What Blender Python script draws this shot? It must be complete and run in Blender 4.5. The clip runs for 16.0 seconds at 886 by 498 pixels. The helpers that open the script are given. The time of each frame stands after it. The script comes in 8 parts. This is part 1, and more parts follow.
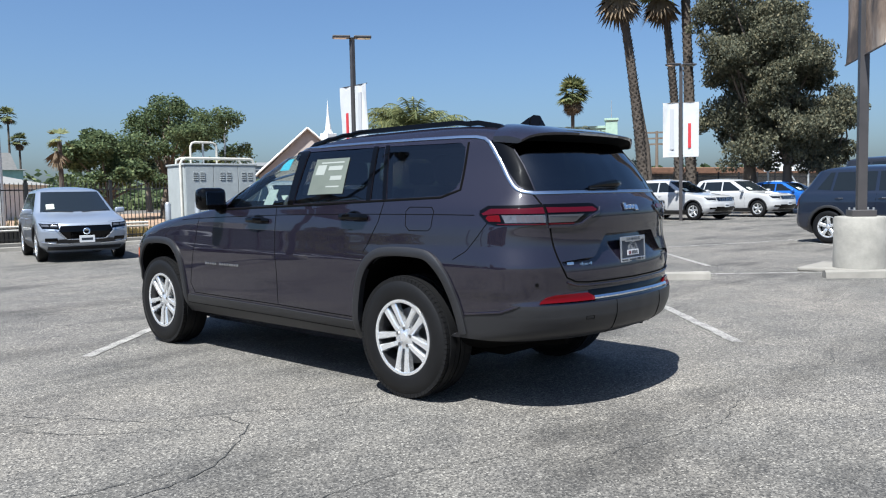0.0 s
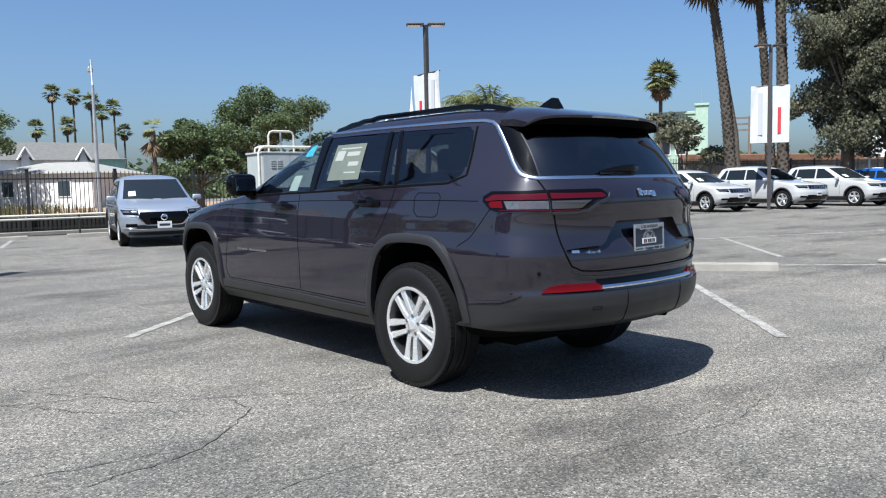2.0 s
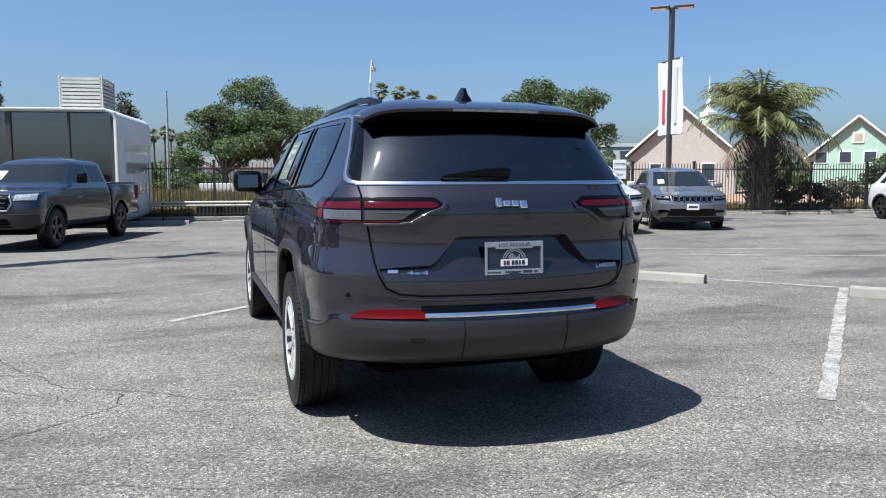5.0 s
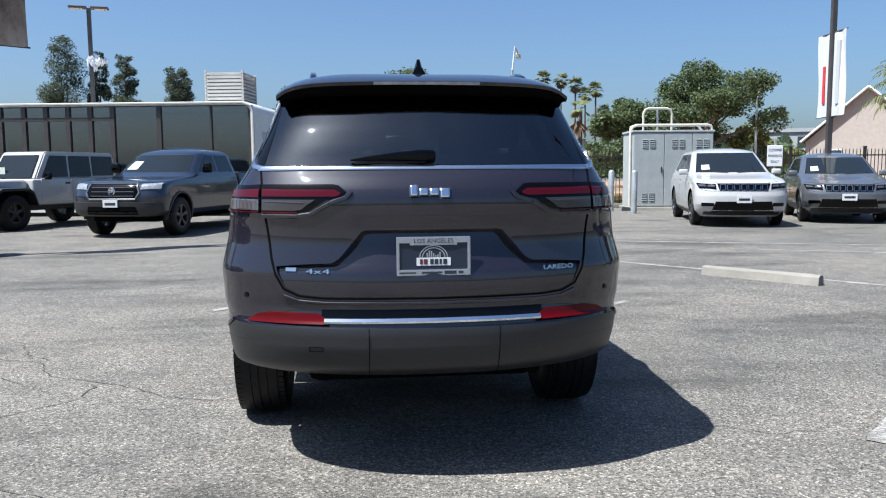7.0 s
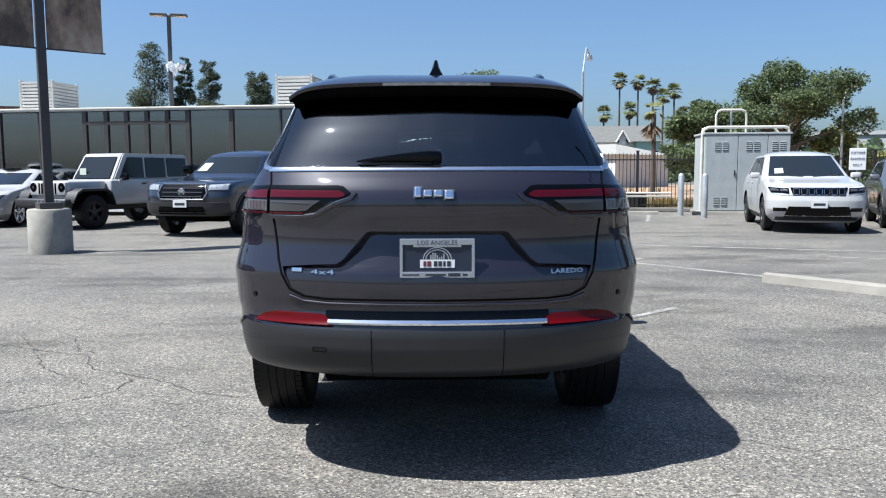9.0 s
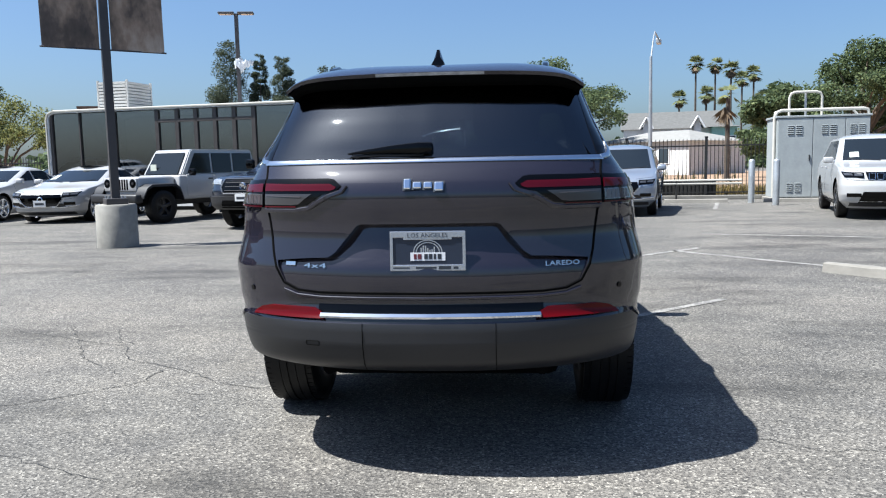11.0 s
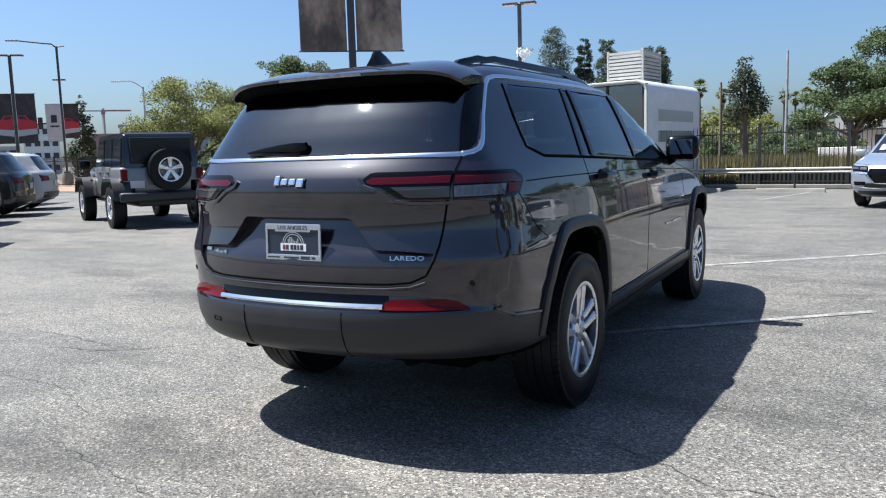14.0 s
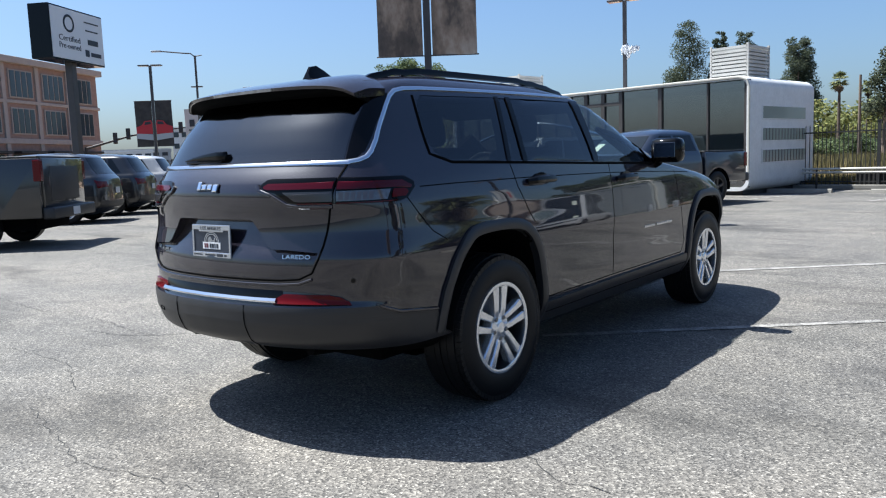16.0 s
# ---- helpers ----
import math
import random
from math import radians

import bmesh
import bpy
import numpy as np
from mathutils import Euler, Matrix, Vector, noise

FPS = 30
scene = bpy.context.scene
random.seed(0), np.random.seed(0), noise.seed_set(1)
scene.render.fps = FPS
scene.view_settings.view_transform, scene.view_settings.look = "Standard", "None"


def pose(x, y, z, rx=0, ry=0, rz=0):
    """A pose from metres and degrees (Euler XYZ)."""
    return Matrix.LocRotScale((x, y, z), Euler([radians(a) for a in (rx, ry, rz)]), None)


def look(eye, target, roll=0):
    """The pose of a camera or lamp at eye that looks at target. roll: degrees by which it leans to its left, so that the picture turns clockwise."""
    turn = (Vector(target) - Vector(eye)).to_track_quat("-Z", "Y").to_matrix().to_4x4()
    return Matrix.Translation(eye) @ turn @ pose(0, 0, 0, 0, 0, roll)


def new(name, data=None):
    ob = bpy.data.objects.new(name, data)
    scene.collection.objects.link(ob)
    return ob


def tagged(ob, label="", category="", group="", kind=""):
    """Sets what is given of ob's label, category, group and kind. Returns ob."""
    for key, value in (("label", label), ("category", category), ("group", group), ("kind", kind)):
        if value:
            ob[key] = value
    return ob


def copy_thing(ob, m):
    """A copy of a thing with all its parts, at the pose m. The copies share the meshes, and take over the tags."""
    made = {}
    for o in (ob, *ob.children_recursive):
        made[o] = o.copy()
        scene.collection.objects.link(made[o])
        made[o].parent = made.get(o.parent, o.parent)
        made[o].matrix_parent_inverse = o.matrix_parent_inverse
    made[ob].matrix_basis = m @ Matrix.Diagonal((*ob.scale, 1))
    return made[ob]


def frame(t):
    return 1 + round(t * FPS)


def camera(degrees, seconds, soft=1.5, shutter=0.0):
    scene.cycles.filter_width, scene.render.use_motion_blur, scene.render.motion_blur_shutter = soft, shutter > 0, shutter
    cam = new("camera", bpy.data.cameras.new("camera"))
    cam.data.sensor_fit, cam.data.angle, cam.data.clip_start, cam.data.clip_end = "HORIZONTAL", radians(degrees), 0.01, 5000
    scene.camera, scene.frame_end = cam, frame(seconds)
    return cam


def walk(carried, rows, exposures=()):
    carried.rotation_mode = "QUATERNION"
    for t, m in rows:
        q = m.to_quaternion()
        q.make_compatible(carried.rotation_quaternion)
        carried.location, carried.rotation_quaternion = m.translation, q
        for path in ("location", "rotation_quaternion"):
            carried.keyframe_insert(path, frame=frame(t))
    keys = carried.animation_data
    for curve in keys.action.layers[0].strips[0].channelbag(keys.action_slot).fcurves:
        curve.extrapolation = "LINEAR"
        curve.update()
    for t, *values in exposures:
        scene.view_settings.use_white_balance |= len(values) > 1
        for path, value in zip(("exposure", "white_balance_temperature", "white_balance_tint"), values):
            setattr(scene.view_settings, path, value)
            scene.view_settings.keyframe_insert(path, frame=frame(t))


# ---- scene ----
cam = camera(59.67, 16.0, soft=1.15)
PATH = [
    (0.0, -4.284, -3.474, 1.284, 85.97, 1.16, -47.39),
    (0.5, -4.269, -3.505, 1.278, 85.85, 1.30, -46.10),
    (1.0, -4.251, -3.505, 1.277, 85.65, 1.32, -44.84),
    (1.5, -4.171, -3.590, 1.266, 85.45, 1.31, -43.28),
    (2.0, -3.869, -3.741, 1.259, 85.22, 1.17, -40.93),
    (2.5, -3.500, -3.979, 1.269, 85.04, 1.01, -37.83),
    (3.0, -3.113, -4.199, 1.269, 85.00, 0.77, -34.23),
    (3.5, -2.690, -4.352, 1.281, 85.09, 0.51, -30.36),
    (4.0, -2.284, -4.486, 1.297, 85.18, 0.28, -26.30),
    (4.5, -1.872, -4.468, 1.287, 85.13, 0.13, -22.26),
    (5.0, -1.461, -4.462, 1.299, 84.87, 0.11, -18.29),
    (7.5, -0.160, -4.145, 1.271, 84.17, 0.47, -4.19),
    (8.0, -0.091, -4.165, 1.274, 84.29, 0.53, -2.59),
    (8.5, -0.043, -4.166, 1.270, 84.33, 0.42, -1.46),
    (9.0, -0.016, -4.159, 1.268, 84.35, 0.15, -0.74),
    (11.5, 0.556, -4.056, 1.268, 83.44, 1.55, 7.90),
    (12.0, 0.895, -3.939, 1.279, 83.18, 1.83, 12.37),
    (12.5, 1.216, -3.833, 1.279, 83.03, 1.95, 17.15),
    (13.0, 1.484, -3.748, 1.283, 83.05, 1.95, 21.67),
    (13.5, 1.832, -3.761, 1.297, 83.04, 1.86, 25.43),
    (14.0, 2.136, -3.697, 1.280, 83.09, 1.67, 28.37),
    (14.5, 2.476, -3.664, 1.283, 83.09, 1.71, 30.97),
    (15.0, 2.713, -3.570, 1.275, 83.20, 1.82, 33.41),
    (15.5, 2.892, -3.427, 1.281, 83.28, 1.96, 35.73),
    (16.0, 3.149, -3.333, 1.283, 83.34, 2.00, 37.88),
]
walk(cam, [(t, pose(x, y, z, rx, ry, rz)) for t, x, y, z, rx, ry, rz in PATH], exposures=[(0.0, 1.24, 5950, 8), (16.0, 1.44, 5950, 8)])

# sky and sun: high in the south-west of the plan, behind the left shoulder of the first view
SUN_TO = Vector((-0.52, -0.15, 1.0)).normalized()
world = bpy.data.worlds.new("sky")
scene.world = world
world.use_nodes = True
wn, wl = world.node_tree.nodes, world.node_tree.links
sky = wn.new("ShaderNodeTexSky")
sky.sky_type, sky.sun_disc = "NISHITA", False
sky.sun_elevation = math.asin(SUN_TO.z)
sky.sun_rotation = math.atan2(SUN_TO.x, SUN_TO.y)
sky.air_density, sky.dust_density, sky.ozone_density = 1.0, 2.2, 2.0
blue = wn.new("ShaderNodeMix")
blue.data_type, blue.blend_type = "RGBA", "MULTIPLY"
blue.inputs[0].default_value, blue.inputs[7].default_value = 1.0, (0.85, 0.97, 1.11, 1)
wl.new(sky.outputs[0], blue.inputs[6])
wl.new(blue.outputs[2], wn["Background"].inputs[0])
wn["Background"].inputs[1].default_value = 0.053
sun_data = bpy.data.lights.new("sun", "SUN")
sun_data.energy, sun_data.angle, sun_data.color = 5.0, radians(0.53), (1.0, 0.95, 0.87)
sun = new("sun", sun_data)
sun.matrix_world = look((0, 0, 30), Vector((0, 0, 30)) - SUN_TO)

# ---- materials ----
BASE_SCALE = 0.82  # scales every base colour down, so shade comes out deeper under raised exposure


def node_mat(name, base=(0.5, 0.5, 0.5), rough=0.5, metal=0.0, coat=0.0, spec=0.5):
    base = tuple(c * (BASE_SCALE if metal < 0.6 else 1.0) for c in base)
    m = bpy.data.materials.new(name)
    m.use_nodes = True
    b = m.node_tree.nodes["Principled BSDF"]
    b.inputs["Base Color"].default_value = (*base, 1)
    b.inputs["Roughness"].default_value = rough
    b.inputs["Metallic"].default_value = metal
    b.inputs["Coat Weight"].default_value = coat
    b.inputs["Coat Roughness"].default_value = 0.04
    b.inputs["Specular IOR Level"].default_value = spec
    return m


def noise_node(m, scale, detail=4.0, rough=0.6, coord="Object", stretch=(1, 1, 1)):
    n, l = m.node_tree.nodes, m.node_tree.links
    tc, mp, tx = n.new("ShaderNodeTexCoord"), n.new("ShaderNodeMapping"), n.new("ShaderNodeTexNoise")
    mp.inputs["Scale"].default_value = stretch
    tx.inputs["Scale"].default_value, tx.inputs["Detail"].default_value, tx.inputs["Roughness"].default_value = scale, detail, rough
    l.new(tc.outputs[coord], mp.inputs[0])
    l.new(mp.outputs[0], tx.inputs[0])
    return tx


def ramp(m, src, stops):
    n, l = m.node_tree.nodes, m.node_tree.links
    r = n.new("ShaderNodeValToRGB")
    while len(r.color_ramp.elements) < len(stops):
        r.color_ramp.elements.new(0.5)
    for e, (p, c) in zip(r.color_ramp.elements, stops):
        e.position, e.color = p, (*(c if hasattr(c, "__len__") else (c, c, c)), 1)
    l.new(src, r.inputs[0])
    return r.outputs[0]


def mixed(m, a, b, fac, mode="MIX"):
    n, l = m.node_tree.nodes, m.node_tree.links
    x = n.new("ShaderNodeMix")
    x.data_type, x.blend_type = "RGBA", mode
    for sock, v in ((x.inputs[0], fac), (x.inputs[6], a), (x.inputs[7], b)):
        if hasattr(v, "links"):
            l.new(v, sock)
        else:
            sock.default_value = v if not hasattr(v, "__len__") else (*v, 1)
    return x.outputs[2]


def set_in(m, key, src):
    m.node_tree.links.new(src, m.node_tree.nodes["Principled BSDF"].inputs[key])


def bumped(m, src, dist=0.003, strength=0.5):
    n, l = m.node_tree.nodes, m.node_tree.links
    b = n.new("ShaderNodeBump")
    b.inputs["Strength"].default_value, b.inputs["Distance"].default_value = strength, dist
    l.new(src, b.inputs["Height"])
    l.new(b.outputs[0], n["Principled BSDF"].inputs["Normal"])


def worn(name, base, rough=0.6, metal=0.0, vary=0.18, scale=3.0, fine=60.0, bump=0.0, coat=0.0, coord="Object", stretch=(1, 1, 1), spec=0.5):
    """A surface whose colour drifts at a large and a fine scale, with a little relief."""
    m = node_mat(name, base, rough, metal, coat, spec)
    base = tuple(c * (BASE_SCALE if metal < 0.6 else 1.0) for c in base)
    big, small = noise_node(m, scale, 3, 0.6, coord, stretch), noise_node(m, fine, 3, 0.7, coord, stretch)
    lo, hi = tuple(c * (1 - vary) for c in base), tuple(min(1, c * (1 + vary)) for c in base)
    c1 = ramp(m, big.outputs[0], [(0.3, lo), (0.7, hi)])
    c2 = mixed(m, c1, ramp(m, small.outputs[0], [(0.3, 0.75), (0.7, 1.0)]), 0.35, "MULTIPLY")
    set_in(m, "Base Color", c2)
    set_in(m, "Roughness", ramp(m, small.outputs[0], [(0.2, max(0.03, rough - 0.08)), (0.8, min(1, rough + 0.08))]))
    if bump:
        bumped(m, small.outputs[0], bump, 0.6)
    return m


def asphalt_mat():
    """Worn car-park asphalt: pale stones in dark binder, patched, drip-stained and streaked by tyres."""
    m = node_mat("asphalt", (0.2, 0.2, 0.2), 0.88)
    n, l = m.node_tree.nodes, m.node_tree.links
    stones = n.new("ShaderNodeTexVoronoi")
    stones.inputs["Scale"].default_value = 112
    tc = n.new("ShaderNodeTexCoord")
    l.new(tc.outputs["Object"], stones.inputs[0])
    sep = n.new("ShaderNodeSeparateColor")
    l.new(stones.outputs["Color"], sep.inputs[0])
    grain = noise_node(m, 260, 3, 0.7)
    agg = ramp(m, sep.outputs[0], [(0.0, (0.032, 0.031, 0.029)), (0.35, (0.090, 0.085, 0.078)), (0.72, (0.142, 0.134, 0.122)), (0.90, (0.185, 0.175, 0.158)), (1.0, (0.31, 0.296, 0.268))])
    agg = mixed(m, agg, ramp(m, grain.outputs[0], [(0.3, 0.68), (0.7, 1.18)]), 0.65, "MULTIPLY")
    broad = noise_node(m, 0.30, 5, 0.62)
    agg = mixed(m, agg, ramp(m, broad.outputs[0], [(0.28, (0.55, 0.55, 0.56)), (0.46, (0.95, 0.95, 0.94)), (0.70, (1.25, 1.22, 1.18))]), 1.0, "MULTIPLY")
    patchy = noise_node(m, 2.2, 5, 0.7)
    agg = mixed(m, agg, ramp(m, patchy.outputs[0], [(0.36, (0.80, 0.80, 0.81)), (0.60, (1.07, 1.06, 1.04))]), 0.9, "MULTIPLY")
    stain = noise_node(m, 0.75, 5, 0.62, stretch=(0.42, 1.2, 1))
    agg = mixed(m, agg, ramp(m, stain.outputs[0], [(0.36, 0.34), (0.45, 0.86), (0.50, 1.0)]), 0.72, "MULTIPLY")
    tracks = noise_node(m, 1.6, 3, 0.55, stretch=(0.10, 1.0, 1))
    agg = mixed(m, agg, ramp(m, tracks.outputs[0], [(0.38, 0.70), (0.52, 1.0)]), 0.28, "MULTIPLY")
    drops = noise_node(m, 3.4, 3, 0.6)
    agg = mixed(m, agg, ramp(m, drops.outputs[0], [(0.27, 0.42), (0.33, 1.0)]), 0.75, "MULTIPLY")
    set_in(m, "Base Color", agg)
    set_in(m, "Roughness", ramp(m, broad.outputs[0], [(0.3, 0.78), (0.7, 0.92)]))
    bumped(m, stones.outputs["Distance"], 0.0045, 0.6)
    return m


def paint_mat(name, base, flake=0.0, rough=0.32, metal=0.0):
    m = node_mat(name, base, rough, metal, 1.0)
    base = tuple(c * BASE_SCALE for c in base)
    if flake:
        fl = noise_node(m, 900, 1, 0.5)
        c = mixed(m, tuple(x * (1 - flake) for x in base), tuple(x * (1 + flake) for x in base), fl.outputs[0])
        set_in(m, "Base Color", c)
    dust = noise_node(m, 4, 4, 0.6)
    set_in(m, "Coat Roughness", ramp(m, dust.outputs[0], [(0.3, 0.015), (0.8, 0.05)]))
    return m


def glass_mat(name, tint=(0.5, 0.55, 0.55), clear=0.5, shine=0.06):
    """Tinted car glass: a clear share and a dark body under one mirror-like coat."""
    m = bpy.data.materials.new(name)
    m.use_nodes = True
    n, l = m.node_tree.nodes, m.node_tree.links
    n.clear()
    out, mix_s, tr, gl, fr = (n.new("ShaderNode" + k) for k in ("OutputMaterial", "MixShader", "BsdfTransparent", "BsdfGlossy", "LayerWeight"))
    tr.inputs[0].default_value = (*(c * clear for c in tint), 1)
    gl.inputs["Roughness"].default_value = 0.028
    gl.inputs["Color"].default_value = (0.95, 0.97, 1.0, 1)
    fr.inputs["Blend"].default_value = 0.5
    pw, ml = n.new("ShaderNodeMath"), n.new("ShaderNodeMath")
    pw.operation, ml.operation = "POWER", "MULTIPLY_ADD"
    pw.inputs[1].default_value, ml.inputs[1].default_value, ml.inputs[2].default_value = 5.0, 1 - shine, shine
    l.new(fr.outputs["Facing"], pw.inputs[0])
    l.new(pw.outputs[0], ml.inputs[0])
    l.new(ml.outputs[0], mix_s.inputs[0])
    l.new(tr.outputs[0], mix_s.inputs[1])
    l.new(gl.outputs[0], mix_s.inputs[2])
    l.new(mix_s.outputs[0], out.inputs[0])
    return m


def clear_mat(name):
    m = bpy.data.materials.new(name)
    m.use_nodes = True
    n, l = m.node_tree.nodes, m.node_tree.links
    n.clear()
    out, tr = n.new("ShaderNodeOutputMaterial"), n.new("ShaderNodeBsdfTransparent")
    tr.inputs[0].default_value = (0.97, 0.98, 0.98, 1)
    l.new(tr.outputs[0], out.inputs[0])
    return m


M = {}
M["glass_inner"] = clear_mat("inner_glass_face")
M["asphalt"] = asphalt_mat()
M["granite"] = paint_mat("granite_metallic_paint", (0.0108, 0.0090, 0.0165), 0.35, 0.45, 0.10)
M["granite"].node_tree.nodes["Principled BSDF"].inputs["Coat IOR"].default_value = 1.68
M["granite"].node_tree.nodes["Principled BSDF"].inputs["Specular IOR Level"].default_value = 0.08
M["white_paint"] = paint_mat("white_car_paint", (0.46, 0.46, 0.46), 0, 0.35)
M["silver_paint"] = paint_mat("silver_blue_car_paint", (0.36, 0.40, 0.47), 0.2, 0.32, 0.5)
M["grey_paint"] = paint_mat("mid_grey_car_paint", (0.145, 0.152, 0.168), 0.25, 0.32, 0.5)
M["dark_paint"] = paint_mat("dark_slate_car_paint", (0.009, 0.014, 0.028), 0.25, 0.3, 0.1)
M["black_paint"] = paint_mat("black_car_paint", (0.012, 0.012, 0.014), 0, 0.3)
M["blue_paint"] = paint_mat("bright_blue_car_paint", (0.02, 0.13, 0.50), 0.2, 0.3, 0.2)
M["gunmetal_paint"] = paint_mat("gunmetal_car_paint", (0.010, 0.010, 0.0125), 0.25, 0.32, 0.3)
M["pewter_paint"] = paint_mat("pewter_car_paint", (0.22, 0.22, 0.225), 0.25, 0.34, 0.3)
M["plastic"] = worn("black_grained_plastic", (0.022, 0.022, 0.024), 0.5, fine=350, vary=0.12, bump=0.0004)
M["bumper"] = worn("dark_grey_moulded_plastic", (0.018, 0.0182, 0.0205), 0.42, fine=350, vary=0.1, bump=0.0003, spec=0.5)
M["gloss_black"] = node_mat("gloss_black", (0.0015, 0.0015, 0.0018), 0.05, 0, 0.0, 0.22)
M["amber_lens"] = node_mat("amber_lens", (0.42, 0.075, 0.02), 0.15, 0, 0.3, 0.4)
M["chrome"] = node_mat("bright_chrome", (0.80, 0.82, 0.85), 0.07, 1.0)
M["satin"] = node_mat("satin_chrome", (0.68, 0.70, 0.73), 0.2, 1.0)
M["seam"] = node_mat("gap_and_shade_black", (0.003, 0.003, 0.003), 0.9, spec=0.05)
M["tyre"] = worn("tyre_rubber", (0.0085, 0.0085, 0.009), 0.50, fine=180, vary=0.2, bump=0.0006, spec=0.22)
M["alloy"] = node_mat("silver_alloy", (0.78, 0.79, 0.80), 0.22, 0.75, 0.5)
M["dark_alloy"] = node_mat("dark_alloy", (0.03, 0.03, 0.032), 0.3, 0.5, 0.4)
M["disc"] = node_mat("brake_disc_steel", (0.22, 0.22, 0.22), 0.4, 0.9)
M["red_lens"] = node_mat("red_lens", (0.085, 0.0012, 0.0025), 0.12, 0, 0.0, 0.2)
M["red_band"] = node_mat("red_light_band", (0.060, 0.0010, 0.005), 0.10, 0, 0.10, 0.3)
M["clear_lens"] = worn("clear_lens", (0.14, 0.14, 0.145), 0.14, 0.55, vary=0.3, scale=40, fine=120, coat=1.0)
M["head_lens"] = worn("head_lamp_lens", (0.42, 0.44, 0.46), 0.12, 0.4, vary=0.35, scale=25, fine=90, coat=1.0)
M["lens_grey"] = node_mat("grey_lens_segment", (0.10, 0.085, 0.09), 0.2, 0.3, 0.6)
M["smoke_lens"] = node_mat("smoked_lens", (0.050, 0.047, 0.050), 0.14, 0.1, 0.3)
M["privacy"] = glass_mat("privacy_glass", (0.78, 0.86, 0.90), 0.20, 0.075)
M["side_glass"] = glass_mat("tinted_door_glass", (0.86, 0.94, 0.91), 0.86)
M["screen_glass"] = glass_mat("windscreen_glass", (0.85, 0.93, 0.9), 0.8)
M["tail_red"] = node_mat("red_tail_lens", (0.12, 0.004, 0.008), 0.15, 0, 0.0, 0.3)
M["mirror"] = node_mat("dim_mirror", (0.12, 0.13, 0.145), 0.04, 1.0)
M["rear_glass"] = glass_mat("dark_rear_glass", (0.7, 0.8, 0.9), 0.06, 0.105)
M["far_glass"] = node_mat("dark_far_glass", (0.012, 0.016, 0.02), 0.05, 0, 0, 0.35)
M["cabin"] = worn("black_cabin_cloth", (0.02, 0.02, 0.022), 0.85, fine=200, bump=0.0005)
M["paper"] = worn("printed_paper", (0.50, 0.53, 0.46), 0.7, fine=30, vary=0.05)
M["card_blue"] = node_mat("cyan_card", (0.08, 0.42, 0.58), 0.6)
M["white_plastic"] = node_mat("white_plastic", (0.75, 0.76, 0.78), 0.4)
M["ink"] = node_mat("dark_ink", (0.02, 0.025, 0.035), 0.5)
M["concrete"] = worn("old_concrete", (0.36, 0.345, 0.31), 0.9, vary=0.16, scale=2.2, fine=40, bump=0.003)
M["iron"] = worn("black_iron", (0.018, 0.018, 0.018), 0.55, fine=60)
M["steel_bronze"] = worn("bronze_painted_steel", (0.055, 0.05, 0.05), 0.45, fine=30)
M["galv"] = worn("galvanised_steel", (0.42, 0.44, 0.45), 0.42, 0.6, fine=25)
M["louvre_metal"] = worn("aged_cream_louvre_paint", (0.50, 0.49, 0.46), 0.55, vary=0.1, fine=10)
M["white_metal"] = worn("white_powder_coat", (0.74, 0.75, 0.75), 0.45, vary=0.06, fine=12)
M["cream_rail"] = worn("cream_painted_rail", (0.56, 0.54, 0.48), 0.5, vary=0.12, fine=18)
M["cabinet"] = worn("pale_grey_cabinet_paint", (0.40, 0.43, 0.43), 0.5, vary=0.08, fine=14)

# ---- building helpers ----
def obj(name, bm_or_mesh, material=None, parent=None, label="", smooth=False, angle=35):
    if isinstance(bm_or_mesh, bmesh.types.BMesh):
        me = bpy.data.meshes.new(name)
        bmesh.ops.recalc_face_normals(bm_or_mesh, faces=bm_or_mesh.faces)
        bm_or_mesh.to_mesh(me)
        bm_or_mesh.free()
    else:
        me = bm_or_mesh
    if material is not None and not me.materials:
        me.materials.append(M[material] if isinstance(material, str) else material)
    if smooth:
        me.shade_smooth()
        me.set_sharp_from_angle(angle=radians(angle))
    ob = new(name, me)
    if parent is not None:
        ob.parent = parent
    if label:
        ob["label"] = label
    return ob


def pane(name, bm, material, parent, label="", smooth=True, angle=35):
    """A glass plate: the outer face mirrors, the inner faces only let light pass."""
    ob = obj(name, bm, material, parent, label, smooth, angle)
    ob.data.materials.append(M["glass_inner"])
    return ob


def glass_box(x0, x1, y0, y1, z0, z1):
    bm = box(x0, x1, y0, y1, z0, z1)
    for f in bm.faces:
        if f.normal.y > -0.5:
            f.material_index = 1
    return bm


def part(name, bm, material, parent, label="", smooth=False, angle=35):
    return obj(name, bm, material, parent, label, smooth, angle)


def thing(name, label, category, group="", kind="", at=None):
    ob = new(name)
    ob.empty_display_size = 0.2
    if at is not None:
        ob.matrix_basis = at
    return tagged(ob, label, category, group, kind)


def pydata(name, verts, faces):
    me = bpy.data.meshes.new(name)
    me.from_pydata([tuple(v) for v in verts], [], faces)
    me.update()
    return me


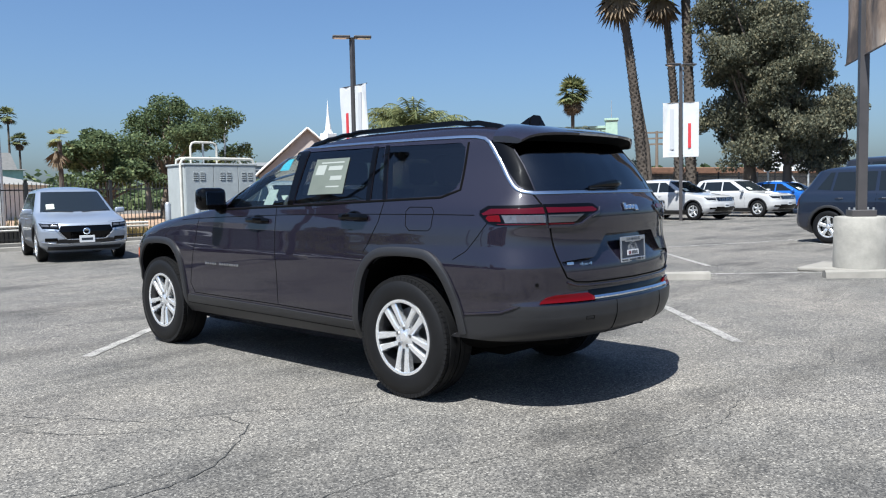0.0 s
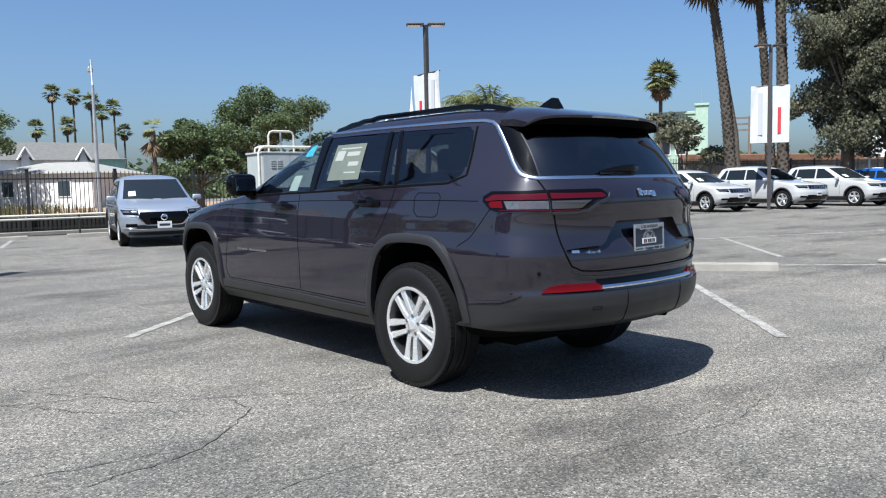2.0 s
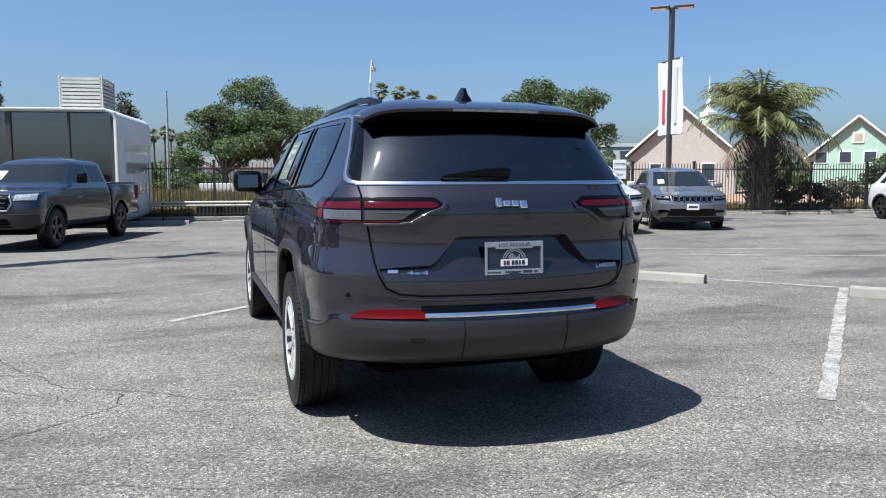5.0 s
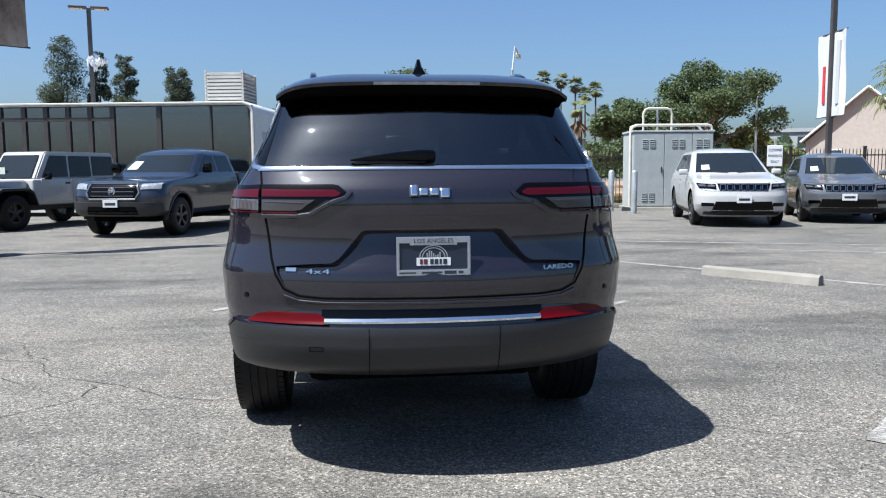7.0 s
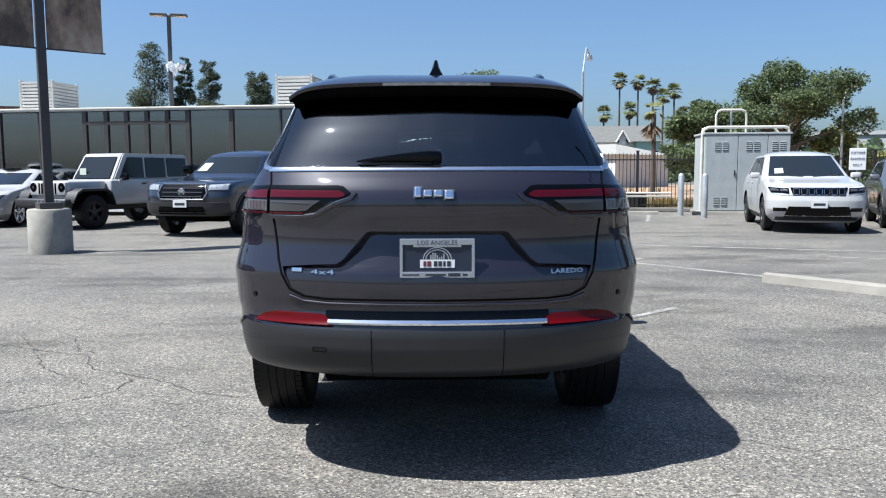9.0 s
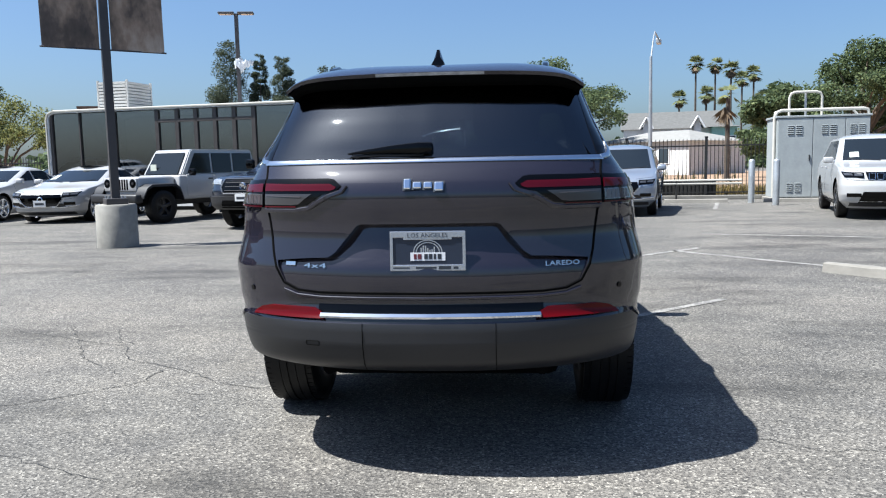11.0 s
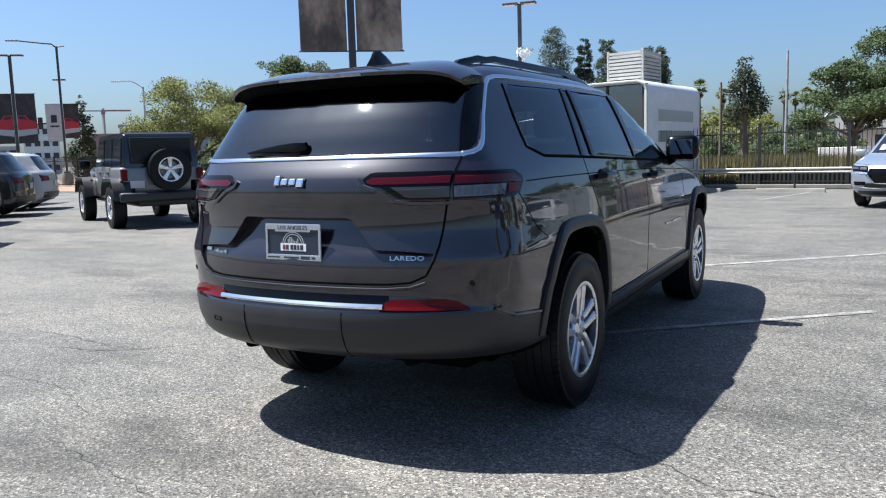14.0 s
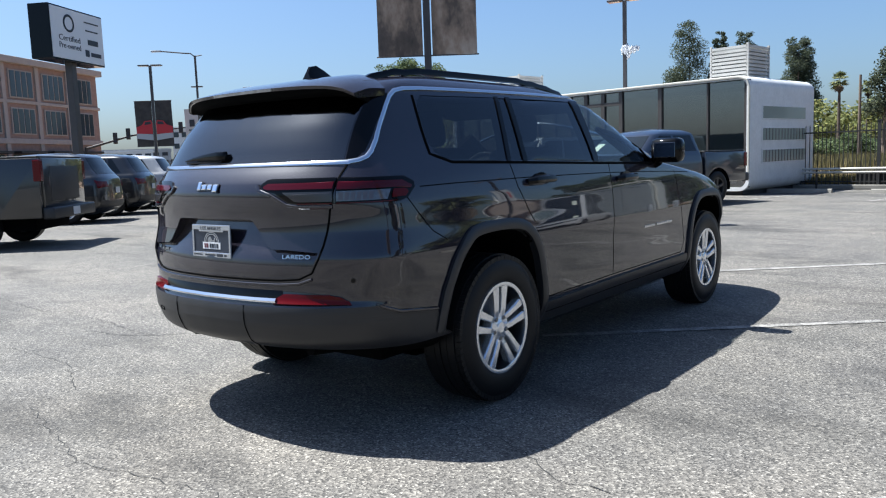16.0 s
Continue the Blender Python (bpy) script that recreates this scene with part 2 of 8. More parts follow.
def add_box(bm, x0, x1, y0, y1, z0, z1, bevel=0.0, m=None):
    r = bmesh.ops.create_cube(bm, size=1)
    vs = r["verts"]
    for v in vs:
        v.co = Vector(((x0 + x1) / 2 + v.co.x * (x1 - x0), (y0 + y1) / 2 + v.co.y * (y1 - y0), (z0 + z1) / 2 + v.co.z * (z1 - z0)))
        if m is not None:
            v.co = m @ v.co
    if bevel:
        es = list({e for v in vs for e in v.link_edges})
        bmesh.ops.bevel(bm, geom=es, offset=bevel, segments=2, affect="EDGES", profile=0.5)
    return bm


def box(x0, x1, y0, y1, z0, z1, bevel=0.0, m=None):
    return add_box(bmesh.new(), x0, x1, y0, y1, z0, z1, bevel, m)


def add_tube(bm, pts, radii, sides=8, caps=True):
    """A tapered tube along a path."""
    pts = [Vector(p) for p in pts]
    radii = radii if hasattr(radii, "__len__") else [radii] * len(pts)
    rings, ref = [], None
    for i, p in enumerate(pts):
        d = (pts[min(i + 1, len(pts) - 1)] - pts[max(i - 1, 0)])
        d = d.normalized() if d.length > 1e-9 else Vector((0, 0, 1))
        if ref is None:
            ref = Vector((1, 0, 0)) if abs(d.x) < 0.9 else Vector((0, 1, 0))
        a = (ref - d * ref.dot(d)).normalized()
        b = d.cross(a)
        ref = a
        rings.append([bm.verts.new(p + (a * math.cos(2 * math.pi * k / sides) + b * math.sin(2 * math.pi * k / sides)) * radii[i]) for k in range(sides)])
    for r0, r1 in zip(rings, rings[1:]):
        for k in range(sides):
            bm.faces.new((r0[k], r0[(k + 1) % sides], r1[(k + 1) % sides], r1[k]))
    if caps and sides > 2:
        bm.faces.new(rings[0][::-1])
        bm.faces.new(rings[-1])
    return bm


def tube(pts, radii, sides=8):
    return add_tube(bmesh.new(), pts, radii, sides)


def lathe(profile, axis="z", steps=32, m=None, caps=True):
    """Turn (radius, along) pairs about an axis."""
    bm = bmesh.new()
    rings = []
    for r, h in profile:
        ring = []
        for k in range(steps):
            a = 2 * math.pi * k / steps
            c = (r * math.cos(a), r * math.sin(a), h) if axis == "z" else (h, r * math.cos(a), r * math.sin(a))
            ring.append(bm.verts.new(m @ Vector(c) if m is not None else c))
        rings.append(ring)
    for r0, r1 in zip(rings, rings[1:]):
        for k in range(steps):
            bm.faces.new((r0[k], r0[(k + 1) % steps], r1[(k + 1) % steps], r1[k]))
    if caps and profile[0][0] > 1e-4:
        bm.faces.new(rings[0][::-1])
    if caps and profile[-1][0] > 1e-4:
        bm.faces.new(rings[-1])
    bmesh.ops.remove_doubles(bm, verts=bm.verts, dist=1e-5)
    return bm


def text_mesh(body, size, extrude=0.001, align="CENTER"):
    cu = bpy.data.curves.new("lettering", "FONT")
    cu.body, cu.size, cu.extrude, cu.align_x, cu.align_y = body, size, extrude, align, "CENTER"
    cu.resolution_u = 2
    tmp = bpy.data.objects.new("lettering", cu)
    scene.collection.objects.link(tmp)
    me = bpy.data.meshes.new_from_object(tmp.evaluated_get(bpy.context.evaluated_depsgraph_get()))
    bpy.data.objects.remove(tmp)
    bpy.data.curves.remove(cu)
    return me


def lettering(name, body, size, m, material, parent=None, extrude=0.001, width=None, bold=0.0):
    me = text_mesh(body, size, extrude)
    if width:
        xs = [v.co.x for v in me.vertices]
        me.transform(Matrix.Diagonal((width / (max(xs) - min(xs)), 1, 1, 1)))
    me.transform(m)
    return obj(name, me, material, parent)


def lerp_keys(keys, z):
    if z <= keys[0][0]:
        return np.array(keys[0][1:], float)
    for a, b in zip(keys, keys[1:]):
        if z <= b[0]:
            u = (z - a[0]) / (b[0] - a[0])
            return np.array(a[1:], float) * (1 - u) + np.array(b[1:], float) * u
    return np.array(keys[-1][1:], float)


class Shell:
    """A car body as level slices. Keys: height, rear y, front y, half width, taper, corner power, rear corner length, front corner length, rear bow, front bow.
    The car looks along +y."""

    def __init__(self, keys, taper_from=0.9, step=0.02, half=60):
        self.keys, self.taper_from, self.half = keys, taper_from, half
        self.cache = {}
        z0, z1 = keys[0][0], keys[-1][0]
        zs = {round(k[0], 4) for k in keys}
        n = int((z1 - z0) / step)
        self.zs = sorted(zs | {round(z0 + (z1 - z0) * i / n, 4) for i in range(n + 1)})

    def smooth_keys(self, z):
        s = 0.012
        z0, z1 = self.keys[0][0], self.keys[-1][0]
        s = min(s, (z - z0) / 1.01 + 1e-6, (z1 - z) / 1.01 + 1e-6)
        return sum(lerp_keys(self.keys, z + d * s) for d in (-1, 0, 1)) / 3

    def ring(self, z):
        z = round(z, 4)
        if z in self.cache:
            return self.cache[z]
        yr, yf, w, tap, n, lr, lf, br, bf = self.smooth_keys(z)
        pts = []
        h = self.half
        room = max(0.02, yf - yr - max(br, bf) * w * w * 1.7)
        lr, lf = min(lr, room * 0.45), min(lf, room * 0.45)
        th = np.linspace(0, math.pi / 2, h // 2 + 1)
        bend = max(0.0, self.taper_from - yr) ** 2

        def half_width(y):
            return w * (1 - tap * max(0.0, self.taper_from - y) ** 2 / 4)

        for t in th:
            cx, cy = math.sin(t) ** (2 / n), 1 - math.cos(t) ** (2 / n)
            y = yr + lr * cy
            for _ in range(3):
                x = cx * half_width(y)
                y = yr + br * x * x * (1 - cy * 0.4) + lr * cy
            pts.append((x, y))
        front = []
        for t in th:
            cx, cy = math.sin(t) ** (2 / n), 1 - math.cos(t) ** (2 / n)
            x = cx * w
            front.append((x, yf - bf * x * x - lf * cy))
        y0, y1 = pts[-1][1], front[-1][1]
        mids = [(half_width(y), y) for y in np.linspace(y0, max(y0, y1), h)[1:-1]]
        out = np.array(pts + mids + front[::-1])
        out[:, 1] = np.maximum.accumulate(out[:, 1])
        out[0, 0] = out[-1, 0] = 0.0
        self.cache[z] = out
        return out

    def arc(self, z):
        r = self.ring(z)
        return r, np.concatenate([[0], np.cumsum(np.hypot(*np.diff(r, axis=0).T))])

    def at_s(self, s, z):
        """The point at arc length s from the rear middle, to the side of its sign."""
        r, a = self.arc(z)
        k = abs(s)
        return Vector((math.copysign(np.interp(k, a, r[:, 0]), s), np.interp(k, a, r[:, 1]), z))

    def at_y(self, y, z, side):
        r = self.ring(z)
        k = np.argmax(r[:, 0] > 0.6 * r[:, 0].max())
        return Vector((side * np.interp(y, r[k:, 1] + np.arange(len(r) - k) * 1e-9, r[k:, 0]), y, z))

    def at_x(self, x, z, front=False):
        r = self.ring(z)
        if front:
            k = len(r) - 1 - np.argmax(r[::-1, 0] >= 0.999 * r[:, 0].max())
            return Vector((x, np.interp(abs(x), r[k:, 0][::-1], r[k:, 1][::-1]), z))
        k = np.argmax(r[:, 0] >= 0.999 * r[:, 0].max()) + 1
        return Vector((x, np.interp(abs(x), r[:k, 0] + np.arange(k) * 1e-9, r[:k, 1]), z))

    def place(self, mode, u, z, side=1):
        return self.at_s(u * side, z) if mode == "s" else self.at_y(u, z, side) if mode == "y" else self.at_x(u * side, z, mode == "f")

    def normal(self, mode, u, z, side=1):
        e = 0.012
        du = self.place(mode, u + e, z, side) - self.place(mode, u - e, z, side)
        z0, z1 = max(z - e, self.zs[0]), min(z + e, self.zs[-1])
        dz = self.place(mode, u, z1, side) - self.place(mode, u, z0, side)
        n = du.cross(dz)
        n.normalize()
        p = self.place(mode, u, z, side)
        mid = Vector((0, (self.ring(z)[0, 1] + self.ring(z)[-1, 1]) / 2, z - 0.1))
        ref = Vector((p.x, 0, 0.05)) if mode == "y" else Vector((0, 1 if mode == "f" else -1, 0.05)) if mode in "xf" else p - mid
        return n if n.dot(ref) > 0 else -n

    def mesh(self, name="body", inset=0.0, z0=None, z1=None):
        zs = [z for z in self.zs if (z0 is None or z >= z0 - 1e-6) and (z1 is None or z <= z1 + 1e-6)]
        verts, faces = [], []
        for z in zs:
            r = self.ring(z)
            if inset:
                r = r.copy()
                r[:, 0] = np.maximum(0, r[:, 0] - inset)
                c = (r[0, 1] + r[-1, 1]) / 2
                r[:, 1] = np.where(r[:, 1] < c, np.minimum(r[:, 1] + inset, c), np.maximum(r[:, 1] - inset, c))
            loop = [(x, y, z) for x, y in r] + [(-x, y, z) for x, y in r[-2:0:-1]]
            verts += loop
        n = len(loop)
        for i in range(len(zs) - 1):
            for k in range(n):
                faces.append((i * n + k, i * n + (k + 1) % n, (i + 1) * n + (k + 1) % n, (i + 1) * n + k))
        h = len(self.ring(zs[0]))
        for base, flip in ((0, True), ((len(zs) - 1) * n, False)):
            for k in range(h - 1):
                a, b = base + k, base + k + 1
                c, d = base + (n - k - 1) % n if k + 1 < h - 1 else base + h - 1, base + (n - k) % n
                q = []
                for v in (a, b, c, d):
                    if v not in q:
                        q.append(v)
                if len(q) > 2:
                    faces.append(tuple(q[::-1]) if flip else tuple(q))
        me = pydata(name, verts, faces)
        bm = bmesh.new()
        bm.from_mesh(me)
        bmesh.ops.remove_doubles(bm, verts=bm.verts, dist=0.0004)
        bmesh.ops.recalc_face_normals(bm, faces=bm.faces)
        bm.to_mesh(me)
        bm.free()
        return me

    def roof_at(self, x, y):
        for z in reversed(self.zs):
            r = self.ring(z)
            if r[0, 1] < y < r[-1, 1] and np.interp(y, r[:, 1] + np.arange(len(r)) * 1e-9, r[:, 0]) >= abs(x):
                return z
        return self.zs[0]

    def patch(self, poly, mode="y", side=1, out=0.003, deep=0.012, rows=8, cols=8, bulge=0.0, floor=None):
        """A plate with thickness over the outline poly of (u, z), one span of u at each height."""
        zs_ = [p[1] for p in poly]
        lo, hi = min(zs_), max(zs_)
        heights = sorted({lo + (hi - lo) * i / rows for i in range(rows + 1)} | {z for z in zs_})
        heights[0], heights[-1] = lo + 1e-5, hi - 1e-5
        grid = []
        for z in heights:
            us = []
            for (u0, a), (u1, b) in zip(poly, poly[1:] + poly[:1]):
                if (a <= z < b) or (b <= z < a):
                    us.append(u0 + (u1 - u0) * (z - a) / (b - a))
            if len(us) < 2:
                continue
            u0, u1 = min(us), max(us)
            grid.append([(u0 + (u1 - u0) * k / cols, z) for k in range(cols + 1)])
        bm = bmesh.new()
        top, bot = [], []
        nr = len(grid)
        for i, row in enumerate(grid):
            rt, rb = [], []
            for k, (u, z) in enumerate(row):
                p, n = self.place(mode, u, z, side), self.normal(mode, u, z, side)
                b = bulge * math.sin(math.pi * k / cols) ** 0.5 * math.sin(math.pi * (i + 0.01) / (nr - 0.98)) ** 0.5 if bulge else 0
                rt.append(bm.verts.new(p + n * (out + b)))
                rb.append(bm.verts.new(p + n * (out - deep if floor is None else floor(z))))
            top.append(rt)
            bot.append(rb)
        for i in range(nr - 1):
            for k in range(cols):
                bm.faces.new((top[i][k], top[i][k + 1], top[i + 1][k + 1], top[i + 1][k]))
                bm.faces.new((bot[i][k], bot[i + 1][k], bot[i + 1][k + 1], bot[i][k + 1])).material_index = 1
        for a, b in ((0, 0), (nr - 1, 0)):
            for k in range(cols):
                bm.faces.new((top[a][k], top[a][k + 1], bot[a][k + 1], bot[a][k]))
        for k in (0, cols):
            for i in range(nr - 1):
                bm.faces.new((top[i][k], top[i + 1][k], bot[i + 1][k], bot[i][k]))
        return bm

    def strip(self, path, width, mode="y", side=1, out=0.003, deep=0.006, closed=False, sub=6, bm=None):
        """A band laid along a path of (u, z)."""
        pts = []
        seq = path + path[:1] if closed else path
        for a, b in zip(seq, seq[1:]):
            pts += [(a[0] + (b[0] - a[0]) * i / sub, a[1] + (b[1] - a[1]) * i / sub) for i in range(sub)]
        if not closed:
            pts.append(path[-1])
        bm = bm or bmesh.new()
        P = [self.place(mode, u, z, side) for u, z in pts]
        rings = []
        for i, (u, z) in enumerate(pts):
            n = self.normal(mode, u, z, side)
            a, b = (P[i - 1], P[(i + 1) % len(P)]) if closed else (P[max(i - 1, 0)], P[min(i + 1, len(P) - 1)])
            d = (b - a).normalized()
            c = n.cross(d).normalized() * (width / 2)
            rings.append([bm.verts.new(P[i] + n * (out - deep) - c), bm.verts.new(P[i] + n * out * 0.7 - c), bm.verts.new(P[i] + n * out - c * 0.6),
                          bm.verts.new(P[i] + n * out + c * 0.6), bm.verts.new(P[i] + n * out * 0.7 + c), bm.verts.new(P[i] + n * (out - deep) + c)])
        pairs = list(zip(rings, rings[1:])) + ([(rings[-1], rings[0])] if closed else [])
        for r0, r1 in pairs:
            for k in range(6):
                bm.faces.new((r0[k], r0[(k + 1) % 6], r1[(k + 1) % 6], r1[k]))
        if not closed:
            bm.faces.new(rings[0][::-1])
            bm.faces.new(rings[-1])
        return bm


def carved(me, cutters, material_count=1):
    """me less the cutter meshes, which may carry a second material slot index."""
    ob = new("carve", me)
    made = []
    for c in cutters:
        co = new("cutter", c)
        made.append(co)
        md = ob.modifiers.new("cut", "BOOLEAN")
        md.operation, md.solver, md.object = "DIFFERENCE", "EXACT", co
        md.material_mode = "TRANSFER"
    out = bpy.data.meshes.new_from_object(ob.evaluated_get(bpy.context.evaluated_depsgraph_get()))
    for o in made + [ob]:
        bpy.data.objects.remove(o)
    return out


def mesh_of(bm, material):
    me = bpy.data.meshes.new("cutter")
    bmesh.ops.recalc_face_normals(bm, faces=bm.faces)
    for f in bm.faces:
        f.material_index = 0
    bm.to_mesh(me)
    bm.free()
    me.materials.append(M[material])
    return me


def cyl_x(x0, x1, y, z, r, steps=48):
    return lathe([(0, x0), (r, x0), (r, x1), (0, x1)], "x", steps, Matrix.Translation((0, y, z)))


def wheel(parent, x, y, r, rim_r, width, side, style="split", rim_mat="alloy", tread=36, hub_mat="alloy", spin=0.0):
    """A tyre with shoulders and tread blocks, and a spoked rim in it. side: +1 right, -1 left."""
    w = thing("wheel", "", "")
    w.parent = parent
    w.matrix_basis = Matrix.Translation((x, y, r)) @ Matrix.Rotation(0 if side > 0 else math.pi, 4, "Z")
    h = width / 2
    tyre = lathe([(rim_r, -h * 0.82), (rim_r + 0.02, -h * 0.95), ((r + rim_r) / 2, -h), (r - 0.03, -h * 0.93), (r - 0.008, -h * 0.76), (r - 0.004, 0), (r - 0.008, h * 0.76), (r - 0.03, h * 0.93),
                  ((r + rim_r) / 2, h), (rim_r + 0.035, h * 0.97), (rim_r + 0.012, h * 0.92), (rim_r - 0.004, h * 0.80)], "x", 56, caps=False)
    if tread:
        # four ribs between round grooves, and fine cuts over the shoulders
        for c, hw in ((-0.50, 0.17), (-0.17, 0.13), (0.17, 0.13), (0.50, 0.17)):
            rib = lathe([(r - 0.02, h * (c - hw)), (r + 0.003, h * (c - hw)), (r + 0.003, h * (c + hw)), (r - 0.02, h * (c + hw))], "x", 56, caps=False)
            me = bpy.data.meshes.new("rib")
            rib.to_mesh(me)
            rib.free()
            tyre.from_mesh(me)
            bpy.data.meshes.remove(me)
        for k in range(tread * 2):
            m = Matrix.Rotation(2 * math.pi * (k + 0.5) / (tread * 2), 4, "X")
            for c in (-0.80, 0.80):
                add_box(tyre, h * (c - 0.12), h * (c + 0.12), -math.pi * r / (tread * 2) * 0.86, math.pi * r / (tread * 2) * 0.86, r - 0.03, r - 0.005, 0, m)
    part("tyre", tyre, "tyre", w, smooth=True, angle=40)
    barrel = lathe([(rim_r + 0.006, h * 0.86), (rim_r + 0.008, h * 0.92), (rim_r - 0.008, h * 0.93), (rim_r - 0.016, h * 0.80), (rim_r - 0.02, 0.0), (rim_r - 0.02, -h * 0.8), (rim_r + 0.006, -h * 0.86)], "x", 56, caps=False)
    part("barrel", barrel, "dark_alloy" if style == "split" else rim_mat, w, smooth=True)
    lip = lathe([(rim_r - 0.012, h * 0.70), (rim_r - 0.010, h * 0.93), (rim_r - 0.002, h * 0.955), (rim_r + 0.010, h * 0.945), (rim_r + 0.012, h * 0.88)], "x", 56, caps=False)
    part("rim", lip, rim_mat, w, smooth=True)
    spokes = bmesh.new()
    face, deep = h * 0.80, 0.045
    arms = {"split": [(72 * k + o, 3.6) for k in range(5) for o in (-13, 13)], "five": [(72 * k, 7.5) for k in range(5)], "ten": [(36 * k, 4.0) for k in range(10)], "twist": [(36 * k, 3.4) for k in range(10)]}[style]
    for deg, half_deg in arms:
        a0 = radians(deg)
        pair = math.copysign(1, deg - 72 * round(deg / 72))
        base_a = radians(72 * round(deg / 72)) if style == "split" else a0
        sec = []
        for f, ra, wd, xx in ((0.0, 0.050, 0.019, face - 0.004), (0.35, rim_r * 0.42, 0.0175, face + 0.006), (0.7, rim_r * 0.72, 0.0200, face + 0.010), (1.0, rim_r - 0.008, 0.0265, face + 0.012)):
            ang = a0 + (0.25 * f if style == "twist" else 0)
            if style == "split":
                ang = base_a + spin + pair * math.asin((0.025 + 0.016 * f) / ra)
            if style == "five":
                wd *= 1.9
            d, t = Vector((0, math.sin(ang), math.cos(ang))), Vector((0, math.cos(ang), -math.sin(ang)))
            c = d * ra + Vector((xx, 0, 0))
            ex = Vector((1, 0, 0))
            sec.append([spokes.verts.new(c - t * wd - ex * deep), spokes.verts.new(c - t * wd - ex * 0.008), spokes.verts.new(c - t * wd * 0.72), spokes.verts.new(c + t * wd * 0.72),
                        spokes.verts.new(c + t * wd - ex * 0.008), spokes.verts.new(c + t * wd - ex * deep)])
        for s0, s1 in zip(sec, sec[1:]):
            for k in range(6):
                spokes.faces.new((s0[k], s0[(k + 1) % 6], s1[(k + 1) % 6], s1[k]))
    part("spokes", spokes, rim_mat, w)
    hub = lathe([(0, face + 0.006), (0.028, face + 0.006), (0.034, face + 0.001), (0.075, face - 0.004), (0.082, face - 0.02), (0.082, face - 0.06)], "x", 24)
    part("hub", hub, hub_mat, w, smooth=True)
    for k in range(5):
        a = radians(72 * k + 36) + spin
        c = Vector((0, math.sin(a) * 0.058, math.cos(a) * 0.058))
        part("wheel_nut", tube([c + Vector((face - 0.02, 0, 0)), c + Vector((face + 0.004, 0, 0))], 0.012, 6), "disc" if style == "split" else "dark_alloy", w)
    part("brake_disc", lathe([(0, -0.02), (rim_r * 0.78, -0.02), (rim_r * 0.78, 0.01), (0, 0.01)], "x", 32), "disc", w)
    return w

# ---- the grey three-row utility vehicle in the middle ----
BODY_SHELL = Shell([
    (0.24, -0.30, 3.70, 0.70, 0.00, 4.0, 0.30, 0.50, 0.10, 0.10),
    (0.32, -0.55, 3.80, 0.84, 0.06, 3.2, 0.40, 0.70, 0.20, 0.20),
    (0.40, -0.90, 3.88, 0.895, 0.10, 3.0, 0.50, 0.80, 0.24, 0.22),
    (0.44, -1.07, 3.93, 0.912, 0.10, 3.5, 0.47, 0.90, 0.215, 0.22),
    (0.48, -1.135, 3.95, 0.920, 0.10, 3.5, 0.47, 0.90, 0.215, 0.22),
    (0.56, -1.165, 4.00, 0.925, 0.09, 3.6, 0.47, 0.90, 0.215, 0.22),
    (0.645, -1.168, 4.00, 0.926, 0.08, 3.7, 0.46, 0.90, 0.215, 0.22),
    (0.668, -1.140, 4.00, 0.927, 0.08, 3.8, 0.45, 0.90, 0.215, 0.22),
    (0.72, -1.122, 4.00, 0.928, 0.06, 4.3, 0.45, 0.90, 0.215, 0.22),
    (0.76, -1.128, 4.00, 0.929, 0.06, 4.3, 0.45, 0.90, 0.215, 0.22),
    (0.86, -1.134, 3.98, 0.931, 0.055, 4.4, 0.44, 0.90, 0.215, 0.22),
    (0.90, -1.126, 3.97, 0.928, 0.062, 4.3, 0.45, 0.90, 0.215, 0.22),
    (0.98, -1.110, 3.90, 0.9185, 0.08, 4.2, 0.45, 0.87, 0.215, 0.22),
    (1.04, -1.108, 3.74, 0.9135, 0.082, 4.2, 0.45, 0.83, 0.215, 0.22),
    (1.10, -1.112, 3.45, 0.905, 0.08, 4.3, 0.45, 0.75, 0.215, 0.22),
    (1.16, -1.112, 2.95, 0.893, 0.088, 4.3, 0.45, 0.55, 0.215, 0.20),
    (1.20, -1.098, 2.62, 0.884, 0.10, 4.2, 0.42, 0.40, 0.215, 0.25),
    (1.245, -1.065, 2.45, 0.876, 0.14, 4.2, 0.34, 0.35, 0.22, 0.30),
    (1.29, -1.015, 2.34, 0.860, 0.17, 4.4, 0.29, 0.30, 0.18, 0.32),
    (1.37, -0.975, 2.16, 0.826, 0.205, 4.3, 0.29, 0.28, 0.18, 0.32),
    (1.45, -0.925, 1.99, 0.790, 0.225, 4.3, 0.28, 0.25, 0.18, 0.32),
    (1.60, -0.800, 1.67, 0.715, 0.215, 4.1, 0.28, 0.25, 0.18, 0.32),
    (1.63, -0.760, 1.58, 0.690, 0.21, 3.8, 0.30, 0.28, 0.18, 0.32),
    (1.66, -0.710, 1.46, 0.665, 0.20, 3.4, 0.34, 0.35, 0.18, 0.30),
    (1.69, -0.650, 1.30, 0.628, 0.19, 3.0, 0.42, 0.45, 0.15, 0.25),
    (1.715, -0.510, 1.15, 0.572, 0.18, 2.7, 0.50, 0.50, 0.10, 0.20),
    (1.735, -0.250, 1.00, 0.465, 0.12, 2.5, 0.50, 0.45, 0.05, 0.10),
    (1.750, 0.100, 0.85, 0.310, 0.06, 2.3, 0.30, 0.30, 0.0, 0.0),
    (1.757, 0.350, 0.70, 0.080, 0.00, 2.0, 0.15, 0.15, 0.0, 0.0),
], step=0.018, half=64)

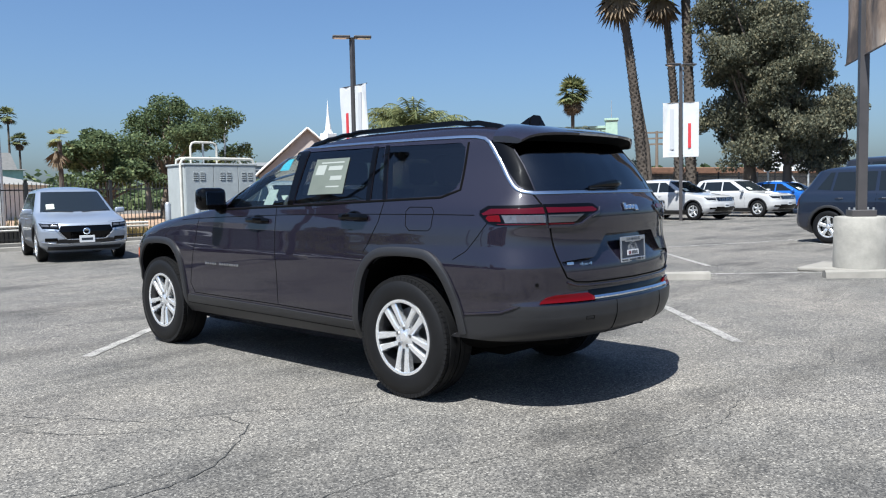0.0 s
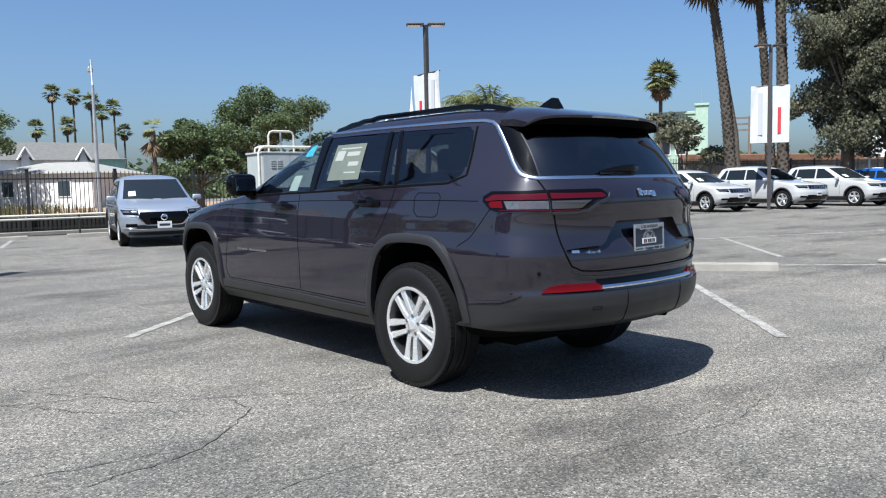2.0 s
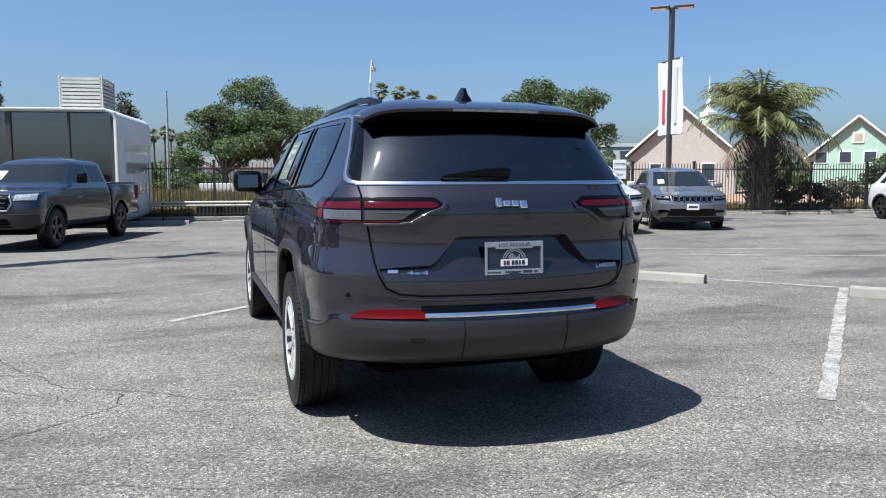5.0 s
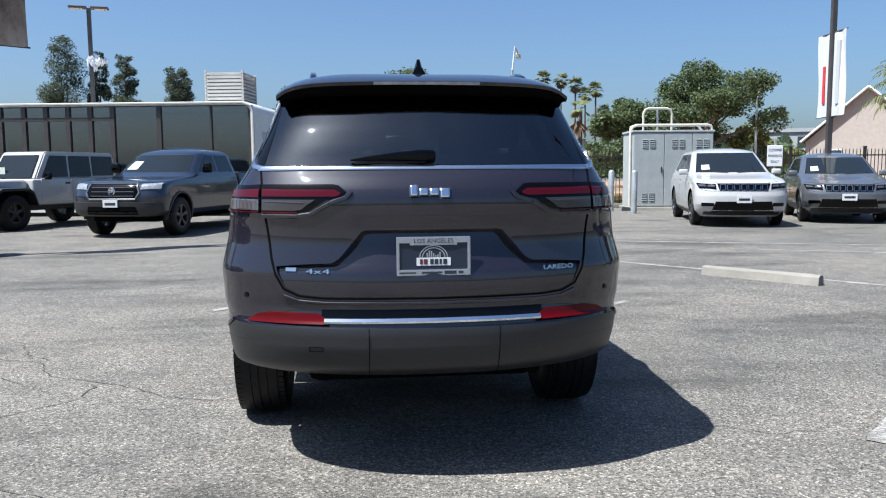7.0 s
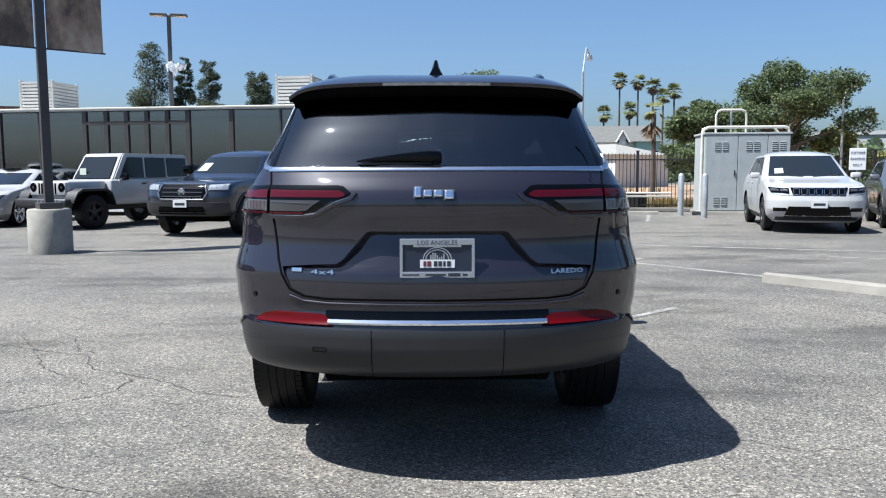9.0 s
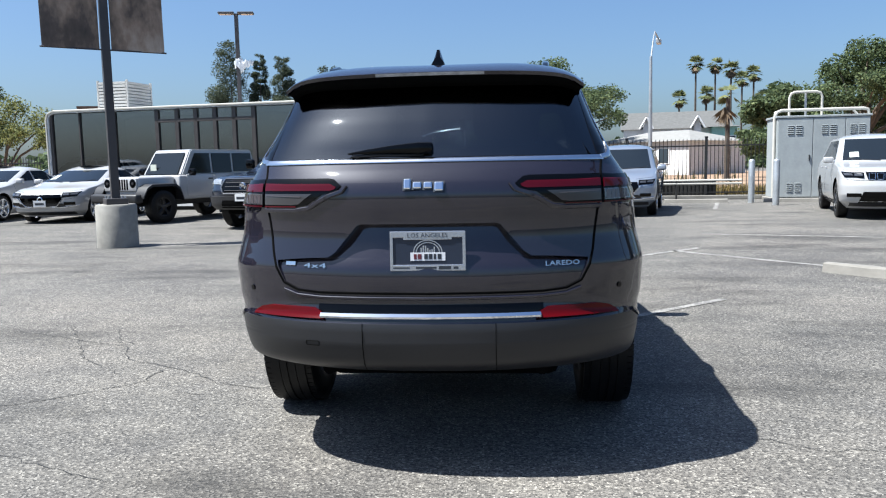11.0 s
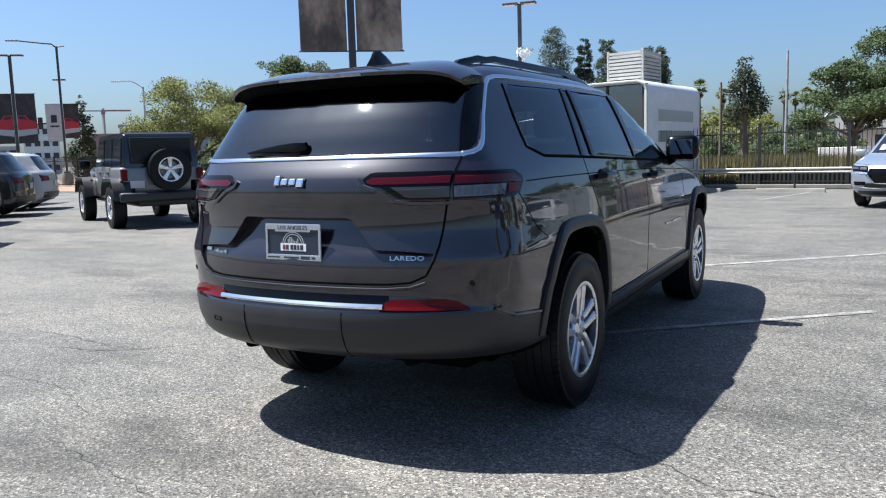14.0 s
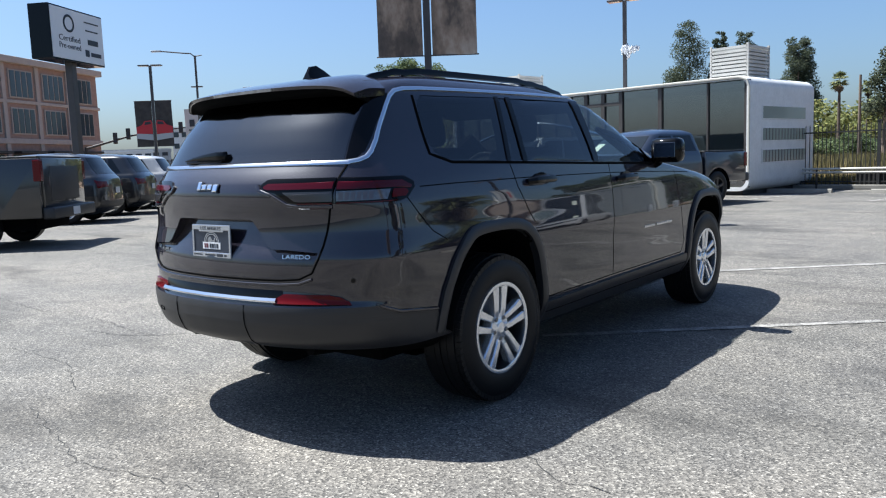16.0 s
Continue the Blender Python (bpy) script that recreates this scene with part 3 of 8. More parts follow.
WIN_FRONT = [(2.03, 1.212), (1.21, 1.232), (1.25, 1.618), (1.60, 1.588), (1.80, 1.495)]
WIN_REAR = [(1.135, 1.239), (0.37, 1.259), (0.455, 1.613), (1.15, 1.618)]
WIN_VENT = [(0.325, 1.261), (0.215, 1.263), (0.345, 1.611), (0.41, 1.612)]
WIN_QUARTER = [(0.175, 1.264), (-0.24, 1.275), (-0.315, 1.288), (-0.36, 1.318), (-0.378, 1.36), (-0.362, 1.50), (-0.342, 1.575), (-0.30, 1.603), (0.305, 1.612)]
WIN_BACK = [(-0.62, 1.305), (0.62, 1.305), (0.55, 1.59), (-0.55, 1.59)]
BACK_GLASS = [(-0.701, 1.294), (0.701, 1.294), (0.655, 1.57), (0.648, 1.605), (-0.648, 1.605), (-0.655, 1.57)]
WIN_SCREEN = [(-0.62, 1.26), (0.62, 1.26), (0.52, 1.60), (-0.52, 1.60)]
ARCH = [(0.42, 0.15), (0.40, 0.56), (0.35, 0.74), (0.265, 0.85), (0.14, 0.900), (-0.13, 0.902), (-0.255, 0.865), (-0.36, 0.75), (-0.43, 0.58), (-0.47, 0.15)]


def rounded(path, n=5):
    """A smooth run of points through the given ones."""
    out = []
    for i in range(len(path) - 1):
        p0, p1, p2, p3 = (Vector(path[min(max(k, 0), len(path) - 1)]) for k in (i - 1, i, i + 1, i + 2))
        for q in range(n):
            t = q / n
            v = 0.5 * (2 * p1 + (p2 - p0) * t + (2 * p0 - 5 * p1 + 4 * p2 - p3) * t * t + (3 * p1 - p0 - 3 * p2 + p3) * t ** 3)
            out.append(tuple(v))
    return out + [tuple(path[-1])]


def recess_floor(z):
    """How far the plate panel lies behind the tailgate skin."""
    u = max(0.0, min(1.0, (z - 0.775) / 0.262))
    return -0.002 - 0.050 * u * u * (3 - 2 * u) ** 0.6



def s_of(shell, y, z):
    r, a = shell.arc(z)
    k = np.argmax(r[:, 0] > 0.6 * r[:, 0].max())
    return float(np.interp(y, r[k:, 1] + np.arange(len(r) - k) * 1e-9, a[k:]))


def prism_x(poly, x0, x1):
    bm = bmesh.new()
    a, b = [bm.verts.new((x0, y, z)) for y, z in poly], [bm.verts.new((x1, y, z)) for y, z in poly]
    bm.faces.new(a)
    bm.faces.new(b[::-1])
    for k in range(len(poly)):
        j = (k + 1) % len(poly)
        bm.faces.new((a[k], b[k], b[j], a[j]))
    return bm


def polish(me, shell):
    """Keep the shut surface's own smooth shading across the cut-outs."""
    me.shade_smooth()
    me.set_sharp_from_angle(angle=radians(30))


def make_main_suv():
    s = BODY_SHELL
    car = thing("sport_utility_vehicle", "dark granite-grey three-row utility vehicle with chrome window trim", "car")
    body = s.mesh("body")
    body.materials.append(M["granite"])
    body.materials.append(M["seam"])
    body.materials.append(M["cabin"])
    cuts = []
    for side in (1, -1):
        for wy in (0.0, 3.091):
            cuts.append(mesh_of(prism_x([(y + wy, z) for y, z in rounded(ARCH, 4)], side * 0.52, side * 1.2), "seam"))
    cab = s.mesh("cutter", inset=0.055, z0=0.95, z1=1.70)
    bm = bmesh.new()
    bm.from_mesh(cab)
    for co, no in (((0, 2.25, 0), (0, 1, 0)), ((0, -0.98, 0), (0, -1, 0))):
        res = bmesh.ops.bisect_plane(bm, geom=bm.verts[:] + bm.edges[:] + bm.faces[:], plane_co=co, plane_no=no, clear_outer=True)
        bmesh.ops.holes_fill(bm, edges=[e for e in bm.edges if e.is_boundary])
    cuts.append(mesh_of(bm, "cabin"))
    for side in (1, -1):
        for poly in (WIN_FRONT, WIN_REAR, WIN_VENT, WIN_QUARTER):
            cuts.append(mesh_of(s.patch(poly, "y", side, 0.05, 0.16, rows=4, cols=4), "seam"))
    cuts.append(mesh_of(s.patch(WIN_BACK, "x", 1, 0.05, 0.16, rows=6, cols=12), "seam"))
    cuts.append(mesh_of(s.patch(WIN_SCREEN, "f", 1, 0.06, 0.2, rows=6, cols=12), "seam"))
    recess = [(-0.54, 0.775), (0.54, 0.775), (0.595, 0.80), (0.625, 0.86), (0.635, 0.905), (0.405, 0.905), (0.375, 0.925), (0.285, 1.030), (0.265, 1.036), (-0.265, 1.036), (-0.285, 1.030), (-0.375, 0.925), (-0.405, 0.905), (-0.635, 0.905), (-0.625, 0.86), (-0.595, 0.80)]
    cuts.append(mesh_of(s.patch(recess, "x", 1, 0.05, 0.082, rows=16, cols=24, floor=recess_floor), "granite"))
    body = carved(body, cuts)
    body.materials.append(M["seam"])
    black = len(body.materials) - 1
    for f in body.polygons:
        if f.center.z < 0.445 and f.center.y < -0.44:
            f.material_index = black
    polish(body, s)
    shell = obj("body", body, None, car)

    # glass
    for side in (1, -1):
        pane("front_door_glass", s.patch(WIN_FRONT, "y", side, -0.004, 0.004, 8, 8), "side_glass", shell, "lightly tinted door glass", True)
        pane("rear_door_glass", s.patch(WIN_REAR, "y", side, -0.004, 0.004, 8, 8), "privacy", shell, "dark privacy glass", True)
        pane("quarter_glass", s.patch(WIN_QUARTER, "y", side, -0.002, 0.004, 8, 8), "privacy", shell, "dark privacy glass", True)
        pane("vent_glass", s.patch(WIN_VENT, "y", side, -0.004, 0.004, 8, 3), "privacy", shell, "dark privacy glass", True)
        for nm, poly in (("b_pillar_trim", [(1.205, 1.230), (1.140, 1.233), (1.155, 1.624), (1.247, 1.626)]), ("window_divider", [(0.366, 1.255), (0.328, 1.256), (0.413, 1.618), (0.452, 1.618)]), ("c_pillar_trim", [(0.211, 1.258), (0.179, 1.259), (0.309, 1.618), (0.341, 1.618)])):
            part(nm, s.patch(poly, "y", side, 0.004, 0.01, 10, 3), "gloss_black", shell, "", True)
    pane("rear_window", s.patch(BACK_GLASS, "s", 1, 0.003, 0.004, 14, 40), "rear_glass", shell, "dark privacy rear window", True)
    pane("windscreen", s.patch(WIN_SCREEN, "f", 1, -0.003, 0.005, 10, 16), "screen_glass", shell, "", True)
    # gloss black returns between the rear window and the bright trim
    for side in (1, -1):
        band = [(0.708, 1.294), (0.750, 1.294), (0.782, 1.33), (0.792, 1.40), (0.785, 1.50), (0.785, 1.58), (0.79, 1.605), (0.655, 1.605), (0.662, 1.57)]
        part("rear_pillar_trim", s.patch(band, "s", side, 0.002, 0.01, 8, 8), "gloss_black", shell, "gloss black rear pillar panel", True)
        top = [(2.13, 1.195), (1.90, 1.475), (1.82, 1.53), (1.66, 1.605), (1.45, 1.638), (1.20, 1.648), (0.60, 1.648), (0.0, 1.642), (-0.28, 1.638), (-0.40, 1.632), (-0.47, 1.618), (-0.515, 1.592), (-0.555, 1.55), (-0.62, 1.475), (-0.705, 1.375), (-0.755, 1.328), (-0.79, 1.304), (-0.83, 1.290), (-0.865, 1.284)]
        part("window_trim", s.strip(top, 0.021, "y", side, 0.008, 0.014, sub=4), "satin", shell, "satin chrome window surround", True)
        part("belt_seal", s.strip([(2.08, 1.200), (1.2, 1.222), (0.2, 1.252), (-0.27, 1.266), (-0.40, 1.31), (-0.36, 1.60)], 0.014, "y", side, 0.004, 0.01, sub=5), "seam", shell, "", True)
    part("rear_window_trim", s.strip([(-0.735, 1.282), (-0.35, 1.282), (0.0, 1.282), (0.35, 1.282), (0.735, 1.282)], 0.022, "s", 1, 0.007, 0.014, sub=8), "satin", shell, "satin chrome strip", True)

    # shut lines, and the shoulder crease
    for side in (1, -1):
        for path in ([(1.34, 1.215), (1.33, 1.0), (1.31, 0.75), (1.31, 0.50)], [(0.19, 1.255), (0.22, 1.12), (0.30, 0.98), (0.345, 0.92)],
                     [(2.42, 1.14), (2.46, 0.95), (2.52, 0.75), (2.56, 0.58), (2.50, 0.50), (1.31, 0.492), (0.47, 0.478)]):
            part("door_shut_line", s.strip(path, 0.006, "y", side, 0.0012, 0.01), "seam", shell)
        # body crease, its shade drawn as a thin black strip
        part("shoulder_line", s.strip([(2.70, 1.115), (2.2, 1.135), (1.3, 1.158), (0.4, 1.166), (-0.3, 1.164), (-0.56, 1.160)], 0.005, "y", side, 0.0012, 0.008), "seam", shell)
        part("tailgate_shut_line", s.strip([(0.73, 1.285), (0.715, 1.18), (0.69, 1.05), (0.668, 0.92), (0.65, 0.86), (0.615, 0.80), (0.55, 0.772), (0.45, 0.764), (0.0, 0.762)], 0.009, "s", side, 0.003, 0.012), "seam", shell)
        part("bumper_shut_line", s.strip([(-0.66, 1.115), (-0.60, 1.04), (-0.52, 0.95), (-0.43, 0.90)], 0.005, "y", side, 0.0012, 0.008), "seam", shell)
    part("tailgate_lip", s.strip([(-0.60, 0.772), (-0.54, 0.752), (-0.44, 0.745), (0.0, 0.743), (0.44, 0.745), (0.54, 0.752), (0.60, 0.772)], 0.013, "x", 1, 0.009, 0.016, sub=8), "granite", shell, "", True)
    fuel = [(-0.10, 1.215), (-0.28, 1.213), (-0.305, 1.19), (-0.30, 1.09), (-0.275, 1.07), (-0.12, 1.07), (-0.085, 1.10), (-0.075, 1.19)]
    part("fuel_flap_line", s.strip([(y + 0.06, z - 0.005) for y, z in fuel], 0.005, "y", -1, 0.0012, 0.008, closed=True, sub=4), "seam", shell)

    # lower cladding, arches, bumper
    send = s_of(s, -0.475, 0.5)
    bump = [(-send, 0.435), (send, 0.435), (send, 0.572), (1.12, 0.590), (1.02, 0.600), (0.90, 0.645), (-0.90, 0.645), (-1.02, 0.600), (-1.12, 0.590), (-send, 0.572)]
    part("rear_bumper", s.patch(bump, "s", 1, 0.006, 0.03, 12, 64), "bumper", car, "dark grey moulded plastic bumper", True, 50)
    # added raised strip of body paint, shaped to catch a highlight above the bumper
    edge = [(-send, 0.580), (-1.12, 0.598), (-1.03, 0.608), (-0.91, 0.652)]
    for side in (1, -1):
        part("bumper_highlight_strip", s.strip([(u * side, z) for u, z in edge], 0.014, "s", 1, 0.011, 0.02, sub=8), "granite", car, "", True)
        mk = s.patch([(3.60, 0.70), (3.68, 0.70), (3.70, 0.84), (3.63, 0.84)], "y", side, 0.006, 0.02, 4, 3)
        part("side_marker", mk, "amber_lens", car, "amber side marker", True)
    for x in (-0.262, 0.262):
        part("bumper_joint", s.strip([(x, 0.45), (x, 0.645)], 0.0028, "x", 1, 0.0095, 0.02), "seam", car)
    part("tow_cover_line", s.strip([(-0.50, 0.572), (-0.445, 0.572), (-0.445, 0.555), (-0.50, 0.555)], 0.002, "x", 1, 0.0085, 0.02, closed=True, sub=3), "seam", car)
    for side in (1, -1):
        sill = [(0.42, 0.335), (2.66, 0.335), (2.60, 0.482), (1.3, 0.470), (0.42, 0.452)]
        part("sill_cladding", s.patch(sill, "y", side, 0.016, 0.04, 6, 20), "bumper", car, "dark grey plastic sill", True)
        part("sill_lip", s.strip([(0.42, 0.395), (1.3, 0.408), (2.62, 0.415)], 0.006, "y", side, 0.0185, 0.02), "seam", car)
        for wy in (0.0, 3.091):
            path = [(y + wy, z) for y, z in ((0.445, 0.34), (0.425, 0.56), (0.375, 0.75), (0.285, 0.872), (0.150, 0.926), (-0.135, 0.928), (-0.27, 0.890), (-0.385, 0.765), (-0.458, 0.585), (-0.482, 0.46))]
            if wy:
                path = [(wy - (y - wy), z) for y, z in path]
            part("wheel_arch_cladding", s.strip(rounded(path, 6), 0.058, "y", side, 0.020, 0.05, sub=1), "bumper", car, "dark grey plastic arch trim", True, 50)
    # bright strip and reflectors in the bumper
    part("bumper_gap", s.strip([(-0.45, 0.700), (-0.2, 0.700), (0.2, 0.700), (0.45, 0.700)], 0.036, "x", 1, 0.003, 0.02, sub=6), "gloss_black", car, "", True)
    part("bumper_trim", s.strip([(-0.435, 0.668), (-0.2, 0.668), (0.0, 0.668), (0.2, 0.668), (0.435, 0.668)], 0.024, "x", 1, 0.022, 0.05, sub=6), "chrome", car, "bright chrome bumper strip", True)
    for side in (1, -1):
        part("rear_reflector", s.patch([(0.425, 0.656), (0.80, 0.654), (0.785, 0.668), (0.74, 0.692), (0.68, 0.703), (0.47, 0.702), (0.44, 0.686)], "s", side, 0.012, 0.03, 6, 16), "red_lens", car, "red bumper reflector", True)
        part("parking_sensor", lathe([(0, 0), (0.011, 0), (0.011, 0.004), (0, 0.004)], "z", 12, Matrix.Translation(s.at_s(side * 0.80, 0.765)) @ s.normal("s", 0.80, 0.765, side).to_track_quat("Z", "Y").to_matrix().to_4x4()), "gloss_black", car)

    # lamps
    for side in (1, -1):
        s_out = s_of(s, -0.60, 1.16)
        lamp = thing("tail_lamp", "", "")
        lamp.parent = car
        lamp["label"] = "red and clear tail lamp"
        frame_in = [(0.345, 1.188), (0.375, 1.212), (0.40, 1.216), (0.712, 1.216), (0.712, 1.105), (0.55, 1.105), (0.50, 1.112), (0.455, 1.140), (0.43, 1.155), (0.37, 1.165)]
        part("lamp_frame", s.patch(frame_in, "s", side, 0.006, 0.02, 12, 14), "gloss_black", lamp, "", True)
        frame_out = [(0.722, 1.216), (s_out - 0.08, 1.212), (s_out - 0.01, 1.185), (s_out, 1.160), (s_out - 0.05, 1.115), (s_out - 0.10, 1.102), (0.722, 1.102)]
        part("lamp_frame", s.patch(frame_out, "s", side, 0.006, 0.02, 12, 14), "gloss_black", lamp, "", True)
        part("light_band", s.patch([(0.365, 1.182), (0.39, 1.194), (0.708, 1.197), (0.708, 1.168), (0.39, 1.168), (0.370, 1.174)], "s", side, 0.010, 0.02, 6, 14), "red_band", lamp, "", True)
        part("light_band", s.patch([(0.726, 1.197), (s_out - 0.09, 1.193), (s_out - 0.02, 1.167), (s_out - 0.03, 1.157), (s_out - 0.12, 1.162), (0.726, 1.164)], "s", side, 0.010, 0.02, 6, 14), "red_band", lamp, "", True)
        part("lamp_lens", s.patch([(0.50, 1.140), (0.53, 1.118), (0.56, 1.114), (0.708, 1.114), (0.708, 1.157), (0.47, 1.157)], "s", side, 0.009, 0.02, 5, 10), "smoke_lens", lamp, "", True)
        part("lamp_lens", s.patch([(0.726, 1.114), (s_out - 0.17, 1.114), (s_out - 0.15, 1.157), (0.726, 1.157)], "s", side, 0.009, 0.02, 5, 10), "clear_lens", lamp, "", True)
        part("lamp_line", s.strip([(0.545, 1.1065), (0.62, 1.106), (0.708, 1.106)], 0.006, "s", side, 0.0105, 0.02), "red_band", lamp)
        part("lamp_line", s.strip([(0.726, 1.106), (0.85, 1.106), (s_out - 0.12, 1.107)], 0.006, "s", side, 0.0105, 0.02), "red_band", lamp)
        for k in range(6):
            a = 0.735 + 0.026 * k
            part("light_segment", s.patch([(a, 1.118), (a + 0.020, 1.118), (a + 0.024, 1.152), (a + 0.004, 1.152)], "s", side, 0.0102, 0.02, 1, 1), "lens_grey", lamp)
        part("light_segment", s.strip([(0.52, 1.146), (0.60, 1.148), (0.70, 1.150)], 0.005, "s", side, 0.011, 0.02), "lens_grey", lamp)
        part("side_marker", s.patch([(s_out - 0.145, 1.120), (s_out - 0.065, 1.122), (s_out - 0.045, 1.140), (s_out - 0.06, 1.155), (s_out - 0.135, 1.158)], "s", side, 0.009, 0.02, 5, 6), "red_lens", lamp, "", True)
        part("lamp_surround", s.strip([(0.325, 1.190), (0.345, 1.165), (0.40, 1.148), (0.44, 1.128), (0.49, 1.100), (0.55, 1.092), (0.708, 1.091)], 0.018, "s", side, 0.010, 0.02), "granite", lamp, "", True)

    # spoiler over the rear window
    bm, under = bmesh.new(), bmesh.new()
    rows, urows = [], []
    for i in range(33):
        x = -0.640 + 1.28 * i / 32
        u = abs(x) / 0.640
        lip_y, lip_z = -0.888 + 0.135 * u ** 3.4, 1.648 - 0.010 * u ** 2 - 0.040 * u ** 12
        root_y = -0.44 - 0.10 * u ** 2
        root_z = 1.724 - 0.100 * u ** 5
        mid_y, mid_z = (root_y + lip_y) / 2, (root_z + lip_z) / 2 + 0.012
        rows.append([bm.verts.new((x, *p)) for p in ((root_y, root_z - 0.03), (root_y, root_z + 0.003), (mid_y, mid_z), (lip_y + 0.02, lip_z + 0.004), (lip_y, lip_z - 0.004), (lip_y + 0.006, lip_z - 0.018), (lip_y + 0.03, lip_z - 0.024))])
        urows.append([under.verts.new((x * 0.985, *p)) for p in ((lip_y + 0.010, lip_z - 0.019), (lip_y + 0.030, lip_z - 0.019 - 0.026 * (1 - 0.8 * u ** 5)), (lip_y + 0.045, lip_z - 0.019 - 0.030 * (1 - 0.85 * u ** 5)), (lip_y + 0.075, lip_z - 0.022 - 0.034 * (1 - 0.85 * u ** 5)), (lip_y + 0.115, lip_z - 0.05), (lip_y + 0.115, lip_z - 0.02))])
    for b, rr in ((bm, rows), (under, urows)):
        n = len(rr[0])
        for r0, r1 in zip(rr, rr[1:]):
            for k in range(n):
                b.faces.new((r0[k], r0[(k + 1) % n], r1[(k + 1) % n], r1[k]))
        b.faces.new(rr[0])
        b.faces.new(rr[-1][::-1])
    part("roof_spoiler", bm, "granite", car, "", True, 40)
    part("spoiler_underside", under, "seam", car, "black spoiler underside", True, 40)
    strip = bmesh.new()
    srows = []
    for i in range(11):
        x = -0.225 + 0.045 * i
        u = abs(x) / 0.640
        ly, lz = -0.888 + 0.135 * u ** 3.4, 1.648 - 0.010 * u ** 2
        srows.append([strip.verts.new((x, *p)) for p in ((ly - 0.002, lz - 0.006), (ly + 0.003, lz - 0.0175), (ly + 0.012, lz - 0.0175), (ly + 0.012, lz - 0.006))])
    for r0, r1 in zip(srows, srows[1:]):
        for k in range(4):
            strip.faces.new((r0[k], r0[(k + 1) % 4], r1[(k + 1) % 4], r1[k]))
    strip.faces.new(srows[0])
    strip.faces.new(srows[-1][::-1])
    part("high_brake_lamp", strip, "head_lens", car, "clear high-mounted brake lamp")

    # roof rails, fin, mirrors
    for side in (1, -1):
        pts = []
        for i in range(25):
            u = i / 24
            y = 1.45 - 2.02 * u
            x = side * (0.545 - 0.055 * max(0.0, 0.9 - y) ** 1.5 / 1.75)
            lift = min(1.0, u / 0.10, (1 - u) / 0.10) ** 0.6
            pts.append((x, y, s.roof_at(x, y) - 0.006 + 0.040 * lift))
        rail = bmesh.new()
        rings = [[rail.verts.new((p[0] + dx, p[1], p[2] + dz)) for dx, dz in ((-0.017, -0.022), (-0.017, 0.0), (-0.010, 0.010), (0.010, 0.010), (0.017, 0.0), (0.017, -0.022))] for p in pts]
        for r0, r1 in zip(rings, rings[1:]):
            for k in range(6):
                rail.faces.new((r0[k], r0[(k + 1) % 6], r1[(k + 1) % 6], r1[k]))
        rail.faces.new(rings[0])
        rail.faces.new(rings[-1][::-1])
        part("roof_rail", rail, "gloss_black", car, "black roof rail", True, 40)
        # door mirror
        mir = thing("door_mirror", "", "")
        mir.parent = car
        mir.matrix_basis = Matrix.Translation((side * 0.985, 2.07, 1.285))
        part("housing", add_box(bmesh.new(), -0.115, 0.115, -0.050, 0.085, -0.085, 0.090, 0.042), "gloss_black", mir, "", True, 60)
        part("mirror_glass", box(-0.080, 0.080, -0.055, -0.045, -0.052, 0.056, 0.004, Matrix.Rotation(radians(-4), 4, "X")), "mirror", mir)
        part("stalk", tube([(-side * 0.06, 0.02, -0.07), (-side * 0.13, 0.03, -0.10)], [0.03, 0.04], 8), "gloss_black", mir)
        # handles
        for y, z in ((1.56, 1.115), (0.46, 1.145)):
            hd = thing("door_handle", "", "")
            hd.parent = car
            p = s.at_y(y, z, side)
            hd.matrix_basis = Matrix.Translation(p) @ Matrix.Diagonal((1.15, 1.12, 1.30, 1))
            sx = side
            part("grip", tube([(sx * 0.000, -0.12, 0.0), (sx * 0.030, -0.095, 0.004), (sx * 0.038, 0.0, 0.006), (sx * 0.030, 0.085, 0.004), (sx * 0.0, 0.11, 0)], [0.012, 0.017, 0.018, 0.016, 0.010], 8), "gloss_black", hd, "", True)
            cup = lathe([(0.0, -0.004), (0.062, -0.002), (0.070, 0.003), (0.0, 0.005)], "x", 20)
            cup.transform(Matrix.Translation((0, 0.0, -0.018)) @ Matrix.Diagonal((1, 1.25, 0.75, 1)))
            part("cup", cup, "gloss_black", hd, "", True)
    fin = bmesh.new()
    prof = [(-0.10, 0.0, 0.030), (-0.095, 0.03, 0.022), (-0.075, 0.066, 0.012), (-0.03, 0.074, 0.010), (0.03, 0.050, 0.010), (0.09, 0.018, 0.010), (0.12, 0.0, 0.012)]
    left = [fin.verts.new((-w * (0.5 if h > 0 else 1), y, h)) for y, h, w in prof]
    right = [fin.verts.new((w * (0.5 if h > 0 else 1), y, h)) for y, h, w in prof]
    bl = [fin.verts.new((-0.034, y, -0.02)) for y, h, w in prof]
    br = [fin.verts.new((0.034, y, -0.02)) for y, h, w in prof]
    for k in range(len(prof) - 1):
        fin.faces.new((left[k], left[k + 1], right[k + 1], right[k]))
        fin.faces.new((bl[k], bl[k + 1], left[k + 1], left[k]))
        fin.faces.new((right[k], right[k + 1], br[k + 1], br[k]))
    for q in (0, -1):
        fin.faces.new((bl[q], left[q], right[q], br[q]))
    fin.transform(Matrix.Translation((0.0, -0.35, 1.732)))
    part("aerial_fin", fin, "gloss_black", car, "black shark-fin aerial", True, 50)

    # rear wiper
    wip = thing("rear_wiper", "", "")
    wip.parent = car
    p0 = s.at_x(0.0, 1.330)
    cover = bmesh.new()
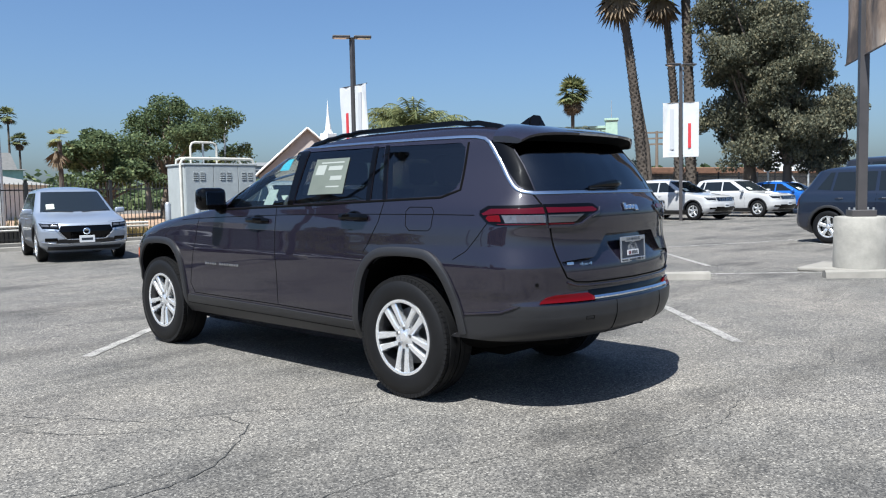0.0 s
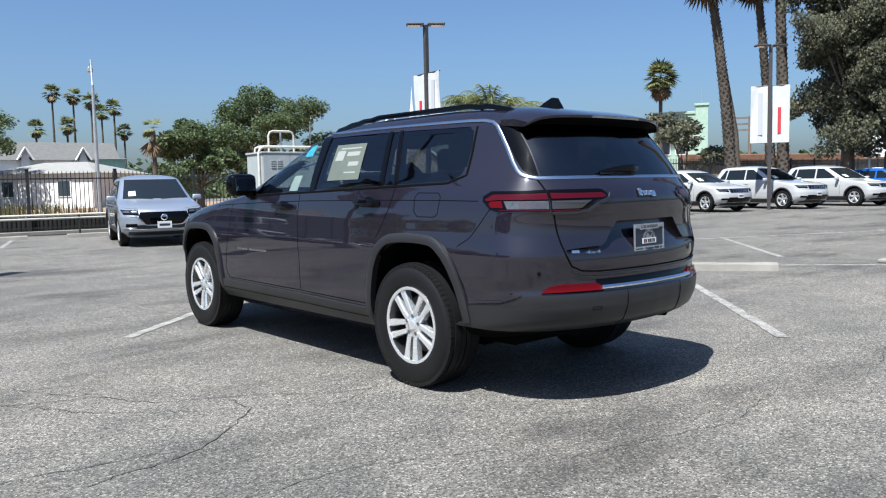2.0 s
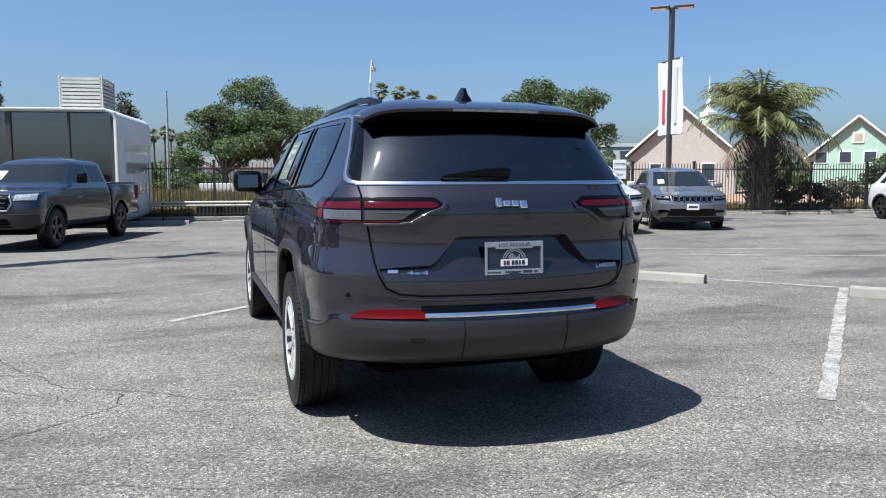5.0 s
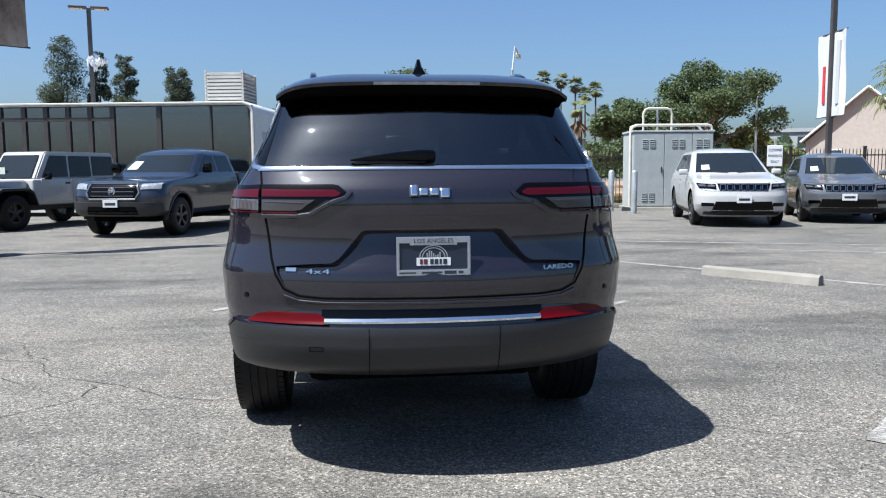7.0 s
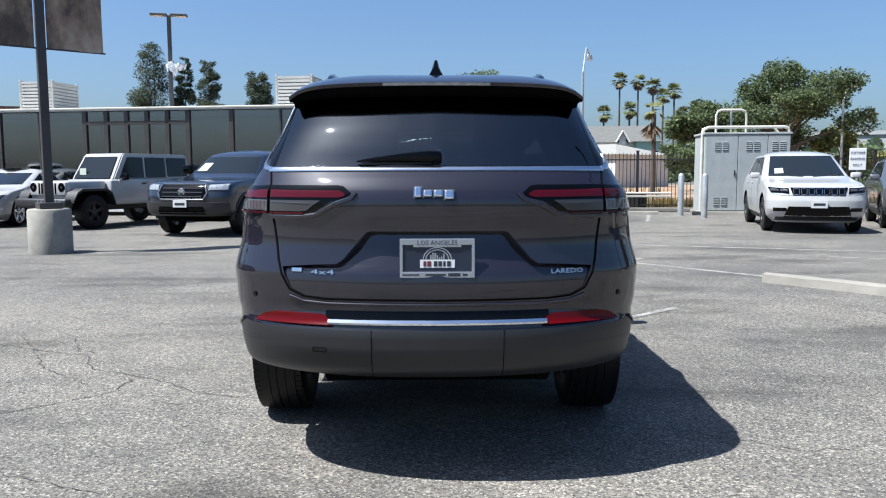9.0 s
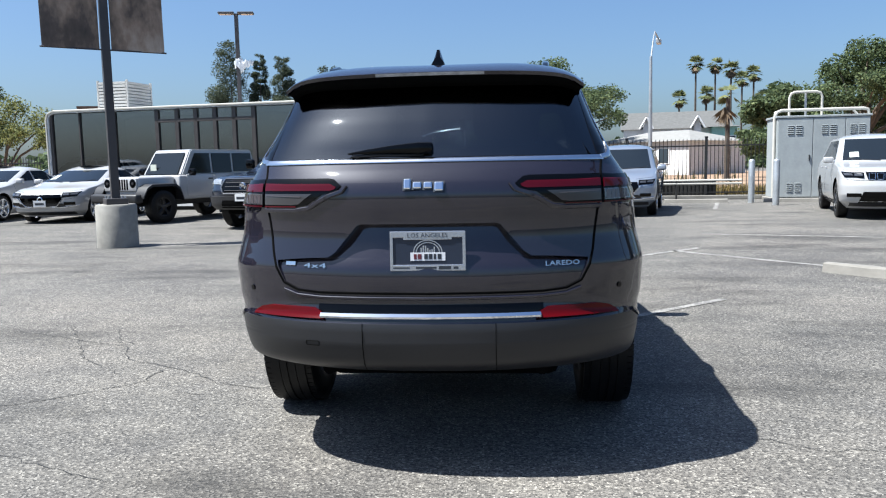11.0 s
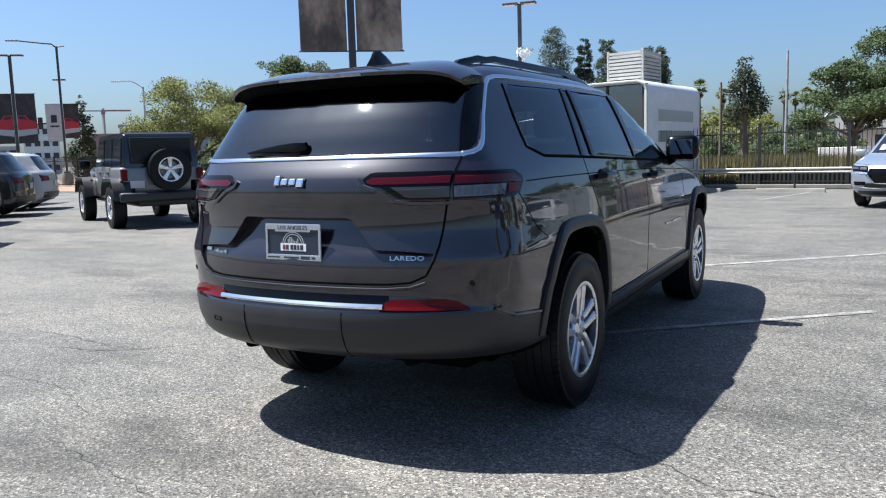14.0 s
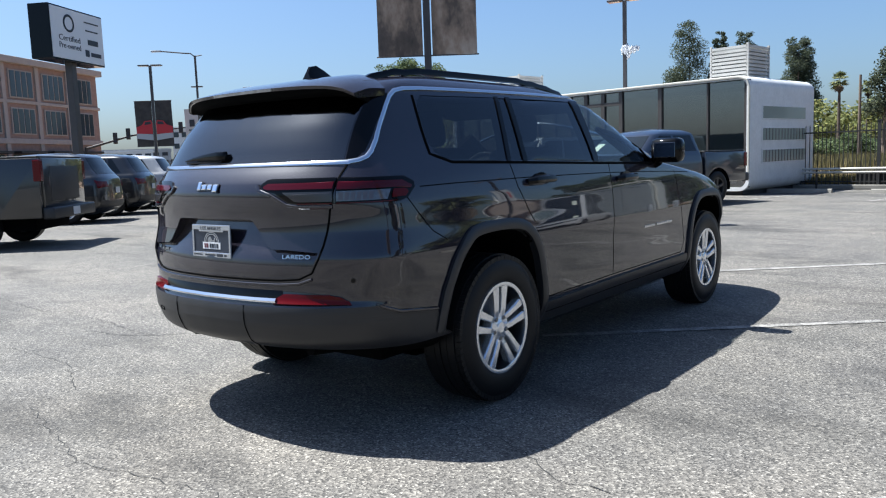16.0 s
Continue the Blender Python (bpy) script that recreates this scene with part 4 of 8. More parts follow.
    prof = [(0.020, 0.000, 0.014, 0.020), (0.012, 0.002, 0.023, 0.030), (-0.04, 0.003, 0.024, 0.031), (-0.14, 0.000, 0.017, 0.025), (-0.24, -0.007, 0.010, 0.018), (-0.325, -0.016, 0.004, 0.010)]
    rings = [[cover.verts.new(p0 + Vector((x, -0.006 - d * b, z + h * a))) for a, b in ((-1, 0.1), (-0.8, 0.8), (0.0, 1.0), (0.85, 0.75), (1, 0.1))] for x, z, h, d in prof]
    for r0, r1 in zip(rings, rings[1:]):
        for k in range(5):
            cover.faces.new((r0[k], r0[(k + 1) % 5], r1[(k + 1) % 5], r1[k]))
    cover.faces.new(rings[0])
    cover.faces.new(rings[-1][::-1])
    part("cover", cover, "gloss_black", wip, "gloss black wiper cover", True, 50)
    part("blade", tube([p0 + Vector((-0.02, -0.012, -0.026)), p0 + Vector((-0.20, -0.010, -0.022)), p0 + Vector((-0.31, -0.010, -0.026))], 0.006, 6), "plastic", wip)

    # plate, frame and its lettering
    plate = thing("licence_plate", "", "")
    plate.parent = car
    plate["label"] = "dealer plate in a pale frame, dark blue face"
    py = s.at_x(0, 0.93).y + 0.018
    plate.matrix_basis = Matrix.Translation((0, py - 0.012, 0.930)) @ Matrix.Rotation(radians(90), 4, "X") @ Matrix.Rotation(radians(-2), 4, "X") @ Matrix.Scale(0.955, 4)
    part("plate_face", box(-0.150, 0.150, -0.076, 0.076, -0.006, 0.0, 0.002), "plate_blue", plate)
    fr = bmesh.new()
    add_box(fr, -0.156, 0.156, 0.055, 0.082, -0.004, 0.005, 0.003)
    add_box(fr, -0.156, 0.156, -0.082, -0.056, -0.004, 0.005, 0.003)
    add_box(fr, -0.156, -0.143, -0.06, 0.06, -0.004, 0.0048, 0.002)
    add_box(fr, 0.143, 0.156, -0.06, 0.06, -0.004, 0.0048, 0.002)
    add_box(fr, -0.10, 0.10, 0.046, 0.06, -0.004, 0.0046, 0.002)
    part("plate_frame", fr, "plate_frame", plate, "pale silver plate frame")
    lettering("plate_lettering", "LOS ANGELES", 0.026, Matrix.Translation((0, 0.064, 0.0056)), "ink", plate, 0.0008, 0.165)
    part("plate_label", box(-0.072, 0.072, -0.040, -0.006, 0.0, 0.0015), "white_plastic", plate)
    for k, (a, c) in enumerate(((-0.058, -0.046), (-0.042, -0.026), (-0.015, 0.000), (0.004, 0.019), (0.024, 0.034), (0.040, 0.056))):
        part("plate_bar", box(a, c, -0.034, -0.012, 0.0015, 0.0028, 0.0006), "maroon_ink" if k < 2 else "ink", plate)
    arch = bmesh.new()
    for r0, r1 in ((0.056, 0.061), (0.045, 0.050)):
        vs = [[arch.verts.new((r * math.cos(math.pi * k / 20), -0.006 + r * 0.86 * math.sin(math.pi * k / 20), h)) for k in range(21)] for r, h in ((r0, 0.001), (r1, 0.001), (r1, 0.0), (r0, 0.0))]
        for k in range(20):
            for q in range(4):
                arch.faces.new((vs[q][k], vs[(q + 1) % 4][k], vs[(q + 1) % 4][k + 1], vs[q][k + 1]))
    for k in range(7):
        add_box(arch, -0.030 + k * 0.009, -0.024 + k * 0.009, -0.006, 0.014 + 0.010 * math.sin(k * 1.1), 0.0, 0.001)
    part("plate_arch", arch, "plate_frame", plate)
    for x0, x1, h in ((-0.145, -0.075, 0.003), (-0.05, 0.035, 0.004), (0.045, 0.095, 0.007), (0.105, 0.125, 0.005)):
        part("plate_bar", box(x0, x1, -0.069 - h, -0.069 + h, 0.005, 0.0058), "ink", plate)

    # badges: plain bright shapes; readable trim names as letters
    def on_back(x, z, lift):
        n = s.normal("x", x, z)
        yaw = math.atan2(n.x, -n.y)
        return Matrix.Translation(s.at_x(x, z) + n * lift) @ Matrix.Rotation(yaw, 4, "Z") @ Matrix.Rotation(radians(90) - math.asin(max(-1, min(1, n.z))), 4, "X")

    bd = bmesh.new()
    for x0, x1, y0, y1 in ((-0.090, -0.062, -0.016, 0.028), (-0.054, -0.020, -0.014, 0.014), (-0.012, 0.022, -0.014, 0.014), (0.030, 0.066, -0.024, 0.014)):
        add_box(bd, x0, x1, y0, y1, 0, 0.007, 0.0055)
    for v in bd.verts:
        v.co = on_back(0, 1.185, 0.002) @ v.co
    part("maker_badge", bd, "chrome", car, "raised chrome maker's badge")
    bd2 = bmesh.new()
    for x0, x1, y0, y1 in ((-0.094, -0.058, -0.020, 0.032), (-0.058, -0.016, -0.018, 0.018), (-0.016, 0.026, -0.0182, 0.0182), (0.026, 0.070, -0.028, 0.018)):
        add_box(bd2, x0, x1, y0, y1, 0, 0.002)
    for v in bd2.verts:
        v.co = on_back(0, 1.185, 0.001) @ v.co
    part("badge_edge", bd2, "ink", car)
    lift = recess_floor(0.882) + 0.003
    lettering("trim_name", "LAREDO", 0.027, on_back(0.530, 0.872, lift), "satin", car, 0.004, 0.142)
    lettering("drive_name", "4x4", 0.028, on_back(-0.465, 0.872, lift), "satin", car, 0.004, 0.100)
    lb = box(-0.024, 0.024, -0.009, 0.009, 0, 0.004, 0.002)
    for v in lb.verts:
        v.co = on_back(-0.575, 0.880, lift) @ v.co
    part("length_badge", lb, "satin", car, "small bright badge")
    for side in (1, -1):
        n = s.normal("y", 2.05, 0.76, side)
        m = Matrix.Translation(s.at_y(2.05, 0.76, side) + n * 0.002) @ Matrix.Rotation(radians(90) * side, 4, "Z") @ Matrix.Rotation(radians(90), 4, "X")
        for k in range(14):
            if k != 5:
                hgt = 0.0105 if k in (0, 6) else 0.0085
                bar = box(-0.25 + 0.0357 * k, -0.25 + 0.0357 * k + 0.024, -0.0085, hgt, 0, 0.003, 0.001)
                bar.transform(m)
                part("name_bar", bar, "satin", car)

    # wheels and what shows of the underside
    for side in (1, -1):
        for wy in (0.0, 3.091):
            wheel(car, side * 0.800, wy, 0.388, 0.232, 0.255, side, spin=0.0 if side > 0 else radians(36 if wy else 40))
    ub = bmesh.new()
    add_box(ub, -0.55, 0.55, -0.55, 3.6, 0.27, 0.5, 0.05)
    add_box(ub, -0.62, 0.62, -0.10, 0.10, 0.30, 0.42, 0.03)
    part("underbody", ub, "seam", car)
    # tailpipes near black: the shade under the bumper is put into their colour
    part("exhaust", tube([(-0.45, -0.4, 0.36), (-0.45, -0.80, 0.40), (-0.45, -0.93, 0.415)], 0.03, 10), "seam", car)
    part("exhaust", tube([(0.45, -0.4, 0.36), (0.45, -0.80, 0.40), (0.45, -0.93, 0.415)], 0.03, 10), "seam", car)

    # cabin
    for x, y, w in ((-0.38, 1.20, 0.50), (0.38, 1.20, 0.50), (-0.36, 0.22, 0.50), (0.36, 0.22, 0.50), (-0.30, -0.55, 0.42), (0.30, -0.55, 0.42)):
        seat = thing("seat", "", "")
        seat.parent = car
        seat.matrix_basis = Matrix.Translation((x, y, 0.95))
        part("backrest", box(-w / 2, w / 2, -0.10, 0.05, 0.0, 0.40, 0.05, Matrix.Rotation(radians(12), 4, "X")), "cabin", seat, "", True, 60)
        part("headrest", box(-0.13, 0.13, -0.20, -0.10, 0.42, 0.60, 0.04), "cabin", seat, "", True, 60)
    part("dashboard", box(-0.72, 0.72, 1.80, 2.2, 0.96, 1.16, 0.06), "cabin", car, "", True, 60)
    sw = lathe([(0.17 + 0.016 * math.cos(a), 0.016 * math.sin(a)) for a in np.linspace(0, 2 * math.pi, 9)], "z", 28)
    sw.transform(Matrix.Translation((-0.38, 1.68, 1.16)) @ Matrix.Rotation(radians(65), 4, "X"))
    part("steering_wheel", sw, "cabin", car, "", True)

    # laid outside the pane; the dimming by tinted glass is put into its colour
    part("window_sticker", s.patch([(1.00, 1.30), (0.62, 1.305), (0.66, 1.555), (1.02, 1.555)], "y", -1, 0.0015, 0.002, 4, 4), "price_sheet", car, "printed price sheet, coloured dark as if behind the tinted door glass")
    st = bmesh.new()
    for y0, y1, z0, z1 in ((0.70, 0.95, 1.52, 1.53), (0.70, 0.85, 1.47, 1.50), (0.88, 0.98, 1.44, 1.51), (0.68, 0.80, 1.40, 1.43), (0.68, 0.82, 1.35, 1.36)):
        s2 = s.patch([(y1, z0), (y0, z0), (y0, z1), (y1, z1)], "y", -1, 0.0025, 0.001, 1, 1)
        me = bpy.data.meshes.new("bars")
        s2.to_mesh(me)
        s2.free()
        st.from_mesh(me)
    part("sticker_bars", st, "sticker_ink", car)
    part("hang_tag", s.patch([(1.47, 1.50), (1.36, 1.50), (1.35, 1.59), (1.46, 1.59)], "y", -1, -0.02, 0.002, 2, 2), "card_blue", car, "cyan tag in the door window")
    part("hang_card", s.patch([(1.56, 1.24), (1.44, 1.24), (1.42, 1.36), (1.53, 1.36)], "y", -1, -0.03, 0.002, 2, 2), "pale_card", car)
    return car


# sheet colour holds the loss of light through privacy glass
M["price_sheet"] = worn("glass_dimmed_price_sheet", (0.115, 0.132, 0.11), 0.5, vary=0.1, fine=40)
M["pale_card"] = worn("pale_card", (0.42, 0.45, 0.43), 0.6, vary=0.08)
M["plate_blue"] = worn("navy_plate_face", (0.016, 0.024, 0.045), 0.4, vary=0.1)
M["plate_frame"] = node_mat("silver_plate_frame", (0.46, 0.48, 0.52), 0.25, 0.85, 0.2)
M["maroon_ink"] = node_mat("maroon_ink", (0.12, 0.02, 0.03), 0.5)
M["sticker_ink"] = node_mat("grey_print", (0.25, 0.27, 0.25), 0.7)
main_suv = make_main_suv()

# ---- more materials ----
M["dirt"] = worn("dry_red_dirt", (0.30, 0.20, 0.13), 0.95, vary=0.3, scale=0.4, fine=9, bump=0.02)
M["shade_cloth"] = worn("dark_screening_cloth", (0.03, 0.029, 0.026), 0.9, vary=0.4, scale=2, fine=20)
M["dry_grass"] = worn("dry_grass", (0.30, 0.25, 0.11), 0.95, vary=0.35, scale=0.6, fine=14)
M["stucco_white"] = worn("white_stucco", (0.84, 0.835, 0.82), 0.9, vary=0.08, fine=30, bump=0.002)
M["stucco_green"] = worn("mint_green_siding", (0.36, 0.50, 0.41), 0.85, vary=0.08, fine=20)
M["stucco_teal"] = worn("teal_stucco", (0.30, 0.52, 0.45), 0.85, vary=0.1, fine=20)
M["stucco_tan"] = worn("tan_stucco", (0.40, 0.33, 0.25), 0.85, vary=0.1, fine=20)
M["stucco_pink"] = worn("pink_stucco", (0.40, 0.27, 0.235), 0.85, vary=0.1, fine=20)
M["roof_grey"] = worn("grey_shingles", (0.125, 0.125, 0.12), 0.9, vary=0.15, fine=12, bump=0.01)
M["roof_terra"] = worn("terracotta_tiles", (0.24, 0.125, 0.075), 0.85, vary=0.2, fine=14, bump=0.01)
M["brick_wall"] = worn("salmon_brick_facade", (0.36, 0.245, 0.205), 0.9, vary=0.14, fine=16)
M["stone_trim"] = worn("pale_stone_trim", (0.45, 0.395, 0.36), 0.85, vary=0.08, fine=16)
M["window_glass"] = node_mat("building_glass", (0.04, 0.055, 0.07), 0.06, 0, 0, 0.6)
M["mullion"] = worn("bronze_mullion", (0.06, 0.052, 0.048), 0.45, fine=20)
M["bark"] = worn("grey_brown_bark", (0.16, 0.125, 0.095), 0.95, vary=0.25, scale=2, fine=18, bump=0.02, stretch=(1, 1, 0.35))
M["palm_bark"] = worn("palm_trunk", (0.085, 0.068, 0.054), 0.95, vary=0.35, scale=2.5, fine=10, bump=0.05)
M["dead_frond"] = worn("dead_palm_fronds", (0.16, 0.115, 0.07), 0.9, vary=0.25, fine=8)
M["fabric_white"] = worn("white_banner_cloth", (0.58, 0.59, 0.60), 0.7, vary=0.05, fine=5)
M["fabric_red"] = node_mat("red_print", (0.50, 0.03, 0.04), 0.7)
M["fabric_grey"] = node_mat("grey_print_pale", (0.45, 0.46, 0.48), 0.7)
M["yellow_tape"] = node_mat("yellow_tape", (0.75, 0.62, 0.05), 0.5)
M["orange_cone"] = node_mat("orange_plastic", (0.60, 0.14, 0.03), 0.5)
M["plate_white"] = node_mat("white_plate", (0.62, 0.63, 0.64), 0.5)
# pale grey for far things: the haze of distance is put into the colour
M["hazy"] = worn("haze_paled_grey", (0.42, 0.43, 0.44), 0.9, vary=0.08, fine=1.0, scale=0.1)


def photo_cloth():
    m = node_mat("printed_banner_cloth", (0.2, 0.17, 0.14), 0.7)
    a = noise_node(m, 1.0, 5, 0.62, stretch=(1.5, 1, 0.8))
    set_in(m, "Base Color", ramp(m, a.outputs[0], [(0.30, (0.035, 0.028, 0.025)), (0.44, (0.10, 0.075, 0.058)), (0.54, (0.27, 0.195, 0.14)), (0.72, (0.50, 0.42, 0.34))]))
    return m


def leaf_mat(name, c):
    m = node_mat(name, c, 0.6, spec=0.12)
    c = tuple(x * BASE_SCALE for x in c)
    n, l = m.node_tree.nodes, m.node_tree.links
    geo = n.new("ShaderNodeNewGeometry")
    var = ramp(m, geo.outputs["Random Per Island"], [(0.0, tuple(x * 0.55 for x in c)), (0.6, c), (1.0, (c[0] * 1.7, c[1] * 1.45, c[2] * 1.3))])
    big = noise_node(m, 0.5, 3, 0.5)
    col = mixed(m, var, ramp(m, big.outputs[0], [(0.3, 0.7), (0.7, 1.15)]), 0.7, "MULTIPLY")
    set_in(m, "Base Color", col)
    b, out = n["Principled BSDF"], n["Material Output"]
    tl, ad = n.new("ShaderNodeBsdfTranslucent"), n.new("ShaderNodeMixShader")
    l.new(col, tl.inputs[0])
    ad.inputs[0].default_value = 0.38
    l.new(b.outputs[0], ad.inputs[1])
    l.new(tl.outputs[0], ad.inputs[2])
    l.new(ad.outputs[0], out.inputs[0])
    return m


M["photo"] = photo_cloth()
M["photo_dark"] = worn("dark_printed_cloth", (0.045, 0.038, 0.034), 0.7, vary=0.5, scale=2.5, fine=6)
M["crane_red"] = worn("pale_red_steel", (0.42, 0.20, 0.19), 0.7, vary=0.1)
M["leaf"] = leaf_mat("mid_green_leaves", (0.125, 0.172, 0.085))
M["leaf_dark"] = leaf_mat("grey_green_leaves", (0.150, 0.158, 0.110))
M["leaf_light"] = leaf_mat("yellow_green_leaves", (0.235, 0.262, 0.102))
M["leaf_pine"] = leaf_mat("dark_pine_needles", (0.095, 0.120, 0.080))
M["leaf_palm"] = leaf_mat("palm_fronds", (0.185, 0.215, 0.10))

# ---- other parked vehicles ----
def heading(x, y, hx, hy):
    return Matrix.Translation((x, y, 0)) @ Matrix.Rotation(math.atan2(-hx, hy), 4, "Z")


def road_car(name, label, paint, at, L=4.6, W=1.86, H=1.68, hood=1.02, belt=1.05, gc=0.22, cowl=0.95, ws_top=0.15, back_top=-1.75, back_belt=-2.1, deck=None, wb=2.7, wr=0.36, rim=0.235,
             grille="wide", rims="alloy", roof=None, clad=True, style="five", group="parked cars", lamps=True, tag=True):
    """A parked car of level slices, with its glass, lamps, grille, wheels and trim."""
    w = W / 2
    lo, hi = -L / 2, L / 2
    deck_y = lo + 0.10 if deck is None else deck
    kz = [(gc, lo + 0.3, hi - 0.3, w * 0.86), (gc + 0.14, lo + 0.05, hi - 0.07, w * 0.965), (0.5, lo, hi, w * 0.99), (0.68, lo + 0.01, hi, w), (hood - 0.14, lo + 0.03, hi - 0.07, w * 0.99),
          (hood - 0.05, lo + 0.05, hi - 0.35, w * 0.975), (hood, lo + 0.06, cowl + 0.55, w * 0.965), (belt + 0.01, lo + 0.09, cowl + 0.2, w * 0.95), (belt + 0.05, deck_y + 0.02, cowl + 0.08, w * 0.92)]
    span = H - 0.12 - (belt + 0.05)
    for f in (0.33, 0.66, 1.0):
        kz.append((belt + 0.05 + span * f, back_belt + (back_top - back_belt) * f, cowl + 0.08 + (ws_top - cowl - 0.08) * f, w * (0.92 - 0.17 * f)))
    kz += [(H - 0.07, back_top + 0.10, ws_top - 0.18, w * 0.67), (H - 0.03, back_top + 0.32, ws_top - 0.42, w * 0.52), (H - 0.008, back_top + 0.7, ws_top - 0.75, w * 0.30), (H, back_top + 0.95, ws_top - 0.95, w * 0.12)]
    keys = []
    for z, a, b, ww in kz:
        top = z > belt + 0.03
        if b < a + 0.1:
            b = a + 0.1
        keys.append((z, a, b, ww, 0.0, 3.6 if not top else (3.4 if z < H - 0.1 else 2.6), 0.30, 0.45, 0.10, 0.14))
    s = Shell(keys, step=0.05, half=28)
    car = thing(name, label, "car", group, at=at)
    body = s.mesh("body")
    body.materials.append(M[paint])
    body.materials.append(M["seam"])
    cuts = []
    for side in (1, -1):
        for wy in (wb / 2, -wb / 2):
            cuts.append(mesh_of(cyl_x(*sorted((side * (w - 0.34), side * (w + 0.2))), wy, wr + 0.01, wr + 0.055, 28), "seam"))
    body = carved(body, cuts)
    polish(body, s)
    obj("body", body, None, car)
    zb, zt = belt + 0.065, H - 0.125
    fr = lambda f: cowl + 0.08 + (ws_top - cowl - 0.08) * f
    bk = lambda f: back_belt + (back_top - back_belt) * f
    h_ = zt - zb
    f0, f1 = 0.05, 0.93
    mid = (fr(0.5) + bk(0.5)) / 2
    for side in (1, -1):
        a0, a1, b0, b1 = fr(f0) - 0.42, fr(f1) - 0.36, bk(f0) + 0.42, bk(f1) + 0.36
        c0 = a0 - 0.42 * (a0 - b0)
        part("front_side_window", s.patch([(a0, zb), (c0 + 0.03, zb), (c0 + 0.0, zb + h_ * f1), (a1, zb + h_ * f1)], "y", side, 0.004, 0.01, 4, 5), "far_glass", car, "", True)
        d0 = b0 + 0.30 * (c0 - b0)
        part("rear_side_window", s.patch([(c0 - 0.05, zb), (d0, zb + 0.01), (d0 + 0.05, zb + h_ * f1), (c0 - 0.07, zb + h_ * f1)], "y", side, 0.004, 0.01, 4, 5), "far_glass", car, "", True)
        part("quarter_window", s.patch([(d0 - 0.06, zb + 0.02), (b0 + 0.05, zb + 0.04), (b1 + 0.1, zb + h_ * f1), (d0 - 0.02, zb + h_ * f1)], "y", side, 0.004, 0.01, 4, 4), "far_glass", car, "", True)
        if clad:
            part("sill", s.patch([(-wb / 2 + wr, gc + 0.04), (wb / 2 - wr, gc + 0.04), (wb / 2 - wr, gc + 0.2), (-wb / 2 + wr, gc + 0.2)], "y", side, 0.012, 0.03, 3, 6), "plastic", car)
            for wy in (wb / 2, -wb / 2):
                arc = [(wy + (wr + 0.075) * math.cos(t), wr + 0.01 + (wr + 0.075) * math.sin(t)) for t in np.linspace(-0.25, math.pi + 0.25, 12)]
                part("arch_trim", s.strip(arc, 0.06, "y", side, 0.02, 0.05, sub=1), "plastic", car, "", True, 50)
        mir = box(-0.10, 0.10, -0.06, 0.06, -0.06, 0.07, 0.03)
        mir.transform(Matrix.Translation((side * (w + 0.06), cowl - 0.28, belt + 0.06)))
        part("door_mirror", mir, paint, car, "", True, 60)
        for y in (c0 + 0.14, d0 + 0.18):
            p = s.at_y(y, belt - 0.10, side)
            part("door_handle", tube([p + Vector((side * 0.005, -0.09, 0)), p + Vector((side * 0.03, 0, 0.004)), p + Vector((side * 0.005, 0.09, 0))], 0.012, 6), paint, car)
        hl = part("head_lamp", s.patch([(w * 0.57, hood - 0.265), (w * 0.90, hood - 0.240), (w * 0.955, hood - 0.13), (w * 0.58, hood - 0.15)], "f", side, 0.012, 0.03, 4, 8), "gloss_black", car, "dark head lamp", True)
        part("lamp_lens", s.patch([(w * 0.60, hood - 0.215), (w * 0.74, hood - 0.21), (w * 0.74, hood - 0.165), (w * 0.60, hood - 0.17)], "f", side, 0.017, 0.02, 2, 4), "clear_lens", hl, "", True)
        part("day_lamp", s.patch([(w * 0.76, hood - 0.205), (w * 0.90, hood - 0.20), (w * 0.92, hood - 0.15), (w * 0.78, hood - 0.165)], "f", side, 0.016, 0.02, 2, 4), "clear_lens", hl, "", True)
        part("hood_line", s.strip([(w * 0.52, hood - 0.125), (w * 0.72, hood - 0.105), (w * 0.92, hood - 0.09)], 0.007, "f", side, 0.002, 0.01, sub=3), "seam", car)
        part("bumper_line", s.strip([(w * 0.40, hood - 0.30), (w * 0.70, hood - 0.30), (w * 0.95, hood - 0.26)], 0.006, "f", side, 0.002, 0.01, sub=3), "seam", car)
        part("door_line", s.strip([(c0 + 0.0, belt + 0.0), (c0 - 0.02, 0.75), (c0 - 0.02, gc + 0.22)], 0.007, "y", side, 0.002, 0.01, sub=3), "seam", car)
        part("door_line", s.strip([(fr(0.0) - 0.22, belt - 0.02), (fr(0.0) - 0.28, 0.75), (fr(0.0) - 0.26, gc + 0.22)], 0.007, "y", side, 0.002, 0.01, sub=3), "seam", car)
        part("wiper", s.strip([(w * 0.10, zb - 0.03), (w * 0.55, zb - 0.005), (w * 0.70, zb + 0.02)], 0.012, "f", side, 0.014, 0.012, sub=3), "plastic", car)
        part("tail_lamp", s.patch([(w * 0.55, hood - 0.20), (w * 0.93, hood - 0.22), (w * 0.94, hood - 0.02), (w * 0.58, hood - 0.06)], "x", side, 0.012, 0.03, 4, 8), "tail_red", car, "", True)
        part("fog_lamp", s.patch([(w * 0.60, 0.46), (w * 0.86, 0.46), (w * 0.86, 0.53), (w * 0.62, 0.53)], "f", side, 0.010, 0.03, 3, 5), "gloss_black", car, "", True)
        for wy in (wb / 2, -wb / 2):
            wheel(car, side * (w - 0.125), wy, wr, rim, 0.22, side, style, rims, tread=0, hub_mat=rims)
